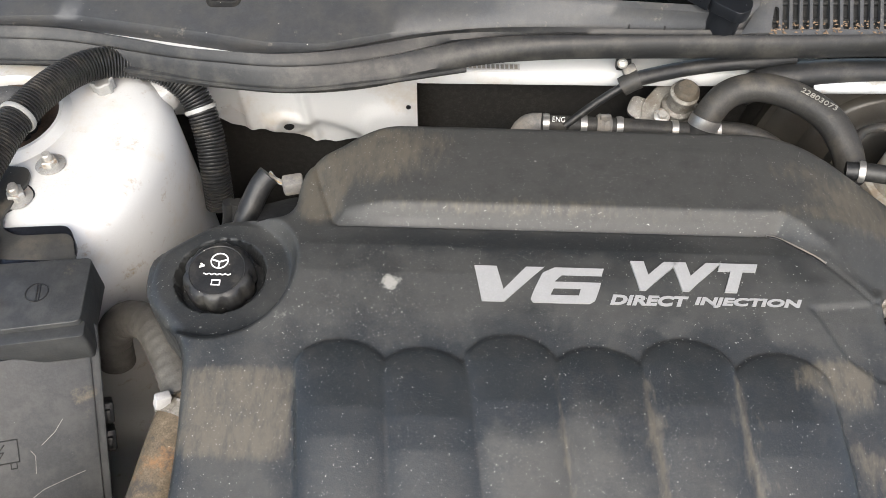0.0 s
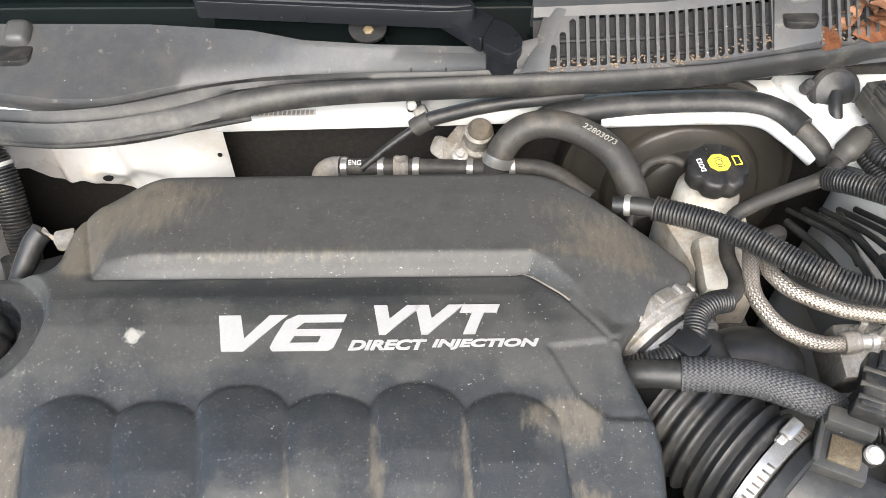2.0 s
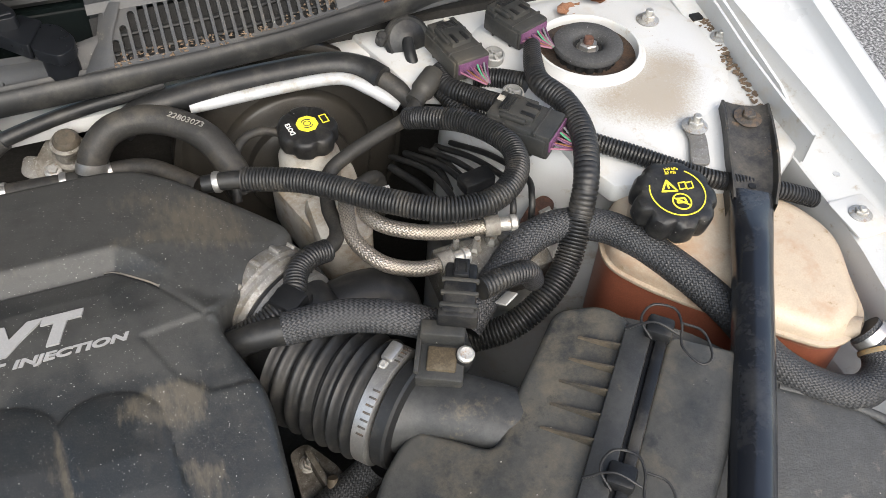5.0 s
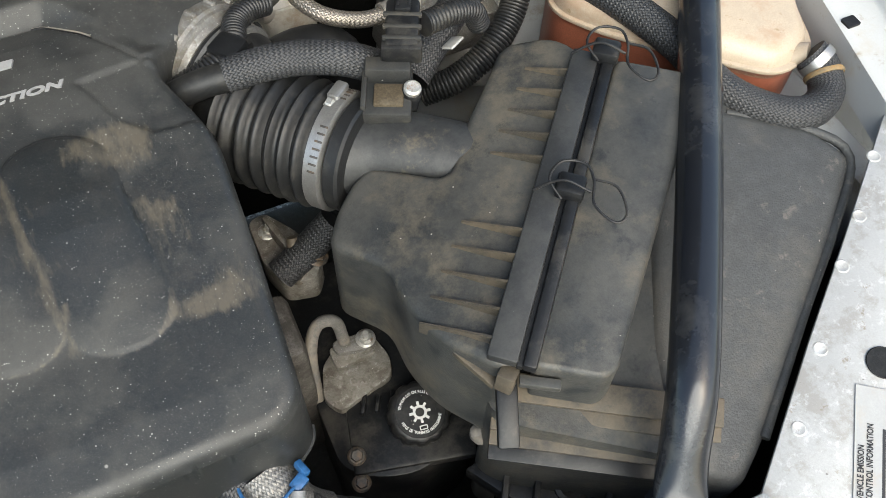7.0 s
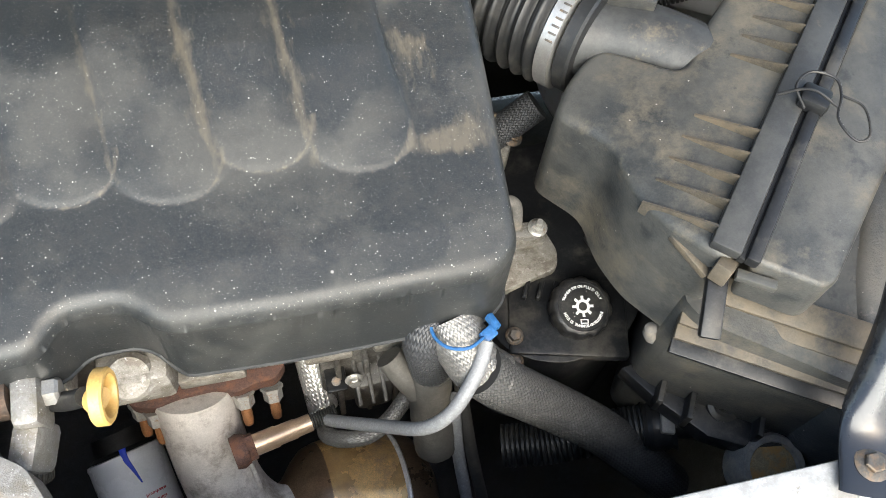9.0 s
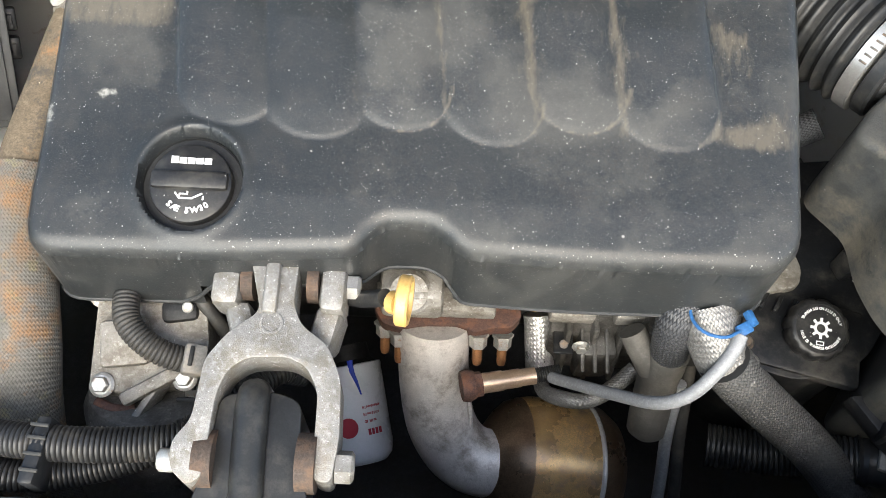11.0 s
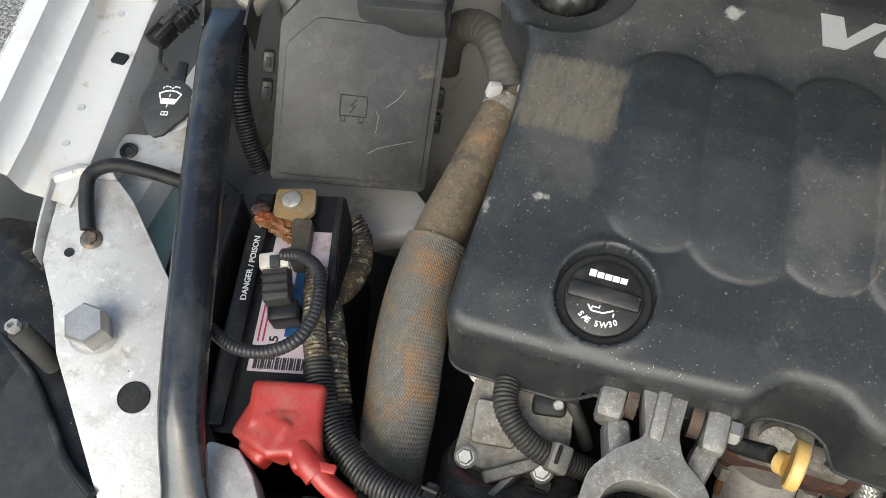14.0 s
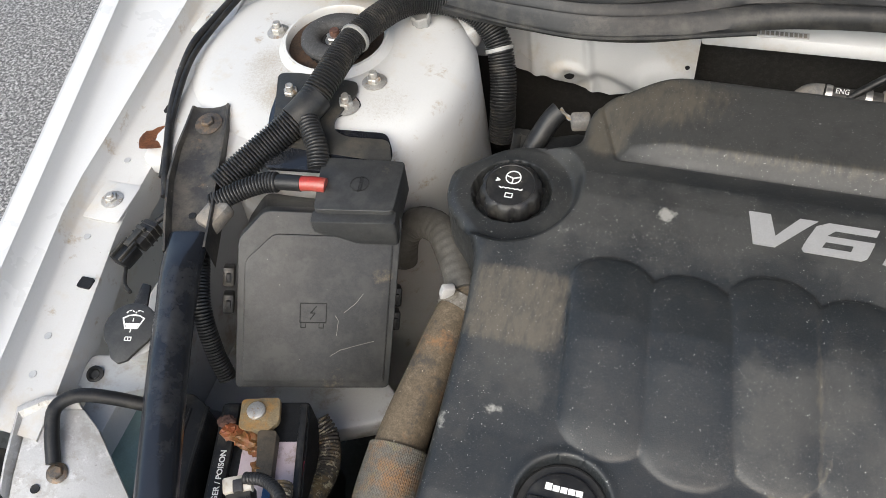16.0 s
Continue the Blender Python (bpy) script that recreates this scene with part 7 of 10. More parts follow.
# ---- the engine's front side ----
# an added floor that keeps light out from below, not a known part
tagged(part("undertray", slab([(-0.50, -0.12), (0.82, -0.12), (0.82, 0.69), (-0.50, 0.69)], 0.22, 0.24, 0.004), "deep"), "added dark floor that closes the bay from below", "undertray", kind="structure")
head = thing("cylinder_head", (0.12, 0.13, 0.60), "grimy cast aluminium cylinder head under the cover", "cylinder head")
part("casting", box((0.12, 0.205, 0.66), (0.44, 0.06, 0.20), 0.008), "block", head)
for x, y, z, w, d, h in ((0.006, 0.115, 0.765, 0.03, 0.03, 0.05), (0.062, 0.108, 0.752, 0.048, 0.030, 0.040), (0.228, 0.140, 0.600, 0.034, 0.060, 0.06), (0.255, 0.150, 0.600, 0.026, 0.05, 0.05), (0.205, 0.165, 0.61, 0.035, 0.05, 0.08), (0.285, 0.155, 0.63, 0.03, 0.05, 0.07)):
    part("boss", box((x, y, z), (w, d, h), 0.006, (0, 0, 3 if x > 0.2 else 0)), "dusty_alu" if x < 0.12 else "block", head)
for x, w in ((0.105, 0.05), (0.193, 0.038), (0.240, 0.024)):
    part("cover_rail", box((x, 0.124, 0.700), (w, 0.022, 0.016), 0.003), "dusty_alu", head)
part("plug_housing", lathe([(0.016, -0.03), (0.017, 0.0), (0.014, 0.004), (0.006, 0.004)], (0.060, 0.100, 0.768), (0, -0.5, 0.85), 24), "dusty_alu", head)
for k in range(3):
    part("casting_web", box((0.214 + 0.011 * k, 0.118, 0.628), (0.0035, 0.045, 0.008), 0.001, (12, 0, 0)), "block", head)
part("sensor_tab", box((0.197, 0.122, 0.628), (0.018, 0.022, 0.004), 0.002), "black", head)
part("sensor_screw", lathe([(0.004, 0), (0.004, 0.003), (0.001, 0.0032)], (0.197, 0.120, 0.630), (0, -0.4, 1), 14), "dark_bolt", head)

# torque strut
yoke = thing("mount_yoke", (-0.03, 0.02, 0.78), "sandy cast aluminium engine mount fork", "engine mount")
out = slab(rounded([(-0.045, 0.092), (-0.035, 0.056), (-0.054, 0.040), (-0.066, 0.022), (-0.069, -0.016), (-0.079, -0.030), (-0.078, -0.046), (-0.066, -0.056), (-0.058, -0.050), (-0.056, 0.0), (-0.051, 0.016), (-0.039, 0.025), (-0.014, 0.027), (-0.001, 0.021), (0.007, 0.006), (0.008, -0.048), (0.020, -0.050), (0.023, -0.022), (0.021, 0.015), (0.011, 0.036), (-0.008, 0.049), (-0.014, 0.063), (-0.013, 0.094)], 0.006, 4), -0.014, 0.014, 0.004, seg=3)
for v in out.verts:
    v.co.z += 0.800 + 0.12 * v.co.y - 0.08 * v.co.x
part("fork", out, "alu", yoke, angle=50)
part("casting_mark", ring_bm(plane_mat((-0.027, 0.048, 0.8225), (1, 0, -0.08), (0, 1, 0.12)), 0.006, 0.0078), "alu", yoke)
part("rib", box((-0.029, 0.075, 0.826), (0.010, 0.042, 0.008), 0.003, (7, 0, 0)), "alu", yoke)
for (x, y, w, l) in ((-0.062, 0.080, 0.020, 0.030), (0.010, 0.080, 0.018, 0.034)):
    part("bracket_lug", box((x, y, 0.802), (w, l, 0.034), 0.006, (8, 0, 0)), "alu", yoke)
    part("bracket_arm", box((x * 0.8 - 0.002, y - 0.022, 0.786), (0.018, 0.032, 0.040), 0.006, (14, 0, 18 if x < 0 else -14)), "alu", yoke)
for x in (-0.0485, -0.004):
    part("bush", tube([(x - 0.004, 0.086, 0.806), (x + 0.004, 0.086, 0.806)], 0.0145, n=20, step=0.002), "brown_rust", yoke)
part("pivot_bolt", lathe([(0.009, 0), (0.009, 0.007), (0.007, 0.009), (0.002, 0.009)], (0.019, 0.084, 0.806), (1, 0, 0), 6), "steel", yoke, smooth=False)
mount = thing("engine_mount", (-0.03, -0.05, 0.74), "worn black rubber engine mount between the fork arms", "engine mount")
mm = slab(rounded([(-0.055, 0.002), (-0.040, 0.006), (-0.018, 0.006), (-0.003, 0.000), (-0.001, -0.035), (0.012, -0.08), (0.02, -0.16), (-0.08, -0.16), (-0.070, -0.08), (-0.058, -0.035)], 0.010, 4), -0.05, 0.012, 0.008, seg=3)
for v in mm.verts:
    v.co.z += 0.796 + 0.18 * min(0, v.co.y + 0.02)
part("rubber_block", mm, "rubber", mount)
part("rib", tube([(-0.034, 0.006, 0.790), (-0.034, 0.002, 0.808), (-0.033, -0.03, 0.806), (-0.031, -0.07, 0.800), (-0.030, -0.12, 0.792)], 0.011, n=16), "rubber", mount)
for x in (-0.0595, 0.0035):
    part("sleeve", tube([(x - 0.006, -0.036, 0.798), (x + 0.006, -0.036, 0.798)], 0.019, n=22, step=0.003), "brown_rust", mount)
part("cross_bolt", lathe([(0.0105, 0), (0.0105, 0.010), (0.008, 0.012), (0.002, 0.012)], (0.021, -0.037, 0.797), (1, 0, -0.05), 6), "alu", mount, smooth=False)
part("bolt_end", lathe([(0.0075, 0), (0.0075, 0.008), (0.006, 0.010), (0.001, 0.010)], (-0.078, -0.039, 0.804), (-1, 0, 0.05), 14), "bolt", mount)

# alternator
alt = thing("alternator", (-0.125, 0.05, 0.66), "dusty cast aluminium alternator with corroded windings", "alternator")
out = slab(rounded([(-0.166, 0.100), (-0.090, 0.102), (-0.082, 0.056), (-0.087, 0.036), (-0.138, 0.020), (-0.165, 0.024)], 0.006, 3), -0.06, 0.0, 0.004)
for v in out.verts:
    v.co.z += 0.757 + 0.30 * (v.co.y - 0.055)
part("end_housing", out, "dusty_alu", alt)
# a black block paints the shade of the recess
part("terminal_recess", box((-0.105, 0.078, 0.765), (0.026, 0.016, 0.010), 0.004, (17, 0, 10)), "shadow", alt)
part("terminal", lathe([(0.004, 0), (0.004, 0.008), (0.003, 0.009)], (-0.100, 0.080, 0.766), (0.3, -0.3, 1), 14), "bolt", alt)
part("regulator", box((-0.090, 0.046, 0.752), (0.016, 0.018, 0.018), 0.003, (17, 0, 0)), "black", alt)
part("barrel", lathe([(0.050, -0.03), (0.055, -0.026), (0.055, 0.02), (0.050, 0.03)], (-0.122, 0.020, 0.700), (0, 0.55, 0.84), 40), "block", alt)
for k in range(5):
    part("winding", tube([(-0.160 + 0.002 * k, 0.016 - 0.004 * k, 0.738 - 0.009 * k), (-0.146, 0.010 - 0.004 * k, 0.741 - 0.009 * k), (-0.132, 0.012 - 0.004 * k, 0.738 - 0.009 * k)], 0.0040, n=10), "corrosion" if k % 2 else "rust", alt)
for k in range(4):
    part("vent_fin", box((-0.128 + 0.010 * k, 0.010 - 0.002 * k, 0.728), (0.003, 0.010, 0.034), 0.001, (25, 0, 0)), "alu", alt)
part("housing_step", box((-0.140, 0.052, 0.764), (0.034, 0.034, 0.010), 0.004, (17, 0, 8)), "dusty_alu", alt)
part("housing_arm", box((-0.112, 0.030, 0.752), (0.062, 0.010, 0.014), 0.003, (17, 0, 34)), "dusty_alu", alt)
part("housing_boss", lathe([(0.011, -0.02), (0.011, 0.003), (0.009, 0.005), (0.004, 0.004)], (-0.110, 0.092, 0.768), (0, -0.3, 1), 20), "dusty_alu", alt)
for k in range(5):
    part("slot", box((-0.098 + 0.0006 * k, 0.028 - 0.007 * k, 0.742 - 0.006 * k), (0.014, 0.0035, 0.006), 0.001, (20, 0, 0)), "shadow", alt)
    part("lamination", box((-0.116, 0.016 - 0.005 * k, 0.728 - 0.006 * k), (0.026, 0.0022, 0.010), 0.0005, (20, 0, 0)), "dark_bolt", alt)
for p in ((-0.164, 0.088, 0.764), (-0.155, 0.025, 0.749), (-0.097, 0.032, 0.750)):
    hexbolt(p, (0, -0.3, 1), 0.006, 0.007, 0.009, 0.0, parent=alt)
part("bracket_web", box((-0.120, 0.018, 0.742), (0.006, 0.040, 0.018), 0.002, (17, 0, -32)), "alu", alt)
part("long_stud", lathe([(0.0062, 0), (0.0062, 0.006), (0.004, 0.008), (0.004, 0.03)], (-0.094, 0.028, 0.735), (0.02, -0.55, -0.8), 12), "bolt", alt)
th = thing("alternator_cable", (-0.12, 0.06, 0.75), "grey corrugated alternator cable in a plastic clip", "cable")
part("conduit", tube([(-0.140, 0.098, 0.778), (-0.139, 0.078, 0.782), (-0.134, 0.060, 0.782), (-0.118, 0.046, 0.776), (-0.098, 0.041, 0.766), (-0.070, 0.046, 0.745), (-0.045, 0.052, 0.722), (-0.02, 0.056, 0.70)], 0.0095, n=18, ribs=(0.0042, 0.0010)), "dusty_rubber", th, angle=70)
part("clip", box((-0.088, 0.040, 0.767), (0.016, 0.022, 0.016), 0.003, (10, 20, 0)), "dull", th)
part("clip_slot", box((-0.088, 0.040, 0.7762), (0.003, 0.014, 0.002), 0.0005, (10, 20, 0)), "shadow", th)
hose("ground_lead", [(-0.100, 0.100, 0.775), (-0.090, 0.086, 0.768), (-0.078, 0.074, 0.752), (-0.070, 0.066, 0.735)], 0.0055, "dusty_rubber", "short grey taped lead behind the mount fork", "cable")
hose("belt_conduit", [(-0.075, 0.000, 0.775), (-0.045, 0.022, 0.77), (-0.020, 0.045, 0.755), (-0.005, 0.060, 0.735)], 0.0095, "dusty_rubber", "grey corrugated conduit behind the mount fork", "conduit", ribs=(0.0042, 0.0012))

# oil filter
fa, fb = Vector((-0.008, 0.139, 0.500)), Vector((0.014, 0.048, 0.462))
fx = (fb - fa).normalized()
fl = thing("oil_filter", fb, "light blue-grey painted spin-on oil filter with red print", "oil filter")
L_ = (fb - fa).length
part("can", lathe([(0.030, 0), (0.0345, 0.001), (0.0355, 0.004), (0.0348, 0.007), (0.0345, L_ - 0.016), (0.032, L_ - 0.006), (0.026, L_), (0.001, L_ + 0.002)], fa, fx, 48), "filter", fl, angle=45)
part("gasket", lathe([(0.024, -0.02), (0.026, -0.004), (0.0305, -0.001), (0.031, 0.001)], fa, fx, 36), "shadow", fl)
nrm = Vector((0.25, -0.55, 0.80))
nrm = (nrm - fx * nrm.dot(fx)).normalized()
sd = fx.cross(nrm)


def on_can(s, a):
    """A frame on the side of the can, s along it and a degrees round, letters upside down."""
    n2 = nrm * math.cos(radians(a)) + sd * math.sin(radians(a))
    s2 = fx.cross(n2)
    return plane_mat(fa + fx * s + n2 * 0.0349, s2 * -1, fx)


for s, body, w in ((0.050, "Filtre à huile", 0.018), (0.057, "Oil Filter", 0.014), (0.043, "Filtro de aceite", 0.020)):
    for i, ch in enumerate(body):
        if ch != " ":
            part("printed_letter", text_bm(ch, on_can(s, -8 - i * w / len(body) / 0.0349 * 57.3), 0.004, depth=0.0002, bold=0.02), "red_ink", fl)
part("number_mark", bars([(0.001 + 0.0042 * k, 0, 0.003, 0.006) for k in range(4)], on_can(0.066, -26) @ pose(-0.010, 0, 0)), "red_ink", fl, "red plain bars")
part("brand_disc", lathe([(0.0, 0.0), (0.010, 0.0), (0.010, 0.0004)], fa + fx * 0.062 + (nrm * 0.94 + sd * 0.34) * 0.0345, nrm * 0.94 + sd * 0.34, 24), "red_ink", fl, "red round mark")
part("paint_mark", tube([fa + fx * -0.004 + nrm * 0.034, fa + fx * 0.006 + nrm * 0.0352, fa + fx * 0.018 + nrm * 0.0352 + sd * -0.003, fa + fx * 0.032 + nrm * 0.0348 + sd * -0.006], 0.0032, n=8, step=0.003, radius=lambda s: 1.0 - 0.8 * s, flat=0.4), "paintblue", fl, "smear of bright blue paint")

# dipstick
dp = thing("dipstick", (0.05, 0.07, 0.78), "yellow dipstick ring handle in a black tube", "dipstick")
ring = bmesh.new()
lathe([(0.0130, -0.0042), (0.0158, -0.0042), (0.0170, -0.0030), (0.0170, 0.0030), (0.0158, 0.0042), (0.0130, 0.0042), (0.0122, 0.0030), (0.0122, -0.0030), (0.0130, -0.0042)], (0.059, 0.063, 0.834), (0.985, -0.12, 0.05), 36, bm=ring)
part("ring", ring, "yellow", dp)
part("stem", tube([(0.056, 0.064, 0.826), (0.051, 0.067, 0.822)], 0.0080, n=16, step=0.003), "yellow", dp)
part("tube", tube([(0.046, 0.070, 0.822), (0.030, 0.077, 0.803), (0.012, 0.084, 0.792), (0.0, 0.09, 0.775)], 0.0062, n=14), "cap", dp)

# exhaust
ex = thing("exhaust_manifold", (0.09, 0.09, 0.58), "cast steel exhaust elbow on a rusty flange", "exhaust manifold")
part("elbow", tube([(0.080, 0.134, 0.640), (0.080, 0.126, 0.628), (0.082, 0.106, 0.600), (0.085, 0.087, 0.575), (0.092, 0.066, 0.552), (0.108, 0.047, 0.535), (0.128, 0.038, 0.526), (0.152, 0.040, 0.522)], 0.0325, n=40, step=0.004, wob=0.012), "pipe", ex, angle=70)
part("flange", slab(rounded([(0.026, 0.140), (0.034, 0.124), (0.052, 0.118), (0.070, 0.124), (0.100, 0.126), (0.116, 0.118), (0.134, 0.124), (0.148, 0.124), (0.158, 0.136), (0.154, 0.150), (0.030, 0.152)], 0.005, 3), 0.636, 0.652, 0.003), "rust", ex, "dark red rusty flange")
part("gasket", slab([(0.028, 0.146), (0.156, 0.146), (0.156, 0.160), (0.028, 0.160)], 0.653, 0.658, 0.0005), "block", ex)
for x, y, z in ((0.036, 0.134, 0.628), (0.050, 0.121, 0.640), (0.120, 0.122, 0.640), (0.143, 0.127, 0.628)):
    part("stud", lathe([(0.0045, 0.0), (0.0047, 0.003), (0.0043, 0.006), (0.0047, 0.009), (0.0043, 0.012), (0.0047, 0.015), (0.0038, 0.020), (0.001, 0.020)], (x, y - 0.006, z - 0.010), (0.02, -0.60, -0.80), 14), "orange", ex, "orange rusty stud")
    part("nut", lathe([(0.0098, -0.002), (0.0098, 0.001), (0.0082, 0.0015), (0.0082, 0.011), (0.007, 0.012)], (x, y, z - 0.002), (0.02, -0.60, -0.80), 6), "bolt", ex, smooth=False)
part("weld_collar", lathe([(0.031, -0.012), (0.0345, -0.002), (0.034, 0.006), (0.028, 0.012)], (0.150, 0.040, 0.522), (1, 0.05, -0.12), 36), "pipe", ex)
part("weld_seam", tube([(0.113, 0.082, 0.598), (0.117, 0.070, 0.582), (0.119, 0.058, 0.566), (0.123, 0.052, 0.556)], 0.0022, n=8, step=0.003, wob=0.3), "pipe", ex)
M["hot"] = surf("heat_tinted_steel", (0.80, 0.48, 0.20), 0.28, 0.5, var=0.35, scale=22, bump=0.25, bscale=400, stains=(((0.26, 0.18, 0.14), 0.3, 18, 0.16), ((0.70, 0.46, 0.2), 0.25, 25, 0.1)))
M["cat"] = surf("dark_hot_steel", (0.24, 0.16, 0.10), 0.30, 0.7, var=0.3, scale=25, bump=0.3)
cat = thing("catalytic_converter", (0.21, 0.04, 0.50), "dark steel catalytic converter with a golden heat tint", "catalytic converter")
cax, cc0 = Vector((0.96, 0.02, -0.22)).normalized(), Vector((0.132, 0.042, 0.518))
part("inlet_cone", lathe([(0.029, -0.006), (0.034, 0.002), (0.048, 0.012), (0.058, 0.022), (0.0625, 0.034)], cc0, cax, 56), "cat", cat)
part("tinted_shell", lathe([(0.0625, 0.034), (0.0645, 0.045), (0.0645, 0.088), (0.0625, 0.100)], cc0, cax, 56), "hot", cat, "golden brown heat-tinted shell")
part("weld_bead", lathe([(0.062, 0.099), (0.0645, 0.101), (0.0645, 0.103), (0.062, 0.105)], cc0, cax, 56), "pipe", cat)
part("end_shell", lathe([(0.0625, 0.104), (0.060, 0.116), (0.050, 0.130), (0.03, 0.140), (0.001, 0.144)], cc0, cax, 56), "cat", cat)
o2 = thing("oxygen_sensor", (0.14, 0.07, 0.63), "bronze oxygen sensor with a grey sleeved lead", "sensor")
sa, sb = Vector((0.112, 0.076, 0.634)), Vector((0.173, 0.089, 0.632))
sx_ = (sb - sa).normalized()
part("seat", lathe([(0.013, -0.006), (0.0145, 0.0), (0.012, 0.006)], sa, sx_, 20), "rust", o2)
part("hex", lathe([(0.0115, 0.004), (0.0115, 0.012)], sa, sx_, 6), "rust", o2, smooth=False)
M["bronze"] = surf("bronze_steel", (0.52, 0.38, 0.27), 0.32, 0.7, var=0.15, scale=60)
part("body", lathe([(0.009, 0.012), (0.009, 0.030), (0.0082, 0.032), (0.0082, 0.046), (0.0075, 0.048), (0.0075, 0.060)], sa, sx_, 24), "bronze", o2)
part("boot", tube([sb - sx_ * 0.004, sb + sx_ * 0.008, sb + sx_ * 0.020], 0.0068, n=16, ribs=(0.003, 0.001)), "rubber", o2)
part("lead", tube([(0.185, 0.087, 0.634), (0.193, 0.080, 0.645), (0.224, 0.056, 0.688), (0.248, 0.036, 0.73), (0.266, 0.036, 0.75), (0.281, 0.047, 0.765), (0.292, 0.060, 0.777), (0.298, 0.072, 0.783)], 0.0052, n=14), "grey_tape", o2, "grey sleeved lead")
fo = thing("coil_heat_sleeve", (0.165, 0.095, 0.66), "silver foil heat sleeve over a spark plug lead", "heat sleeve")
part("sleeve", tube([(0.178, 0.159, 0.606), (0.180, 0.145, 0.596), (0.183, 0.118, 0.574)], 0.0138, n=24, step=0.003, wob=0.03), "bright_foil", fo)
part("collar", lathe([(0.012, 0), (0.012, 0.008)], (0.178, 0.163, 0.609), (-0.1, 0.75, 0.6), 6), "corrosion", fo, smooth=False)
hose("foil_lead", [(0.183, 0.112, 0.572), (0.182, 0.082, 0.610), (0.199, 0.069, 0.628), (0.218, 0.069, 0.63), (0.238, 0.080, 0.634), (0.256, 0.094, 0.645)], 0.0070, "foil", "crinkled silver foil lead", "wire", wob=0.06)
th = thing("taped_harness", (0.26, 0.07, 0.65), "dusty taped harness with a woven sleeve hanging down", "wiring harness")
part("woven", tube([(0.264, 0.100, 0.778), (0.258, 0.088, 0.766), (0.262, 0.084, 0.735), (0.267, 0.083, 0.706)], 0.0150, n=20, step=0.003), "braid", th)
part("taped", tube([(0.266, 0.083, 0.715), (0.265, 0.077, 0.695), (0.264, 0.068, 0.672), (0.266, 0.058, 0.646), (0.268, 0.050, 0.622)], 0.0165, n=18, wob=0.08), "taped_grey", th)
part("branch", tube([(0.236, 0.098, 0.72), (0.246, 0.086, 0.708), (0.256, 0.076, 0.695)], 0.011, n=14, wob=0.08), "taped_grey", th)
part("lead", tube([(0.283, 0.070, 0.68), (0.286, 0.045, 0.62), (0.292, 0.012, 0.56), (0.296, -0.02, 0.50)], 0.0055, n=12), "grey_tape", th)
part("lead", tube([(0.290, 0.085, 0.69), (0.297, 0.045, 0.62), (0.306, 0.012, 0.56), (0.315, -0.02, 0.50)], 0.0055, n=12), "dusty_rubber", th)
th = thing("blue_connector", (0.303, 0.085, 0.755), "small bright blue connector with a blue wire loop", "connector")
part("shell", box((0.300, 0.076, 0.782), (0.012, 0.009, 0.008), 0.0015, (10, 0, 30)), "blue", th)
part("latch", box((0.305, 0.083, 0.786), (0.005, 0.012, 0.006), 0.001, (0, 20, 20)), "blue", th)
part("wire", tube([(0.262, 0.092, 0.786), (0.263, 0.080, 0.786), (0.270, 0.070, 0.788), (0.283, 0.066, 0.790), (0.296, 0.073, 0.786)], 0.0013, n=8), "blue", th)
lw = thing("lower_casting", (0.22, 0.16, 0.50), "grimy ribbed engine casting below the exhaust side", "engine casting")
part("web_plate", box((0.235, 0.135, 0.612), (0.10, 0.012, 0.085), 0.003, (-12, 0, 0)), "block", lw)
for k in range(4):
    part("rib", box((0.200 + 0.024 * k, 0.124, 0.610), (0.005, 0.016, 0.080), 0.0015, (-12, 0, 0)), "block", lw)
for x, z in ((0.212, 0.632), (0.236, 0.590), (0.262, 0.628), (0.290, 0.600)):
    hexbolt((x, 0.118, z), (0, -0.95, 0.25), 0.0055, 0.006, 0.008, parent=lw)
fs = thing("fan_shroud", (0.25, -0.06, 0.50), "black plastic fan shroud behind the tie bar", "fan shroud")
part("panel", box((0.24, -0.055, 0.60), (0.62, 0.010, 0.22), 0.004, (14, 0, 0)), "deep", fs)
for k in range(12):
    part("rib", box((-0.02 + 0.048 * k, -0.046, 0.60), (0.004, 0.008, 0.20), 0.001, (14, 0, 0)), "black", fs)
# thick sleeved hose in the corner
sh = thing("lower_hose", (0.40, 0.02, 0.60), "thick woven-sleeved coolant hose with a foil end", "hose")
part("sleeve", tube([(0.292, 0.062, 0.758), (0.308, 0.056, 0.738), (0.332, 0.051, 0.710), (0.362, 0.043, 0.680), (0.400, 0.029, 0.645), (0.440, 0.010, 0.60), (0.48, -0.01, 0.55)], 0.0195, n=32, step=0.004), "dark_sheath", sh)
part("foil_end", tube([(0.279, 0.096, 0.774), (0.283, 0.083, 0.768), (0.290, 0.070, 0.756), (0.300, 0.061, 0.746), (0.307, 0.057, 0.740)], 0.0200, n=28, step=0.004, wob=0.10), "foil", sh)
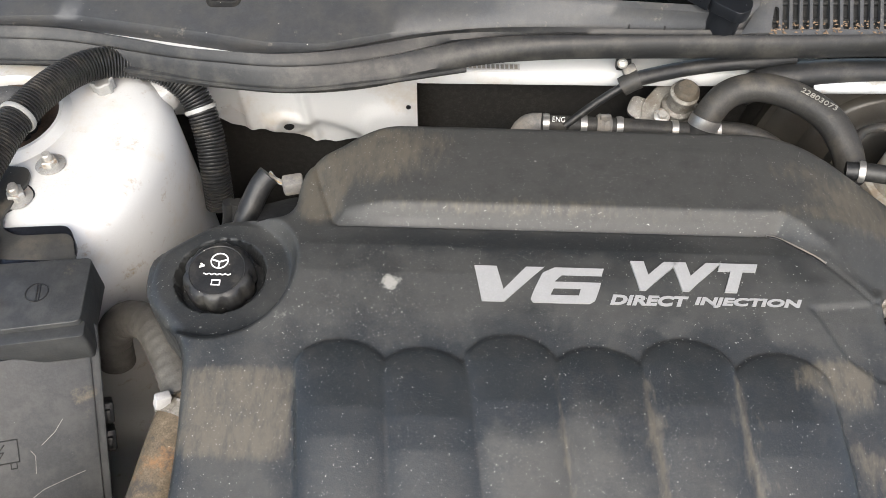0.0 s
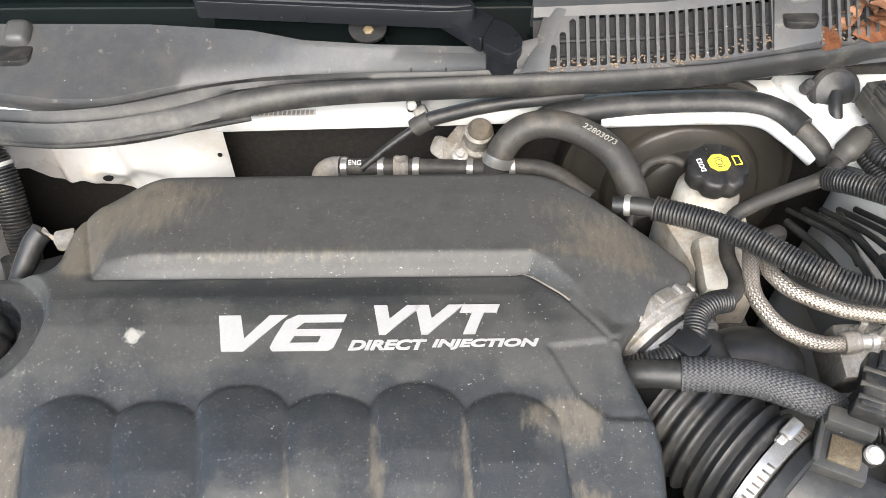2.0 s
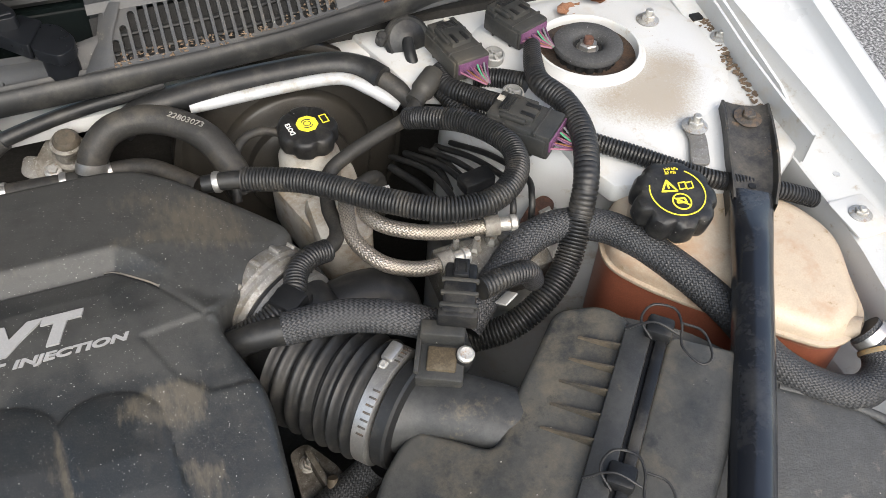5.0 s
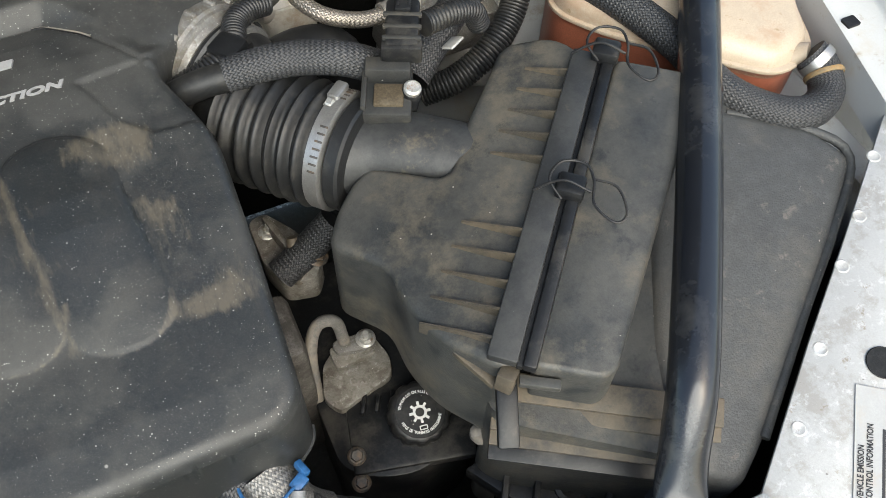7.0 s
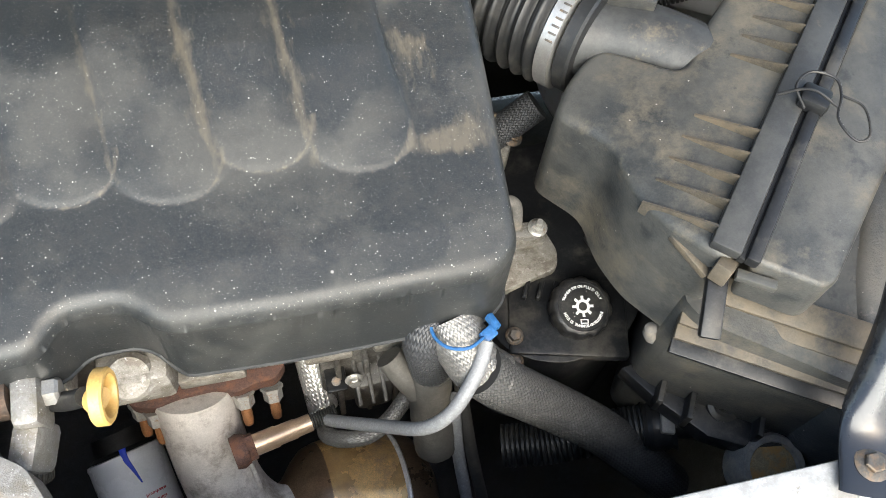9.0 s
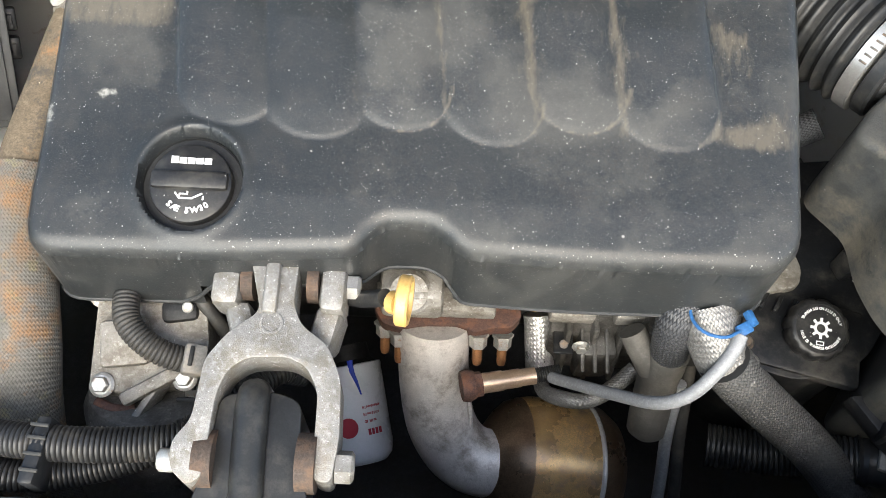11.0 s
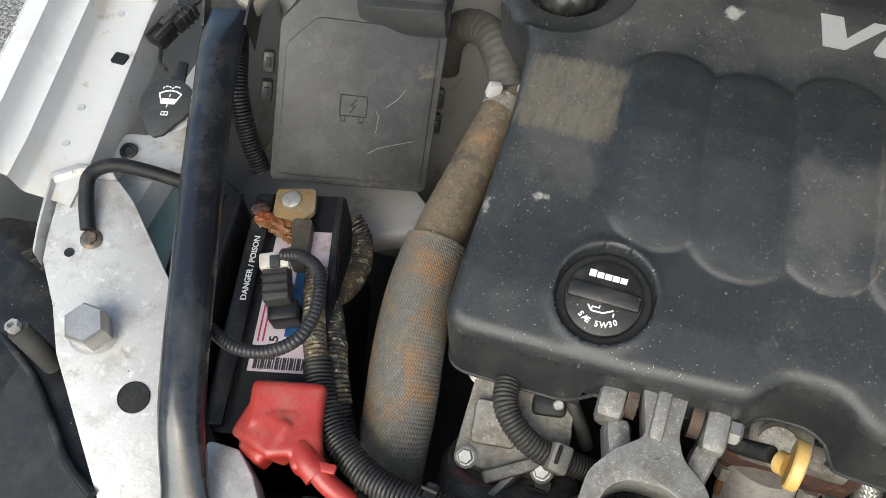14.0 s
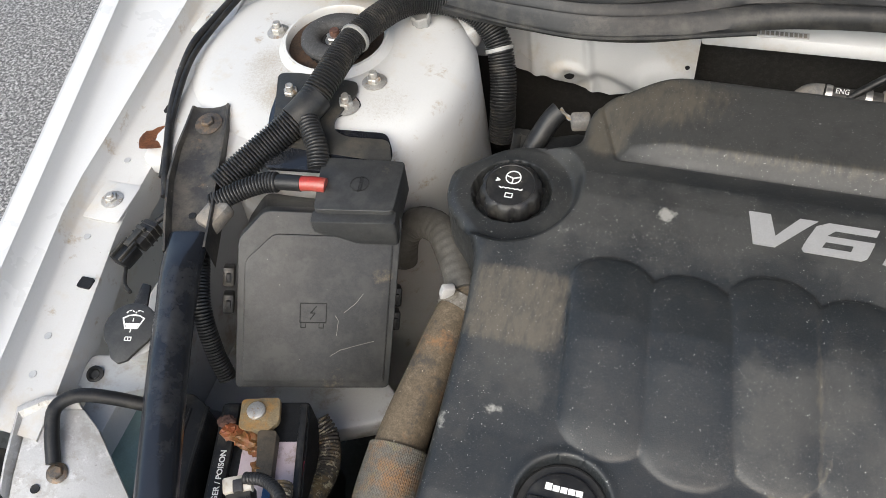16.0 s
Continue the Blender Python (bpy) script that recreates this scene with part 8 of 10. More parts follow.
# transmission side
tr = thing("transmission_case", (0.40, 0.16, 0.58), "grimy transmission housing with a bracket and pipe", "transmission")
part("case", slab(rounded([(0.335, 0.30), (0.335, 0.115), (0.360, 0.095), (0.395, 0.085), (0.455, 0.105), (0.50, 0.17), (0.49, 0.32)], 0.02, 4), 0.50, 0.655, 0.012), "black", tr)
part("pad", slab(rounded([(0.352, 0.205), (0.375, 0.222), (0.402, 0.222), (0.410, 0.190), (0.405, 0.172), (0.352, 0.158), (0.342, 0.175)], 0.006, 3), 0.64, 0.664, 0.003), "dusty_alu", tr)
part("pad_step", slab(rounded([(0.362, 0.216), (0.396, 0.214), (0.400, 0.196), (0.362, 0.194)], 0.004, 3), 0.660, 0.669, 0.002), "dusty_alu", tr)
part("clamp_bar", slab(rounded([(0.366, 0.218), (0.398, 0.216), (0.404, 0.204), (0.388, 0.200), (0.366, 0.206)], 0.005, 3), 0.667, 0.675, 0.002), "alu", tr)
hexbolt((0.395, 0.209, 0.675), (0, -0.1, 1), 0.0062, 0.006, 0.009, 0.006, parent=tr)
part("cooler_pipe", tube([(0.377, 0.214, 0.672), (0.374, 0.222, 0.700), (0.358, 0.222, 0.706), (0.345, 0.205, 0.695), (0.338, 0.180, 0.655)], 0.0055, n=14), "dull", tr, "dull grey pipe")
part("hose", tube([(0.345, 0.27, 0.725), (0.37, 0.275, 0.738), (0.40, 0.28, 0.76)], 0.014, n=18), "braid", tr)
part("top_cover", box((0.402, 0.128, 0.652), (0.105, 0.075, 0.012), 0.004, (0, 0, -14)), "black", tr, "ribbed black cover")
for k in range(3):
    part("cover_rib", box((0.372 + 0.012 * k, 0.158 - 0.003 * k, 0.660), (0.004, 0.018, 0.006), 0.001, (0, 0, -30)), "black", tr)
for q in ((0.350, 0.118, 0.660), (0.346, 0.098, 0.652)):
    hexbolt(q, (0, -0.2, 1), 0.0055, 0.006, 0.008, parent=tr, material="dark_bolt")
part("harness_clip", box((0.447, 0.192, 0.672), (0.014, 0.020, 0.030), 0.004, (0, 0, 20)), "black", tr)
part("mount_bracket", slab(rounded([(0.335, 0.335), (0.352, 0.340), (0.372, 0.310), (0.384, 0.275), (0.372, 0.256), (0.345, 0.262), (0.335, 0.29)], 0.006, 3), 0.690, 0.722, 0.003), "dusty_alu", tr, "grimy cast bracket")
part("mount_bracket", slab(rounded([(0.340, 0.250), (0.395, 0.245), (0.410, 0.222), (0.345, 0.205)], 0.006, 3), 0.625, 0.650, 0.004), "dusty_alu", tr, "grimy cast bracket")
part("bracket_web", box((0.356, 0.300, 0.728), (0.006, 0.050, 0.020), 0.0015, (0, 0, 14)), "dusty_alu", tr)
for q in ((0.349, 0.318, 0.722), (0.366, 0.282, 0.722)):
    hexbolt(q, (0.1, -0.2, 1), 0.0060, 0.006, 0.009, 0.008, parent=tr)
part("spacer", lathe([(0.0052, 0.0), (0.0052, 0.040), (0.004, 0.042)], (0.357, 0.262, 0.716), (0.15, 0.55, 0.8), 14), "brown_dust", tr)
hexbolt((0.378, 0.268, 0.737), (0.3, -0.3, 1), 0.0065, 0.006, 0.010, parent=tr, material="dark_bolt")
part("barcode_tag", box((0.452, 0.168, 0.690), (0.022, 0.011, 0.001), 0.0003, (15, 0, -20)), "label", tr)
part("tag_bars", bars([(0.001 + 0.0028 * k, 0.002, 0.0014, 0.007) for k in range(6)], plane_mat((0.443, 0.166, 0.6895), (0.94, -0.34, 0), (0.34, 0.94, 0.2))), "ink", tr)
tp, ta = (0.411, 0.131, 0.658), (0.0, -0.25, 1)
tc = cap("transmission_cap", tp, ta, 0.0275, 0.018, "cap", "black fluted transmission fluid cap with white print", tr, 12, 0.0018)
m = cap_frame(tp, ta, 0.018) @ pose(0, 0, 0, 0, 0, -8)
icon = ring_bm(m, 0.0038, 0.0060)
for k in range(8):
    a = radians(45 * k)
    strip(m, [(0.0055 * math.cos(a), 0.0055 * math.sin(a)), (0.0085 * math.cos(a), 0.0085 * math.sin(a))], 0.0022, bm=icon)
strip(m, [(-0.003, -0.0115), (-0.003, -0.0145), (0.003, -0.0145), (0.003, -0.0115), (-0.003, -0.0115)], 0.0008, bm=icon)
part("gear_icon", icon, "white_ink", tc)
for body, a0, sg in (("TRANSMISSION FLUID ONLY", 158, -1), ("HUILE DE TRANSMISSION SEULEMENT", 200, 1)):
    span = 136 if sg < 0 else 140
    for i, ch in enumerate(body):
        if ch == " ":
            continue
        a = a0 + sg * span * i / (len(body) - 1)
        p = (0.0172 * math.cos(radians(a)), 0.0172 * math.sin(radians(a)))
        part("printed_letter", text_bm(ch, m @ pose(p[0], p[1], 0, 0, 0, a - 90 if sg < 0 else a + 90) @ pose(-0.001, -0.001, 0), 0.0034, depth=0.0002, bold=0.02), "white_ink", tc)
M["navy"] = surf("navy_sleeve", (0.012, 0.02, 0.06), 0.5, var=0.2, scale=40)
th = thing("corner_hose", (0.43, 0.01, 0.61), "black ribbed radiator hose with a plastic coupling", "hose")
part("hose", tube([(0.330, 0.046, 0.590), (0.37, 0.038, 0.60), (0.41, 0.034, 0.612), (0.447, 0.028, 0.626)], 0.019, n=24, ribs=(0.006, 0.0012)), "rubber", th)
part("coupling", tube([(0.444, 0.028, 0.626), (0.458, 0.025, 0.630), (0.470, 0.022, 0.634)], 0.0205, n=24, step=0.004, radius=lambda s: 1.0 + 0.06 * math.cos(s * 19)), "black", th)
part("latch", box((0.458, 0.024, 0.651), (0.012, 0.026, 0.006), 0.002, (0, 0, -20)), "dull", th)
part("arm", tube([(0.468, 0.022, 0.634), (0.500, 0.014, 0.645), (0.545, 0.006, 0.655)], 0.012, n=16), "black", th)
part("blue_sleeve", tube([(0.51, -0.004, 0.650), (0.545, 0.004, 0.660), (0.58, 0.010, 0.67)], 0.010, n=16, ribs=(0.004, 0.001)), "navy", th)
th = thing("radiator_cap_neck", (0.515, -0.04, 0.64), "grey plastic filler neck beside the tie bar", "filler neck")
part("neck", lathe([(0.028, -0.03), (0.028, 0.0), (0.026, 0.003), (0.021, 0.003), (0.019, -0.002)], (0.520, -0.036, 0.668), (0, -0.3, 1), 32), "dull", th)
part("opening", lathe([(0.0, 0.0), (0.0195, 0.0), (0.0195, -0.003)], (0.520, -0.036, 0.668), (0, -0.3, 1), 24), "corrosion", th)

# ---- fuse box ----
fb_ = thing("fuse_box", (-0.33, 0.27, 0.74), "dusty black under-hood fuse box with an embossed lid", "fuse box")
U = Vector((0.127, 0.050, -0.036)).normalized()
V = Vector((-0.012, 0.102, 0.128))
FM = plane_mat((-0.394, 0.195, 0.786), U, V)   # the lid's lower corner beside the battery
W_, H_ = 0.139, 0.164
lid = slab(rounded([(0, 0), (W_, 0), (W_ + 0.002, H_), (0.022, H_), (0.0, H_ - 0.026)], 0.006, 4), -0.022, 0.0, 0.005, m=FM, seg=3)
part("lid", lid, "lid", fb_, "dusty lid with a chamfered corner", angle=45)
part("lid_field", slab(rounded([(0.006, 0.006), (W_ - 0.006, 0.006), (W_ - 0.005, H_ - 0.02), (0.030, H_ - 0.02), (0.006, H_ - 0.045)], 0.005, 4), -0.001, 0.0022, 0.002, m=FM), "lid", fb_)
part("body", slab(rounded([(0.004, 0.004), (W_ - 0.004, 0.004), (W_ - 0.002, H_ - 0.004), (0.02, H_ - 0.004), (0.004, H_ - 0.03)], 0.006, 3), -0.10, -0.021, 0.003, m=FM), "black", fb_)
lt = FM @ pose(0, 0, 0.0023)
logo = strip(lt, [(0.055, 0.064), (0.055, 0.082), (0.078, 0.082), (0.078, 0.064), (0.055, 0.064)], 0.0008)
strip(lt, [(0.069, 0.079), (0.064, 0.073), (0.068, 0.073), (0.064, 0.067)], 0.0008, bm=logo)
for x in (0.056, 0.072):
    strip(lt, [(x, 0.063), (x, 0.059), (x + 0.004, 0.059), (x + 0.004, 0.063)], 0.0007, bm=logo)
part("embossed_icon", logo, "foam", fb_)
M["scratch"] = surf("pale_scratch", (0.14, 0.135, 0.125), 0.6, var=0.2)
sc = strip(lt, [(0.083, 0.032), (0.092, 0.038), (0.108, 0.043), (0.122, 0.047)], 0.0005, 0.0001)
strip(lt, [(0.094, 0.074), (0.104, 0.083), (0.110, 0.092)], 0.0005, 0.0001, bm=sc)
strip(lt, [(0.088, 0.052), (0.089, 0.066), (0.086, 0.071)], 0.0004, 0.0001, bm=sc)
part("scratch", sc, "scratch", fb_)
for x, ys in ((-0.008, (0.075, 0.100)), (W_ + 0.003, (0.062, 0.085))):
    for y in ys:
        c = part("latch", box((0, 0, 0), (0.010, 0.018, 0.016), 0.002, mat=FM @ pose(x, y, -0.018)), "black", fb_)
        part("latch_slot", box((0, 0, 0), (0.004, 0.008, 0.004), 0.0005, mat=FM @ pose(x, y, -0.009)), "shadow", c)
# the terminal hood behind the lid
tm = plane_mat((-0.342, 0.3215, 0.897), (1, 0.18, 0.0), (-0.30, 1, 0.0))
part("terminal_hood", slab(rounded([(0, 0), (0.070, 0), (0.073, 0.058), (-0.004, 0.062)], 0.005, 4), -0.030, 0.004, 0.004, m=tm, seg=3), "lid", fb_, "black terminal hood with a screw mark")
part("hood_step", slab(rounded([(-0.002, -0.010), (0.072, -0.010), (0.072, 0.004), (-0.002, 0.004)], 0.003, 3), -0.03, -0.001, 0.002, m=tm), "lid", fb_)
sm = tm @ pose(0.036, 0.030, 0.0042)
mark = ring_bm(sm, 0.0078, 0.0085)
strip(sm, [(0, -0.0085), (0, 0.0085)], 0.0009, bm=mark)
strip(sm, [(0.0022, -0.0070), (0.0022, 0.0070)], 0.0005, bm=mark)
part("screw_mark", mark, "cap", fb_)
brk = thing("fuse_box_bracket", (-0.38, 0.43, 0.885), "black steel bracket bolted to the strut tower", "bracket")
part("plate", slab(rounded([(-0.438, 0.468), (-0.415, 0.480), (-0.355, 0.468), (-0.345, 0.455), (-0.372, 0.432), (-0.364, 0.421), (-0.310, 0.426), (-0.296, 0.402), (-0.298, 0.375), (-0.41, 0.362), (-0.432, 0.43)], 0.008, 4), 0.893, 0.897, 0.0012), "rod", brk)
for x, y in ((-0.420, 0.457), (-0.362, 0.456)):
    hexbolt((x, y, 0.897), (0, 0, 1), 0.0066, 0.007, 0.011, 0.004, parent=brk)

# conduits round the tower
th = thing("left_harness", (-0.36, 0.45, 0.9), "thick black corrugated harness over the strut tower", "wiring harness")
run = [(-0.444, 0.338, 0.888), (-0.418, 0.378, 0.900), (-0.390, 0.415, 0.914), (-0.377, 0.450, 0.926), (-0.370, 0.500, 0.930), (-0.358, 0.545, 0.928), (-0.340, 0.583, 0.922), (-0.315, 0.603, 0.914), (-0.278, 0.608, 0.902), (-0.251, 0.598, 0.880), (-0.239, 0.577, 0.850), (-0.235, 0.556, 0.820), (-0.235, 0.545, 0.785)]
part("conduit", tube(run, 0.0140, n=22, ribs=(0.0044, 0.0019)), "conduit", th, angle=70)
part("branch", tube([(-0.388, 0.424, 0.916), (-0.376, 0.405, 0.912), (-0.364, 0.388, 0.904), (-0.358, 0.372, 0.895)], 0.0105, n=18, ribs=(0.0044, 0.0015)), "conduit", th, angle=70)
part("branch", tube([(-0.442, 0.318, 0.888), (-0.417, 0.333, 0.896), (-0.397, 0.341, 0.901), (-0.384, 0.343, 0.903)], 0.0095, n=18, ribs=(0.0044, 0.0015)), "conduit", th, angle=70)
part("tape", tube([(-0.394, 0.410, 0.912), (-0.385, 0.424, 0.917), (-0.379, 0.438, 0.921)], 0.0152, n=18, wob=0.06), "rubber", th)
part("tape", tube([(-0.384, 0.343, 0.903), (-0.372, 0.344, 0.904), (-0.362, 0.345, 0.904)], 0.0072, n=14, wob=0.06), "rubber", th)
part("red_sleeve", tube([(-0.362, 0.345, 0.904), (-0.350, 0.347, 0.904), (-0.340, 0.348, 0.903)], 0.0068, n=14), "red", th, "bright red sleeve")
band(run, 0.40, 0.004, 0.0142, "grey_clip", th, "cable_tie", "grey cable tie")
band(run, 0.80, 0.004, 0.0142, "grey_clip", th, "cable_tie", "grey cable tie")
c = (-0.327, 0.587, 0.897)
th = thing("cable_stud", c, "round grey plastic cable stud on the tower", "clip", "cable studs")
part("socket", lathe([(0.010, -0.004), (0.0105, 0.010), (0.009, 0.011), (0.0085, 0.005), (0.001, 0.005)], c, (0, -0.1, 1), 20, lobes=(6, 0.002, -1, 1)), "grey_clip", th)
hose("side_conduit", [(-0.462, 0.330, 0.872), (-0.455, 0.305, 0.866), (-0.443, 0.272, 0.855), (-0.432, 0.240, 0.838), (-0.420, 0.218, 0.806), (-0.408, 0.205, 0.78)], 0.0088, "conduit", "black corrugated conduit beside the fuse box", "conduit", ribs=(0.0040, 0.0014))
th = thing("connector_boot", (-0.44, 0.315, 0.87), "grey plastic connector boot under the brace", "connector")
part("boot", box((-0.436, 0.308, 0.884), (0.022, 0.030, 0.018), 0.005, (10, 0, -20)), "dull", th)

# hose from the pump and the radiator hose
M["grey_clamp"] = surf("pale_grey_clamp", (0.36, 0.355, 0.35), 0.4, var=0.1, scale=60, bump=0.1)
rh = thing("radiator_hose", (-0.22, 0.15, 0.70), "dusty brown upper radiator hose in a rust-stained woven sleeve", "hose")
rp = [(-0.206, 0.318, 0.822), (-0.214, 0.292, 0.818), (-0.221, 0.240, 0.808), (-0.228, 0.180, 0.797), (-0.2275, 0.128, 0.786)]

M["brown_rubber"] = surf("mud_stained_rubber", (0.105, 0.082, 0.055), 0.75, var=0.3, scale=30, bump=0.3, stains=(((0.24, 0.125, 0.055), 0.16, 24, 0.12), ((0.05, 0.045, 0.04), 0.3, 40, 0.1)), specks=((0.45, 0.38, 0.28), 260, 0.25))
part("rubber_end", tube(rp, 0.0205, n=26, step=0.006, radius=lambda s: 0.86 + 0.28 * s), "brown_rubber", rh, "mud-stained rubber")
part("woven_sleeve", tube([(-0.228, 0.172, 0.795), (-0.2275, 0.130, 0.786), (-0.222, 0.085, 0.774), (-0.215, 0.045, 0.760), (-0.211, 0.012, 0.744), (-0.208, -0.02, 0.71), (-0.205, -0.05, 0.66)], 0.0275, n=30, step=0.004, radius=lambda s: 0.94 + 0.1 * math.sin(math.pi * min(1, s * 1.3))), "sheath", rh, "woven sleeve with rust stains")
cl = band(rp, 0.09, 0.012, 0.0190, "dusty_alu", rh, "spring_clamp", "pale grey spring clamp")
part("clamp_ear", box((-0.221, 0.303, 0.842), (0.012, 0.008, 0.014), 0.002, (0, 20, 30)), "grey_clamp", cl)
part("clamp_ear", box((-0.196, 0.309, 0.842), (0.010, 0.008, 0.012), 0.002, (0, -20, 10)), "grey_clamp", cl)
ph = [(-0.296, 0.376, 0.770), (-0.292, 0.384, 0.800), (-0.276, 0.388, 0.820), (-0.250, 0.376, 0.830), (-0.228, 0.346, 0.832), (-0.210, 0.314, 0.827)]
th = thing("pump_hose", (-0.25, 0.36, 0.78), "dusty grey taped hose bending under the cover", "hose")
part("hose", tube(ph, 0.0155, n=22, ribs=(0.012, 0.0005), wob=0.03), "taped_grey", th)

# ---- battery ----
bt = thing("battery", (-0.34, 0.08, 0.60), "grimy black car battery with a white and blue label", "battery")

BM = plane_mat((-0.345, -0.030, 0.784), (0.968, 0.25, 0), (-0.25, 0.968, 0))  # lower corner, x across, y to the rear
part("case", slab(rounded([(0, 0), (0.090, 0), (0.080, 0.216), (0, 0.216)], 0.005, 3), -0.17, 0.0, 0.004, m=BM, seg=3), "shadow", bt)
part("lid_rail", slab([(0.004, 0.004), (0.018, 0.004), (0.018, 0.212), (0.004, 0.212)], 0, 0.006, 0.0015, m=BM), "black", bt)
part("lid_rail", slab([(0.082, 0.004), (0.089, 0.004), (0.079, 0.212), (0.072, 0.212)], 0, 0.005, 0.0015, m=BM), "black", bt)
lab = part("label", slab([(0.026, 0.050), (0.080, 0.050), (0.076, 0.178), (0.026, 0.178)], 0, 0.0012, 0.0003, m=BM), "pink_label", bt, "printed white and pink label")
part("blue_field", slab([(0.050, 0.080), (0.072, 0.080), (0.072, 0.140), (0.050, 0.140)], 0.001, 0.0017, 0, m=BM), "blue", lab)
part("number", text_bm("825", BM @ pose(0.046, 0.088, 0.0012, 0, 0, 90), 0.012, width=0.018, height=0.0075, depth=0.0003, bold=0.02), "ink", lab)
part("number", text_bm("1015", BM @ pose(0.046, 0.060, 0.0012, 0, 0, 90), 0.012, width=0.020, height=0.0075, depth=0.0003, bold=0.02), "ink", lab)
part("barcode", bars([(0.030 + 0.0019 * k, 0.052, 0.0010 if k % 3 else 0.0016, 0.010) for k in range(24)], BM @ pose(0, 0, 0.0012)), "ink", lab)
part("small_print", bars([(0.029 + 0.004 * k, 0.075, 0.0013, 0.06 - 0.004 * k) for k in range(2)] + [(0.077, 0.10, 0.005, 0.06)], BM @ pose(0, 0, 0.0012)), "red_ink", lab)
part("warning_text", text_bm("DANGER / POISON", BM @ pose(0.0145, 0.108, 0.0062, 0, 0, 90), 0.01, width=0.060, height=0.0050, depth=0.0003, bold=0.01), "white_ink", bt, "white warning print")
# hold-down cover with ribs, beside the battery
hd = thing("battery_cover", (-0.40, 0.08, 0.72), "ribbed black plastic battery hold-down", "battery cover")
HM = plane_mat((-0.372, -0.035, 0.79), (0.968, 0.25, 0), (-0.25, 0.968, 0))
part("shell", slab(rounded([(-0.030, 0), (0.018, 0), (0.022, 0.06), (0.016, 0.125), (0.020, 0.205), (-0.002, 0.222), (-0.030, 0.20)], 0.008, 3), -0.12, 0.004, 0.005, m=HM, seg=3), "black", hd)
for k in range(6):
    part("rib", tube([HM @ Vector((-0.024 + 0.0055 * k, 0.214 - 0.002 * k, 0.0045)), HM @ Vector((-0.026 + 0.0055 * k, 0.180, 0.0045)), HM @ Vector((-0.028 + 0.0055 * k, 0.140, 0.0045)), HM @ Vector((-0.027 + 0.0055 * k, 0.105, 0.0040))], 0.0013, n=6, step=0.008), "black", hd)
part("edge_lip", tube([HM @ Vector((0.018, 0.205, 0.004)), HM @ Vector((0.014, 0.125, 0.004)), HM @ Vector((0.019, 0.06, 0.004)), HM @ Vector((0.015, 0.004, 0.004))], 0.0022, n=8, step=0.006), "black", hd)
for k in range(3):
    part("rib", slab([(-0.020 + 0.012 * k, 0.01), (-0.017 + 0.012 * k, 0.01), (-0.017 + 0.012 * k, 0.092), (-0.020 + 0.012 * k, 0.092)], 0.003, 0.008, 0.001, m=HM), "black", hd)
part("cross_rib", slab([(-0.022, 0.096), (0.012, 0.096), (0.012, 0.100), (-0.022, 0.100)], 0.003, 0.008, 0.001, m=HM), "black", hd)
# negative terminal
tn = thing("battery_clamp", (-0.36, 0.165, 0.784), "corroded brass battery clamp caked with orange rust", "battery clamp")
part("lug", slab(rounded([(-0.378, 0.182), (-0.345, 0.192), (-0.337, 0.170), (-0.347, 0.154), (-0.370, 0.156)], 0.004, 3), 0.790, 0.796, 0.001), "corrosion", tn)
part("bolt_head", lathe([(0.0082, 0), (0.0082, 0.003), (0.006, 0.0042), (0.001, 0.0042)], (-0.360, 0.174, 0.796), (0, 0, 1), 18), "bolt", tn)
part("strap", slab(rounded([(-0.352, 0.158), (-0.335, 0.162), (-0.322, 0.118), (-0.334, 0.114)], 0.004, 3), 0.786, 0.797, 0.004), "brown_dust", tn)
M["acid"] = surf("rust_crust", (0.17, 0.078, 0.020), 0.38, var=0.35, scale=120, bump=1.0, bscale=260, stains=(((0.26, 0.07, 0.025), 0.4, 70, 0.12),))
for x, y, z, s in ((-0.384, 0.160, 0.791, 0.008), (-0.375, 0.152, 0.792, 0.009), (-0.359, 0.149, 0.793, 0.011), (-0.346, 0.144, 0.793, 0.009), (-0.338, 0.128, 0.794, 0.007), (-0.330, 0.098, 0.790, 0.006)):
    cr = bmesh.new()
    bmesh.ops.create_icosphere(cr, subdivisions=3, radius=s)
    for v in cr.verts:
        v.co *= 1 + 0.55 * noise.noise(v.co * 330 + Vector((x * 90, 0, 0)))
        v.co = Vector((x, y, z)) + Vector((v.co.x, v.co.y * 0.8, v.co.z * 0.4))
    part("rust_crust", cr, "acid" if x > -0.38 else "rust", tn)
# battery sensor with its looping lead
bs = thing("battery_sensor", (-0.318, 0.082, 0.80), "grey battery sensor plug with a pale latch", "sensor")
BSM = plane_mat((-0.325, 0.085, 0.822), (0.90, 0.42, 0), (-0.42, 0.90, 0.10))
part("plug", box((0, 0, 0), (0.020, 0.032, 0.020), 0.002, mat=BSM), "dusty", bs)
for q in (-0.010, -0.003, 0.004):
    part("plug_ridge", box((0, 0, 0), (0.021, 0.002, 0.002), 0.0005, mat=BSM @ pose(0, q, 0.0102)), "black", bs)
part("latch", box((0, 0, 0), (0.023, 0.013, 0.010), 0.002, mat=BSM @ pose(0, 0.016, 0.008)), "reservoir", bs, "pale cream latch")
part("latch_slot", box((0, 0, 0), (0.008, 0.010, 0.004), 0.001, mat=BSM @ pose(0.001, 0.014, 0.0125)), "ink", bs)
part("foot", box((0, 0, 0), (0.024, 0.018, 0.024), 0.004, mat=BSM @ pose(0.002, -0.018, -0.016)), "black", bs)
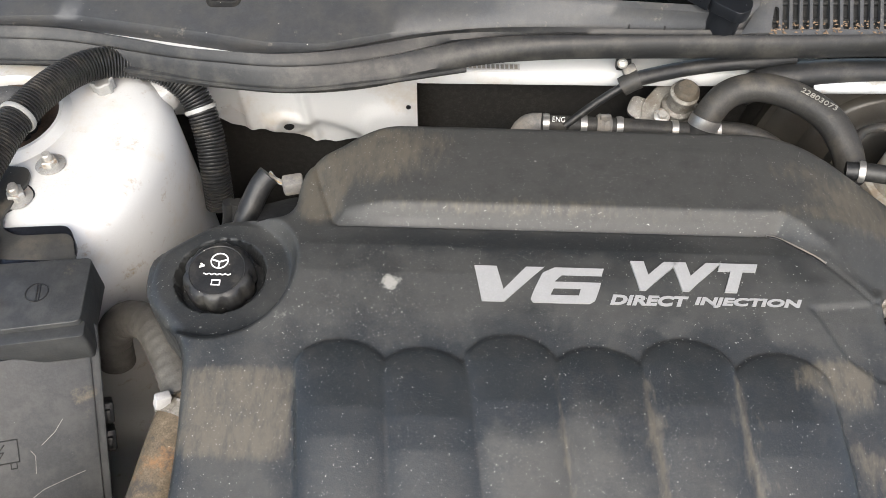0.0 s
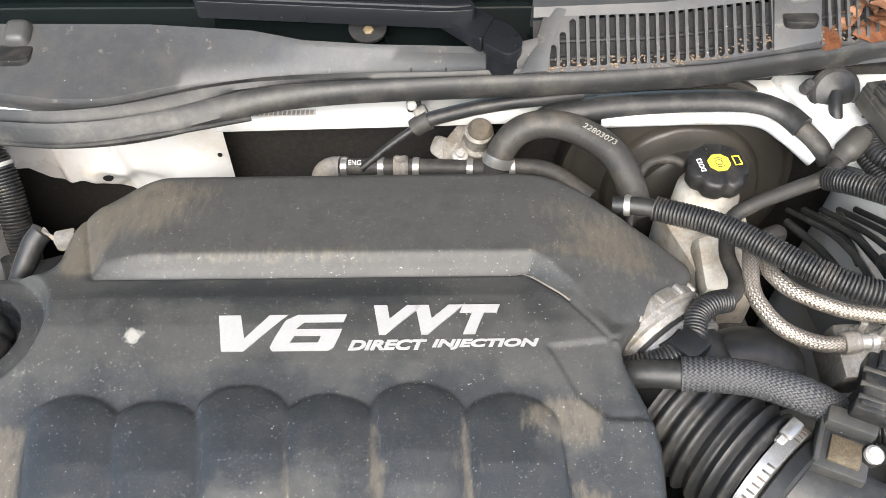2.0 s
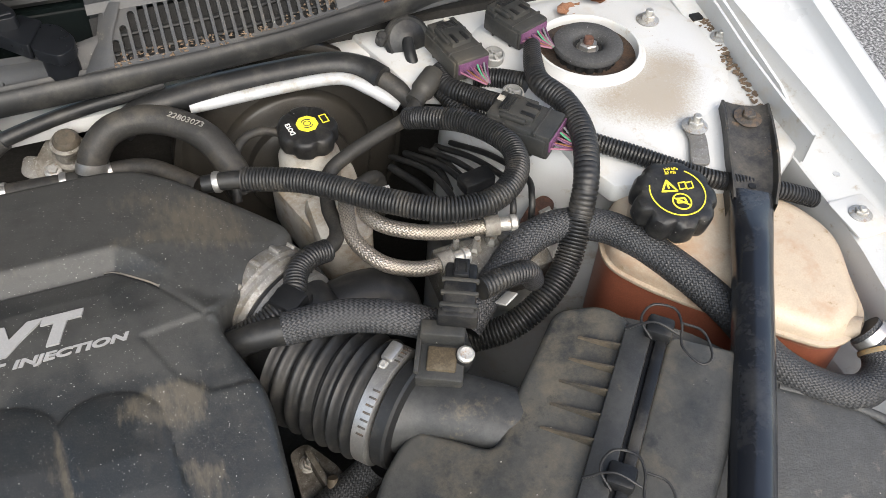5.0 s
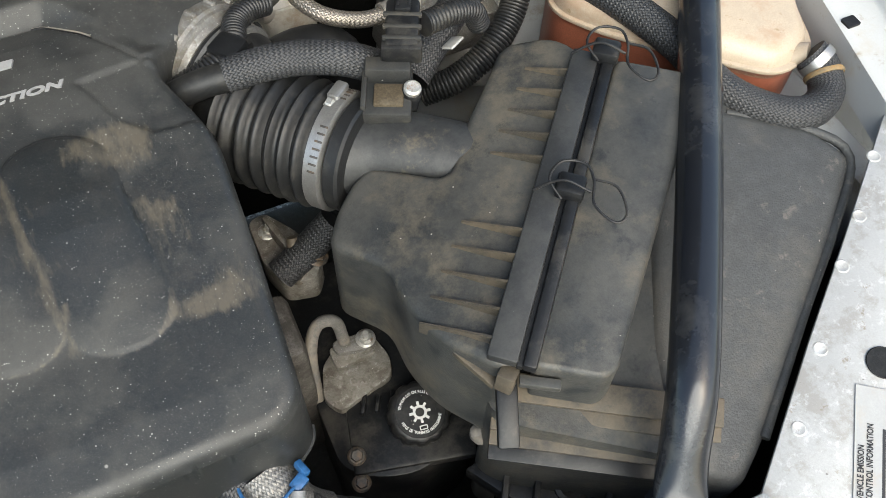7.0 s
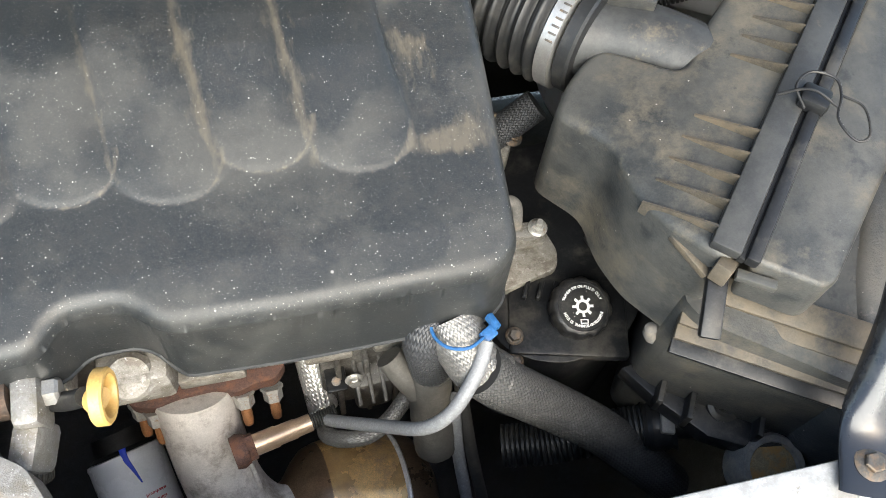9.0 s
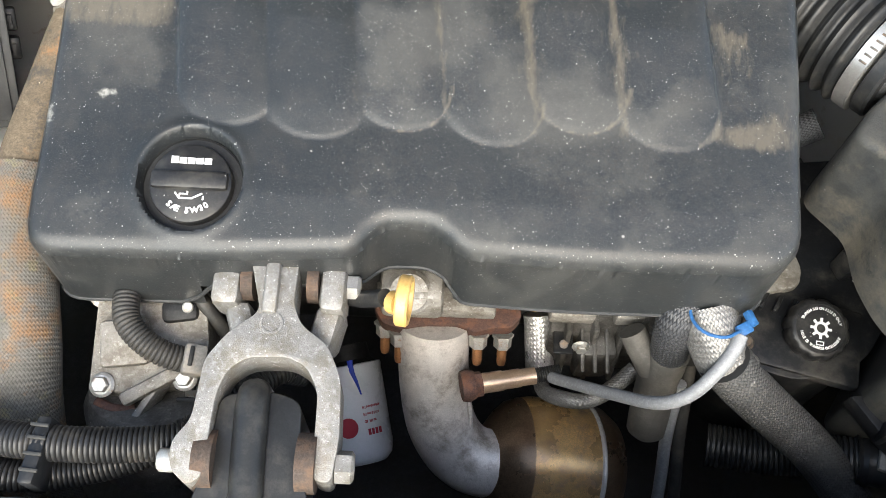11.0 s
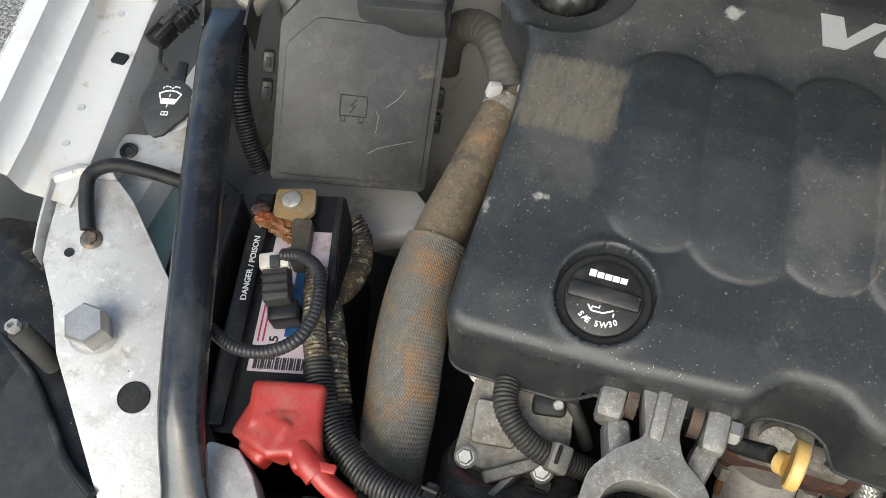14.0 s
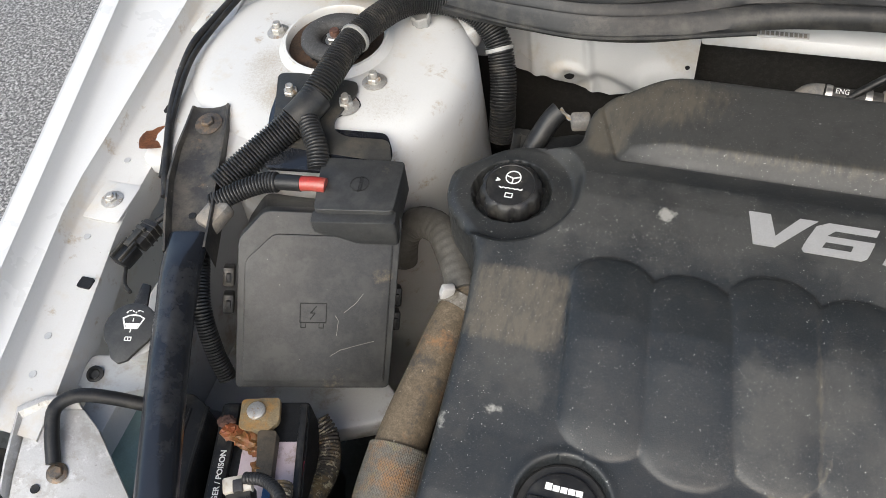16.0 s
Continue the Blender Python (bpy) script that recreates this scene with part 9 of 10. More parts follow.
hose("sensor_lead", [(-0.326, 0.104, 0.836), (-0.308, 0.104, 0.842), (-0.288, 0.092, 0.850), (-0.277, 0.066, 0.852), (-0.279, 0.040, 0.851), (-0.296, 0.024, 0.848), (-0.322, 0.020, 0.845), (-0.350, 0.030, 0.838)], 0.0050, "conduit", "black taped lead looping over the battery", "wire", ribs=(0.0045, 0.0003))
# positive terminal boot
rb = thing("terminal_boot", (-0.28, -0.01, 0.78), "faded red rubber boot over the battery terminal", "terminal boot")
boot = bmesh.new()
for c, s, r in (((-0.281, 0.002, 0.802), (0.054, 0.036, 0.032), (8, 4, 16)), ((-0.288, -0.018, 0.800), (0.040, 0.030, 0.034), (10, -6, -14)), ((-0.268, -0.014, 0.802), (0.038, 0.034, 0.028), (6, 8, 24)), ((-0.256, -0.024, 0.802), (0.024, 0.026, 0.022), (0, 0, 38)), ((-0.294, -0.030, 0.790), (0.024, 0.018, 0.024), (0, 0, -20)), ((-0.296, 0.0, 0.800), (0.022, 0.026, 0.028), (0, 0, 0))):
    box(c, s, 0.0045, r, boot, seg=2)
boot_ob = part("boot", boot, "red", rb)
melt = boot_ob.modifiers.new("moulded", "REMESH")
melt.mode, melt.voxel_size, melt.use_smooth_shade = "VOXEL", 0.0013, True
soft_edges = boot_ob.modifiers.new("soft", "SMOOTH")
soft_edges.factor, soft_edges.iterations = 0.5, 9
part("stub", tube([(-0.260, -0.022, 0.805), (-0.250, -0.030, 0.806), (-0.240, -0.036, 0.804)], 0.0105, n=18), "red", rb)
part("cable", tube([(-0.244, -0.033, 0.806), (-0.232, -0.039, 0.802), (-0.218, -0.043, 0.795), (-0.209, -0.045, 0.790)], 0.0078, n=18), "red", rb, "red cable")
part("tab", box((-0.236, -0.031, 0.812), (0.016, 0.007, 0.004), 0.0015, (0, 0, 5)), "red", rb)
# battery cables
M["crusty"] = surf("crusted_conduit", (0.050, 0.046, 0.042), 0.75, var=0.3, scale=60, bump=0.8, stains=(((0.13, 0.095, 0.050), 0.40, 60, 0.10), ((0.34, 0.31, 0.23), 0.30, 150, 0.06)))
th = thing("battery_harness", (-0.24, 0.0, 0.76), "black corrugated battery cables caked with dry crust", "wiring harness")
part("crusted_run", tube([(-0.325, 0.200, 0.745), (-0.312, 0.188, 0.735), (-0.302, 0.160, 0.735), (-0.302, 0.130, 0.748), (-0.305, 0.112, 0.762), (-0.292, 0.090, 0.772), (-0.276, 0.062, 0.780)], 0.0115, n=18, ribs=(0.0050, 0.0020)), "crusty", th, "crusted taped run")
part("crusted_run", tube([(-0.278, 0.068, 0.779), (-0.268, 0.046, 0.781), (-0.256, 0.024, 0.776)], 0.0110, n=18, ribs=(0.0050, 0.0020)), "crusty", th, "crusted taped run")
part("conduit", tube([(-0.260, 0.030, 0.778), (-0.248, 0.010, 0.768), (-0.238, -0.004, 0.752)], 0.0105, n=18, ribs=(0.0042, 0.0015)), "conduit", th, angle=70)
part("crusted_run", tube([(-0.312, 0.118, 0.795), (-0.301, 0.090, 0.800), (-0.287, 0.060, 0.801), (-0.274, 0.036, 0.799)], 0.0092, n=16, ribs=(0.0050, 0.0016)), "crusty", th)
part("conduit", tube([(-0.278, 0.044, 0.799), (-0.264, 0.020, 0.796), (-0.241, -0.005, 0.793), (-0.207, -0.024, 0.795), (-0.163, -0.030, 0.799), (-0.118, -0.029, 0.796), (-0.076, -0.022, 0.790), (-0.040, -0.006, 0.775)], 0.0115, n=20, ribs=(0.0044, 0.0017)), "conduit", th, angle=70)
part("conduit", tube([(-0.206, -0.046, 0.788), (-0.181, -0.048, 0.783), (-0.148, -0.042, 0.777), (-0.111, -0.030, 0.775), (-0.076, -0.008, 0.770), (-0.045, 0.012, 0.765)], 0.0105, n=20, ribs=(0.0044, 0.0017)), "conduit", th, angle=70)
part("tape", tube([(-0.214, -0.044, 0.793), (-0.204, -0.046, 0.788), (-0.194, -0.047, 0.786)], 0.0115, n=16), "rubber", th)
part("saddle", box((-0.163, -0.037, 0.797), (0.0105, 0.043, 0.026), 0.003, (0, 0, -4)), "black", th)
for q in (-0.050, -0.040, -0.030, -0.022):
    part("saddle_rib", box((-0.163, q, 0.8105), (0.0115, 0.0022, 0.002), 0.0005, (0, 0, -4)), "dusty", th)

# ---- far left: washer filler, leads, plugs ----
wc = thing("washer_filler", (-0.467, 0.19, 0.855), "dark grey hinged washer fluid cap with a white symbol", "washer filler")
WM = plane_mat((-0.466, 0.192, 0.8675), (0.97, 0.18, 0.03), (-0.16, 0.95, 0.14))
out = [(0.0235 * math.cos(radians(a)), 0.0225 * math.sin(radians(a))) for a in range(-50, 231, 14)] + [(-0.010, -0.028), (-0.002, -0.033), (0.006, -0.030)]
part("flap", slab(out, -0.004, 0.0, 0.0015, m=WM), "lid", wc)
part("hinge", slab([(-0.004, 0.020), (0.010, 0.020), (0.008, 0.040), (0.000, 0.042)], -0.004, -0.001, 0.001, m=WM), "black", wc)
wi = WM @ pose(0.002, 0.004, 0.0001)
icon = strip(wi, [(-0.0095, 0.0035), (-0.005, 0.0060), (0.0, 0.0068), (0.005, 0.0060), (0.0095, 0.0035), (0.0055, -0.0055), (-0.0055, -0.0055), (-0.0095, 0.0035)], 0.0012)
slab([(-0.0065, -0.001), (0.0065, -0.001), (0.0045, -0.005), (-0.0045, -0.005)], 0, 0.0004, 0, icon, wi)
for x in (-0.004, 0.004):
    for k in range(3):
        a = radians(40 + 50 * k)
        strip(wi, [(x + 0.0036 * math.cos(a), 0.0078 + 0.0030 * math.sin(a)), (x + 0.0036 * math.cos(a + 0.45), 0.0078 + 0.0030 * math.sin(a + 0.45))], 0.0009, bm=icon)
strip(wi, [(0.0, 0.0035), (0.0, 0.001)], 0.0008, bm=icon)
strip(wi, [(0.0, -0.0065), (0.0, -0.009)], 0.0008, bm=icon)
strip(wi, [(-0.003, -0.0165), (-0.003, -0.0135), (0.0025, -0.0135), (0.0025, -0.0165), (-0.003, -0.0165)], 0.0007, bm=icon)
strip(wi, [(-0.0003, -0.0165), (-0.0003, -0.0135)], 0.0007, bm=icon)
part("washer_icon", icon, "white_ink", wc)
part("filler_neck", lathe([(0.019, -0.08), (0.019, -0.006), (0.021, -0.004)], (-0.461, 0.190, 0.865), (0.05, -0.14, 1), 28), "white_shade", wc)
M["wet_tank"] = surf("washer_tank", (0.16, 0.24, 0.24), 0.35, var=0.15, scale=20)
tagged(part("washer_tank", slab(rounded([(-0.505, 0.165), (-0.44, 0.18), (-0.41, 0.13), (-0.40, 0.06), (-0.47, 0.09)], 0.012, 3), 0.70, 0.79, 0.01), "wet_tank"), "bluish translucent washer fluid tank behind the brace", "washer tank")
tagged(part("lamp_bracket", slab(rounded([(-0.51, 0.175), (-0.44, 0.190), (-0.43, 0.165), (-0.478, 0.140), (-0.51, 0.145)], 0.006, 3), 0.815, 0.832, 0.003), "white_shade"), "grey painted bracket with a rubber grommet", "bracket")
tagged(part("bracket_grommet", lathe([(0.0075, 0), (0.0075, 0.002), (0.005, 0.003), (0.0035, 0.001), (0.001, 0.001)], (-0.496, 0.158, 0.832), (0.1, -0.3, 1), 20), "rubber"), "small black rubber grommet in the bracket", "grommet")
hose("ground_strap", [(-0.425, 0.143, 0.832), (-0.456, 0.135, 0.850), (-0.479, 0.126, 0.861), (-0.491, 0.112, 0.862), (-0.486, 0.094, 0.857), (-0.475, 0.072, 0.848)], 0.0058, "rubber", "black ground lead bolted to the corner plate", "cable")
th = thing("wing_plug", (-0.505, 0.28, 0.85), "dusty grey electrical plug beside the wing flange", "connector")
WP = plane_mat((-0.508, 0.276, 0.862), (0.96, -0.27, 0.05), (0.27, 0.96, 0.08))
part("socket", box((0, 0, 0), (0.017, 0.026, 0.014), 0.002, mat=WP @ pose(0, 0.012, 0)), "cap", th)
part("plug", box((0, 0, 0), (0.020, 0.020, 0.013), 0.002, mat=WP @ pose(-0.002, -0.013, 0)), "black", th)
for x in (-0.007, 0.004):
    part("side_rail", box((0, 0, 0), (0.002, 0.022, 0.004), 0.0006, mat=WP @ pose(x, -0.012, 0.0075)), "dusty", th)
part("latch", box((0, 0, 0), (0.007, 0.020, 0.003), 0.0008, mat=WP @ pose(-0.0015, 0.002, 0.0085)), "dusty", th)
part("latch_tip", box((0, 0, 0), (0.010, 0.004, 0.005), 0.0008, mat=WP @ pose(-0.0015, 0.013, 0.0085)), "dusty", th)
for k in range(3):
    part("socket_rib", box((0, 0, 0), (0.0182, 0.0016, 0.0150), 0.0004, mat=WP @ pose(0, 0.008 + 0.006 * k, 0)), "dusty", th)
part("lead", tube([(-0.500, 0.302, 0.866), (-0.492, 0.312, 0.868), (-0.480, 0.316, 0.866)], 0.003, n=10), "rubber", th)
part("lead", tube([(-0.508, 0.252, 0.858), (-0.500, 0.236, 0.858), (-0.486, 0.226, 0.864)], 0.0018, n=8), "rubber", th)
hose("hood_cable", [(-0.535, 0.600, 0.908), (-0.545, 0.545, 0.905), (-0.553, 0.500, 0.900), (-0.540, 0.430, 0.892), (-0.512, 0.360, 0.887), (-0.496, 0.322, 0.880)], 0.0042, "cap", "black cable along the wing flange", "cable")
hose("washer_line", [(-0.528, 0.605, 0.908), (-0.541, 0.535, 0.903), (-0.545, 0.480, 0.898), (-0.528, 0.400, 0.890), (-0.508, 0.340, 0.884)], 0.0030, "rubber", "thin black washer line along the wing flange", "cable")
lamp = thing("headlamp_housing", (-0.52, 0.0, 0.75), "black plastic back of the headlamp", "headlamp")
part("shell", slab(rounded([(-0.60, 0.085), (-0.505, 0.095), (-0.495, 0.03), (-0.44, -0.03), (-0.38, -0.10), (-0.40, -0.20), (-0.60, -0.20)], 0.012, 3), 0.70, 0.795, 0.012), "cap", lamp)
for k in range(4):
    part("rib", box((-0.52 + 0.012 * k, 0.07 - 0.004 * k, 0.806), (0.003, 0.06, 0.016), 0.001, (0, 0, -50)), "cap", lamp)
part("adjuster", tube([(-0.470, -0.022, 0.80), (-0.476, -0.019, 0.825), (-0.483, -0.016, 0.842)], 0.0085, n=16), "dusty", lamp)
part("adjuster_hex", lathe([(0.0055, 0), (0.0055, 0.006), (0.0035, 0.006), (0.003, 0.002), (0.001, 0.002)], (-0.484, -0.0165, 0.843), (-0.2, 0.1, 1), 6), "bolt", lamp, smooth=False)
# connector behind the steering filler
th = thing("cam_sensor_plug", (-0.17, 0.47, 0.85), "taped sensor plug with coloured wires beside the cover", "connector")
part("taped_lead", tube([(-0.186, 0.445, 0.855), (-0.178, 0.462, 0.874), (-0.168, 0.478, 0.890), (-0.160, 0.486, 0.897)], 0.0095, n=16, wob=0.06), "rubber", th)
part("plug", box((-0.140, 0.480, 0.892), (0.018, 0.014, 0.014), 0.003, (0, 0, 15)), "dull", th)
for k, mt in enumerate(("dull", "corrosion", "grey_tape")):
    part("wire", tube([(-0.160, 0.484 + 0.002 * k, 0.898), (-0.152, 0.481, 0.896 - 0.002 * k), (-0.146, 0.480, 0.893)], 0.0014, n=6, step=0.003), mt, th)
for x in (-0.205, -0.198):
    part("stub", tube([(x, 0.465, 0.83), (x + 0.006, 0.472, 0.855), (x + 0.008, 0.476, 0.872)], 0.006, n=12), "rubber", th)
part("body", box((-0.150, 0.462, 0.850), (0.05, 0.04, 0.05), 0.01, (0, 0, 20)), "shadow", th)

# flat bracket on the tower behind the fuse box
hb = thing("harness_bracket", (-0.37, 0.43, 0.89), "flat black plastic bracket bolted to the tower", "bracket")
hp_ = slab(rounded([(-0.443, 0.480), (-0.420, 0.484), (-0.358, 0.482), (-0.354, 0.466), (-0.364, 0.430), (-0.360, 0.418), (-0.346, 0.412), (-0.304, 0.416), (-0.292, 0.385), (-0.405, 0.366)], 0.008, 4), 0.8985, 0.9025, 0.001)
for v in hp_.verts:
    v.co.z -= 0.10 * max(0.0, 0.445 - v.co.y)
part("plate", hp_, "dusty", hb)

# black trim beside the headlamp
TRIM = [(-0.545, -0.005), (-0.482, -0.035), (-0.421, -0.081), (-0.384, -0.10), (-0.42, -0.20), (-0.60, -0.20), (-0.60, 0.0)]
trim = thing("lamp_trim", (-0.50, -0.06, 0.78), "dark grey plastic trim over the headlamp", "trim panel")
tp_ = slab(rounded(TRIM, 0.008, 4), 0.785, 0.797, 0.004, seg=3)
for v in tp_.verts:
    v.co.z += 0.10 * (v.co.x + 0.48)
part("panel", tp_, "lid", trim)
part("edge", tube([(q[0], q[1], 0.797 + 0.10 * (q[0] + 0.48)) for q in TRIM[:4]], 0.0035, n=10, step=0.006), "black", trim)

# ---- cowl cover, grille, wiper and windscreen ----
cw = thing("cowl_cover", (0.15, 0.67, 0.92), "dusty black plastic cowl cover with an air grille", "cowl cover")


def seal_y(x):
    return float(np.interp(x, [p[0] for p in seal_pts], [p[1] for p in seal_pts]))


def top_y(x):
    """The rear edge of the cover's front panel."""
    return float(np.interp(x, [-0.55, -0.30, -0.10, 0.0, 0.05, 0.12, 0.23, 0.29, 0.48, 0.90], [0.700, 0.698, 0.692, 0.680, 0.664, 0.656, 0.650, 0.672, 0.690, 0.715]))


xs = [-0.55 + 0.01 * i for i in range(84)]
xs = [x for x in xs if x < 0.272]


def edge_y(x):
    """The front edge of the panel, which leaves a strip of white sheet bare on one side."""
    return float(np.interp(x, (-0.55, -0.43, -0.361, -0.287, -0.225, -0.179, -0.127, -0.05, 0.0, 0.1, 0.27), (0.633, 0.636, 0.641, 0.629, 0.618, 0.609, 0.608, 0.632, 0.636, 0.637, 0.638)))


front = loft([[(x, edge_y(x) + 0.003, 0.916) for x in xs], [(x, edge_y(x), 0.926) for x in xs], [(x, edge_y(x) + 0.003, 0.934) for x in xs], [(x, 0.6 * (edge_y(x) + 0.004) + 0.4 * top_y(x), 0.942) for x in xs], [(x, top_y(x) - 0.006, 0.953) for x in xs], [(x, top_y(x), 0.956) for x in xs], [(x, top_y(x) + 0.006, 0.950) for x in xs], [(x, top_y(x) + 0.010, 0.935) for x in xs]])
M["cowl"] = surf("sunned_black_plastic", (0.036, 0.038, 0.041), 0.42, var=0.08, scale=14, bump=0.2, bscale=900, grime=0.3, stains=(((0.058, 0.056, 0.052), 0.3, 16, 0.2), ((0.13, 0.12, 0.10), 0.03, 60, 0.08)), specks=((0.5, 0.48, 0.42), 240, 0.2))
part("front_panel", front, "cowl", cw, angle=50)
for x in (0.149, 0.181):
    part("panel_joint", box((x, edge_y(x) + 0.013, 0.9395), (0.0016, 0.024, 0.004), 0.0005, (25, 0, 0)), "shadow", cw)
xg = [0.262 + 0.01 * i for i in range(66)]
part("grille_sill", loft([[(x, seal_y(x) + 0.004, 0.918) for x in xg], [(x, seal_y(x) + 0.008, 0.936) for x in xg], [(x, seal_y(x) + 0.014, 0.938) for x in xg]]), "cowl", cw)
part("grille_head", loft([[(x, seal_y(x) + 0.052, 0.968) for x in xg], [(x, seal_y(x) + 0.058, 0.975) for x in xg], [(x, seal_y(x) + 0.068, 0.976) for x in xg], [(x, seal_y(x) + 0.074, 0.960) for x in xg], [(x, seal_y(x) + 0.076, 0.940) for x in xg]]), "cowl", cw)
part("grille_mesh", loft([[(x, seal_y(x) + 0.012, 0.930) for x in xg], [(x, seal_y(x) + 0.056, 0.962) for x in xg]]), "foam", cw, "black mesh behind the slats")
for f in (0.28, 0.60):
    part("cross_bar", tube([(x, seal_y(x) + 0.014 + 0.040 * f, 0.932 + 0.032 * f) for x in xg[::6]], 0.0022, n=8, step=0.02), "rubber", cw)
def grille_cell(xc, low, high):
    """One bay of the grille: a slot with round ends in a plate, half a bar on either side."""
    def at(u, v, d=0.0):
        y = seal_y(xc + u) + 0.010 + 0.046 * v
        return (xc + u, y + 0.6 * d, 0.9375 + 0.0335 * v - 0.8 * d)
    hw, ow, rv = 0.0031, 0.0046, 0.055
    ring = []
    for k in range(7):
        a = math.pi * k / 6
        ring.append((hw * math.cos(a), high - rv + rv * math.sin(a), ow * math.cos(a) / max(abs(math.cos(a)), abs(math.sin(a))), 1.0 if 0 < k < 6 else high - rv))
    for k in range(7):
        a = math.pi + math.pi * k / 6
        ring.append((hw * math.cos(a), low + rv + rv * math.sin(a), ow * math.cos(a) / max(abs(math.cos(a)), abs(math.sin(a))), 0.0 if 0 < k < 6 else low + rv))
    outer = [at(q[2], q[3]) for q in ring]
    outer[0], outer[6], outer[7], outer[13] = at(ow, high - rv), at(-ow, high - rv), at(-ow, low + rv), at(ow, low + rv)
    return loft([outer + outer[:1], [at(q[0], q[1]) for q in ring] + [at(*ring[0][:2])], [at(q[0] * 0.95, q[1], 0.004) for q in ring] + [at(ring[0][0] * 0.95, ring[0][1], 0.004)]])


x = 0.2795
while x < 0.90:
    if not (0.485 < x < 0.530):
        h = min(1.0, 0.42 + 0.58 * (x - 0.2795) / 0.022)
        part("slat", grille_cell(x, 0.07, 0.10 + 0.84 * h), "cowl", cw, angle=50)
    x += 0.0092
part("solid_field", slab([(0.485, seal_y(0.485) + 0.010), (0.530, seal_y(0.53) + 0.010), (0.533, seal_y(0.53) + 0.06), (0.488, seal_y(0.485) + 0.06)], 0.935, 0.945, 0.002), "cowl", cw)
sf = [o for o in cw.children if o.name.startswith("solid_field")][0]
for v in sf.data.vertices:
    v.co.z += 0.7 * (v.co.y - 0.665)
part("grille_cheek", loft([[(0.248, seal_y(0.25) + 0.010, 0.938), (0.262, seal_y(0.26) + 0.010, 0.940), (0.274, seal_y(0.27) + 0.010, 0.940)], [(0.262, seal_y(0.26) + 0.03, 0.950), (0.272, seal_y(0.27) + 0.03, 0.956), (0.278, seal_y(0.28) + 0.03, 0.956)], [(0.272, seal_y(0.27) + 0.058, 0.966), (0.284, seal_y(0.28) + 0.056, 0.975), (0.292, seal_y(0.29) + 0.054, 0.974)]]), "cowl", cw)
for x, y, z in ((-0.222, 0.682, 0.952), (0.511, 0.706, 0.965)):
    nz = thing("washer_nozzle", (x, y, z), "black plastic washer nozzle on the cowl", "washer nozzle", "washer nozzles")
    part("pad", slab(rounded([(x - 0.016, y - 0.032), (x + 0.016, y - 0.032), (x + 0.017, y + 0.004), (x - 0.017, y + 0.004)], 0.008, 4), z - 0.012, z - 0.004, 0.003), "cap", nz)
    part("nozzle", box((x, y + 0.002, z + 0.002), (0.026, 0.030, 0.016), 0.006, (18, 0, 0), seg=3, taper=0.8), "cowl", nz)
bh = thing("cowl_bolt_well", (0.105, 0.693, 0.935), "dirty recessed bolt in the cowl", "bolt")
part("well", lathe([(0.018, 0.004), (0.017, 0.0), (0.001, 0.0)], (0.108, 0.684, 0.9515), (0, -0.2, 1), 24), "foam", bh)
hexbolt((0.109, 0.680, 0.952), (0, -0.2, 1), 0.005, 0.005, 0.009, parent=bh, material="corrosion")
M["wiper"] = surf("satin_black_metal", (0.008, 0.009, 0.011), 0.3, var=0.05, scale=30, bump=0.03, grime=0.05, specks=((0.3, 0.3, 0.3), 300, 0.2))
wp = thing("wiper_arm", (0.22, 0.65, 0.94), "black painted wiper arm with a round pivot cover", "wiper arm")
part("pivot_cover", slab(rounded([(0.212, 0.637), (0.224, 0.672), (0.238, 0.664), (0.250, 0.641), (0.248, 0.627), (0.236, 0.616)], 0.009, 6), 0.961, 0.972, 0.004, seg=3), "wiper", wp, "glossy black pivot cover")
part("pivot_post", lathe([(0.0145, -0.030), (0.0145, 0.012)], (0.232, 0.645, 0.950), (0, 0, 1), 28), "wiper", wp)
part("arm_neck", slab(rounded([(0.176, 0.674), (0.207, 0.686), (0.2255, 0.671), (0.2125, 0.636)], 0.003, 3), 0.960, 0.9745, 0.003), "wiper", wp)
part("arm", slab(rounded([(-0.05, 0.722), (0.186, 0.705), (0.207, 0.676), (0.208, 0.664), (0.180, 0.662), (-0.05, 0.684)], 0.006, 3), 0.968, 0.986, 0.005, seg=3), "wiper", wp)
part("arm_ridge", tube([(0.204, 0.672, 0.985), (0.18, 0.670, 0.986), (0.10, 0.677, 0.986), (-0.05, 0.691, 0.986)], 0.0022, n=8), "wiper", wp)
part("blade", tube([(0.20, 0.715, 0.990), (0.0, 0.733, 0.992), (-0.30, 0.745, 0.990)], 0.006, n=10, step=0.02), "rubber", wp)
rows = []
for dy, z in ((-0.045, 0.932), (0.0, 0.955), (0.10, 1.01), (0.9, 1.45)):
    rows.append([(x, 0.728 + dy + (0.02 if x < 0 else 0.0), z) for x in (-0.60, -0.3, 0.0, 0.157, 0.3, 0.6, 0.91)])
tagged(part("window_1", loft(rows), "glass"), "dark tinted windscreen glass behind the cowl", "windscreen", kind="structure")
tagged(part("dashboard", slab([(-0.60, 0.78), (0.91, 0.78), (0.91, 1.6), (-0.60, 1.6)], 0.70, 0.90, 0.01), "shadow"), "dark dashboard behind the windscreen", "dashboard", kind="structure")
tagged(part("screen_edge", tube([(-0.60, 0.738, 0.962), (-0.3, 0.738, 0.962), (0.0, 0.728, 0.964), (0.3, 0.724, 0.964), (0.91, 0.726, 0.962)], 0.006, n=8, step=0.03), "rubber"), "black rubber edge of the windscreen", "seal", kind="structure")
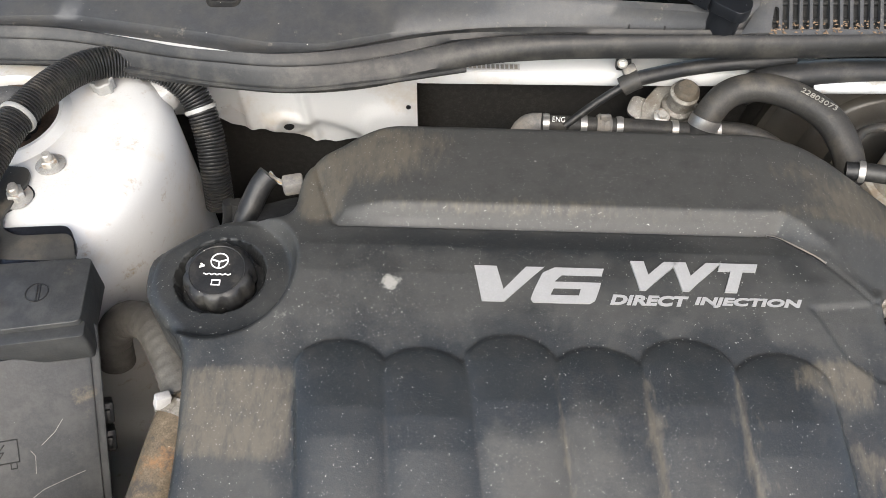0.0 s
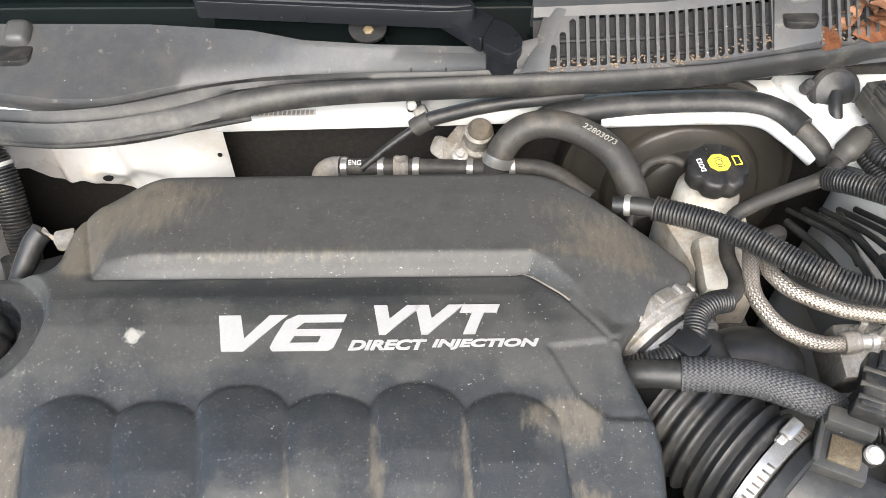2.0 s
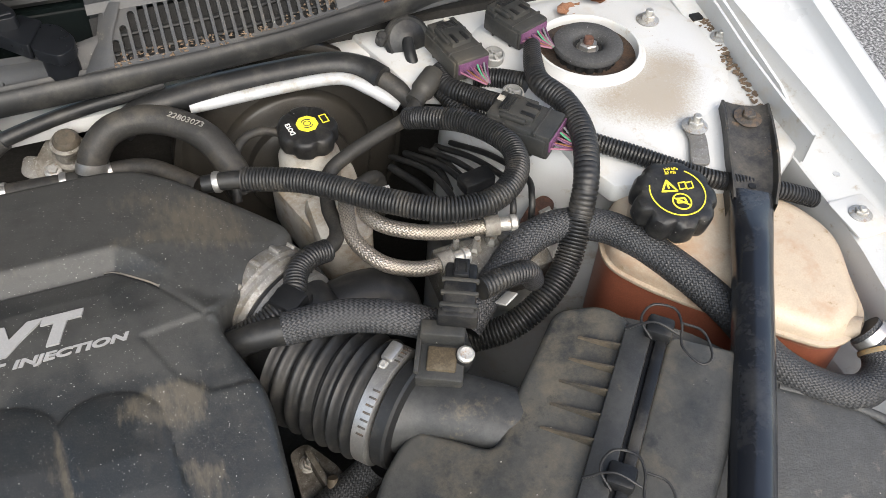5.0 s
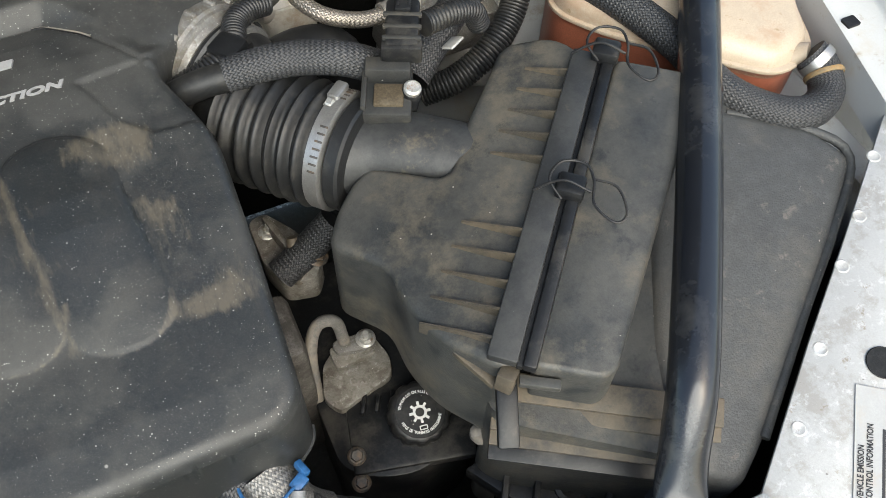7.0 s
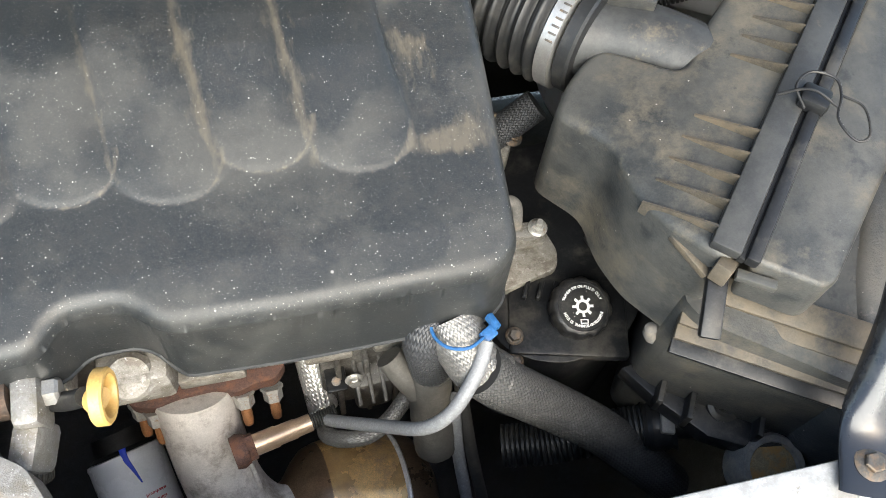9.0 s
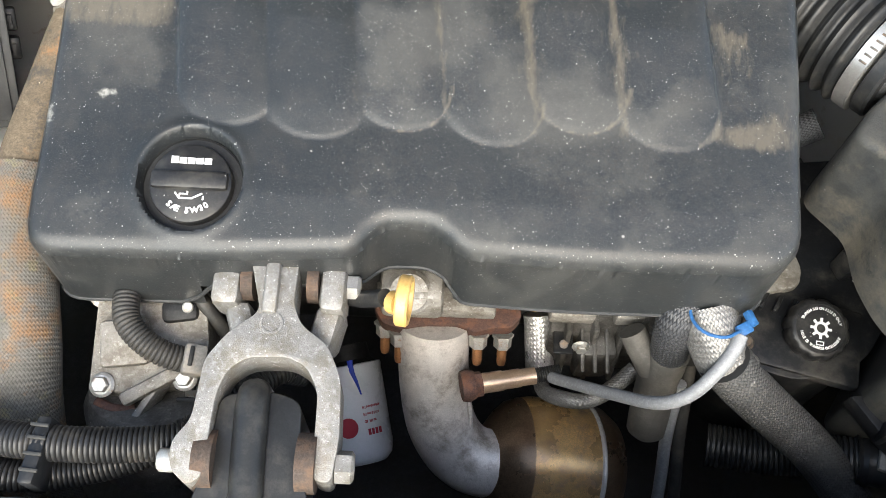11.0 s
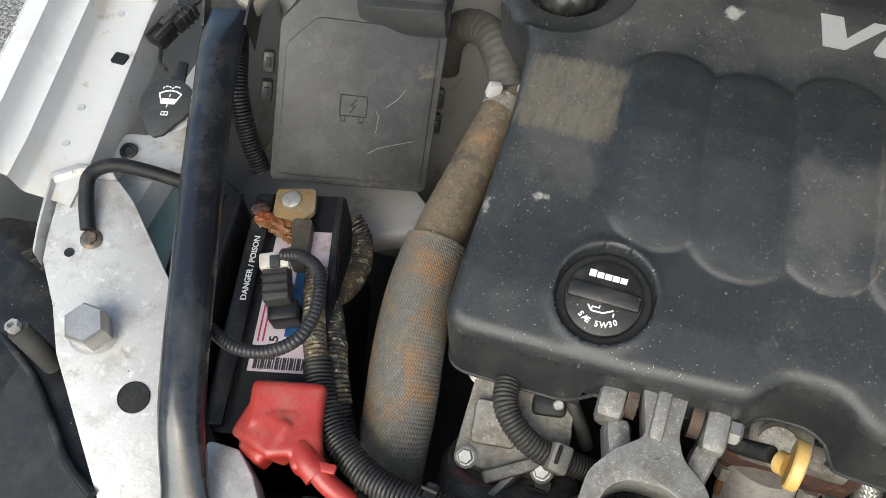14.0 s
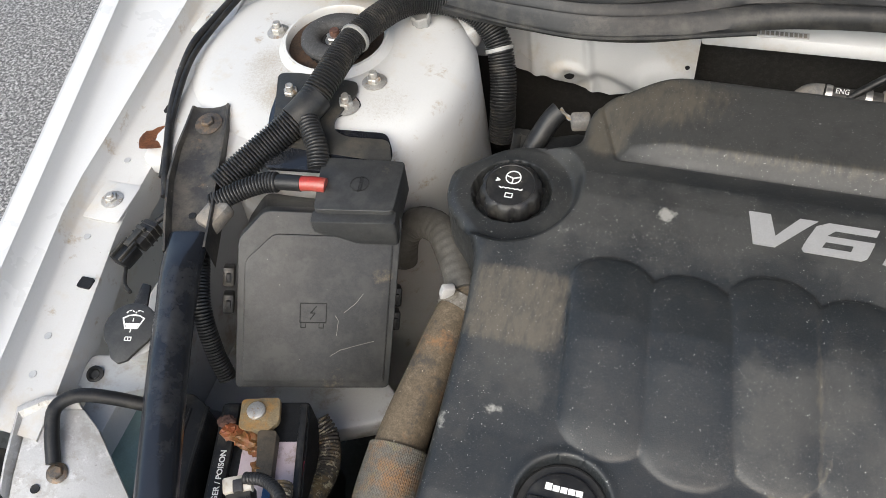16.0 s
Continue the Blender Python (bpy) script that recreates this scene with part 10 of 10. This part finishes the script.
# stamped number plate strip as plain bars
st = thing("stamped_strip", (0.0, 0.635, 0.885), "faded strip with a stamped number on the white bar", "strip")
SM = plane_mat((-0.038, 0.6365, 0.8853), (1, 0.02, 0), (0, 1, 0.02))
part("strip", slab([(0, 0.002), (0.092, 0.002), (0.092, 0.011), (0, 0.011)], 0, 0.0003, 0, m=SM), "label", st)
part("characters", bars([(0.034 + 0.0044 * k, 0.0035, 0.003, 0.006) for k in range(13)], SM @ pose(0, 0, 0.0003), 0.0002), "dull", st)
# emission label on the corner plate
lb = thing("emission_label", (0.68, -0.05, 0.81), "silver paper emission label on the white plate", "label")
def plate_z(x, y):
    return 0.822 + 0.13 * (x - 0.70) + 0.10 * (y - 0.04)
o = Vector((0.668, -0.010, plate_z(0.668, -0.010) + 0.0012))

LM = plane_mat((0.625, -0.088, plate_z(0.625, -0.088) + 0.0008), (0.60, 0.80, 0.158), (-0.80, 0.60, -0.044))
part("paper", slab([(-0.06, -0.036), (0.078, -0.036), (0.078, 0.0), (-0.06, 0.0)], 0, 0.0005, 0, m=LM), "label", lb)
part("heading", text_bm("VEHICLE EMISSION\nCONTROL INFORMATION", LM @ pose(0.0, -0.012, 0.0005), 0.006, width=0.052, height=0.010, depth=0.0002, bold=0.02), "ink", lb)
part("line", bars([(0.0, -0.020 - 0.004 * k, 0.05 - 0.008 * (k % 2), 0.002) for k in range(4)], LM @ pose(0, 0, 0.0005), 0.0002), "ink", lb)

# dry leaves on the cowl
rng = random.Random(7)


def leaf_mesh(i):
    bm = bmesh.new()
    r2 = random.Random(40 + i)
    ln, wd, curl = r2.uniform(0.036, 0.058), r2.uniform(0.008, 0.013), r2.uniform(-0.5, 0.9)
    rows = []
    for k in range(9):
        s = k / 8
        w = wd * math.sin(math.pi * min(1, max(0.02, s)) ** 0.8) + 0.0004
        z = curl * 0.012 * math.sin(math.pi * s) + r2.uniform(-0.0012, 0.0012)
        rows.append([(ln * (s - 0.5), w * j, z + abs(j) * w * (0.35 + curl * 0.4) + (r2.uniform(-0.001, 0.001) if j else 0)) for j in (-1, -0.5, 0, 0.5, 1)])
    b2 = loft(rows)
    bm.free()
    bmesh.ops.solidify(b2, geom=list(b2.faces), thickness=0.0005)
    me = bpy.data.meshes.new("dry_leaf")
    b2.to_mesh(me)
    b2.free()
    me.polygons.foreach_set("use_smooth", [True] * len(me.polygons))
    me.materials.append(LEAVES[i % len(LEAVES)])
    return me


LEAVES = [surf("dry_leaf_%s" % n, c, 0.55, var=0.35, scale=60, bump=0.3, bscale=200, stains=(((0.12, 0.06, 0.04), 0.35, 50, 0.14),)) for n, c in (("a", (0.30, 0.12, 0.055)), ("b", (0.36, 0.18, 0.10)), ("c", (0.22, 0.10, 0.055)))]
meshes = [leaf_mesh(i) for i in range(9)]
for k in range(85):
    x = 0.555 + 0.36 * rng.random() ** 0.8
    if k < 5:
        x = 0.53 + 0.03 * k
    depth = min(1.0, (x - 0.53) / 0.12)
    y = seal_y(min(x, 0.86)) + 0.016 + rng.random() * (0.024 + 0.04 * depth)
    z = 0.948 + 0.45 * (y - 0.685) + rng.uniform(0.000, 0.012) * depth
    ob = new("dry_leaf", meshes[k % 9])
    ob.matrix_basis = pose(x, y, z, rng.uniform(-35, 35), rng.uniform(-35, 35), rng.uniform(0, 360))
    tagged(ob, "curled dry brown leaf lying on the cowl grille", "leaf", "dry leaves on the cowl")
for x, y, z, rz, k in ((0.735, 0.648, 0.900, 30, 1), (0.775, 0.660, 0.902, 15, 3), (-0.535, 0.385, 0.89, 80, 0)):
    ob = new("dry_leaf", meshes[k])
    ob.matrix_basis = pose(x, y, z, 15, 10, rz)
    tagged(ob, "curled dry brown leaf on white sheet metal", "leaf", "dry leaves on the cowl")
# crumbs along the grille
cb = []
fc = []
for k in range(260):
    x = rng.uniform(0.27, 0.60)
    y = seal_y(x) + rng.uniform(0.010, 0.022) + (0.01 * rng.random() if x > 0.45 else 0)
    z = 0.939 + 0.4 * (y - seal_y(x) - 0.01)
    a, s, t = rng.uniform(0, 6.28), rng.uniform(0.0008, 0.0028), rng.uniform(0.0006, 0.0016)
    i = len(cb)
    ca_, sa_ = math.cos(a), math.sin(a)
    cb += [(x + ca_ * s, y + sa_ * s, z), (x - sa_ * t, y + ca_ * t, z), (x - ca_ * s, y - sa_ * s, z), (x + sa_ * t, y - ca_ * t, z), (x, y, z + t)]
    fc += [(i, i + 1, i + 4), (i + 1, i + 2, i + 4), (i + 2, i + 3, i + 4), (i + 3, i, i + 4)]
me = bpy.data.meshes.new("leaf_crumbs")
me.from_pydata(cb, [], fc)
tagged(finish("leaf_crumbs", me, "debris", smooth=False), "brown crumbs of dry leaves along the grille", "debris", kind="stuff")
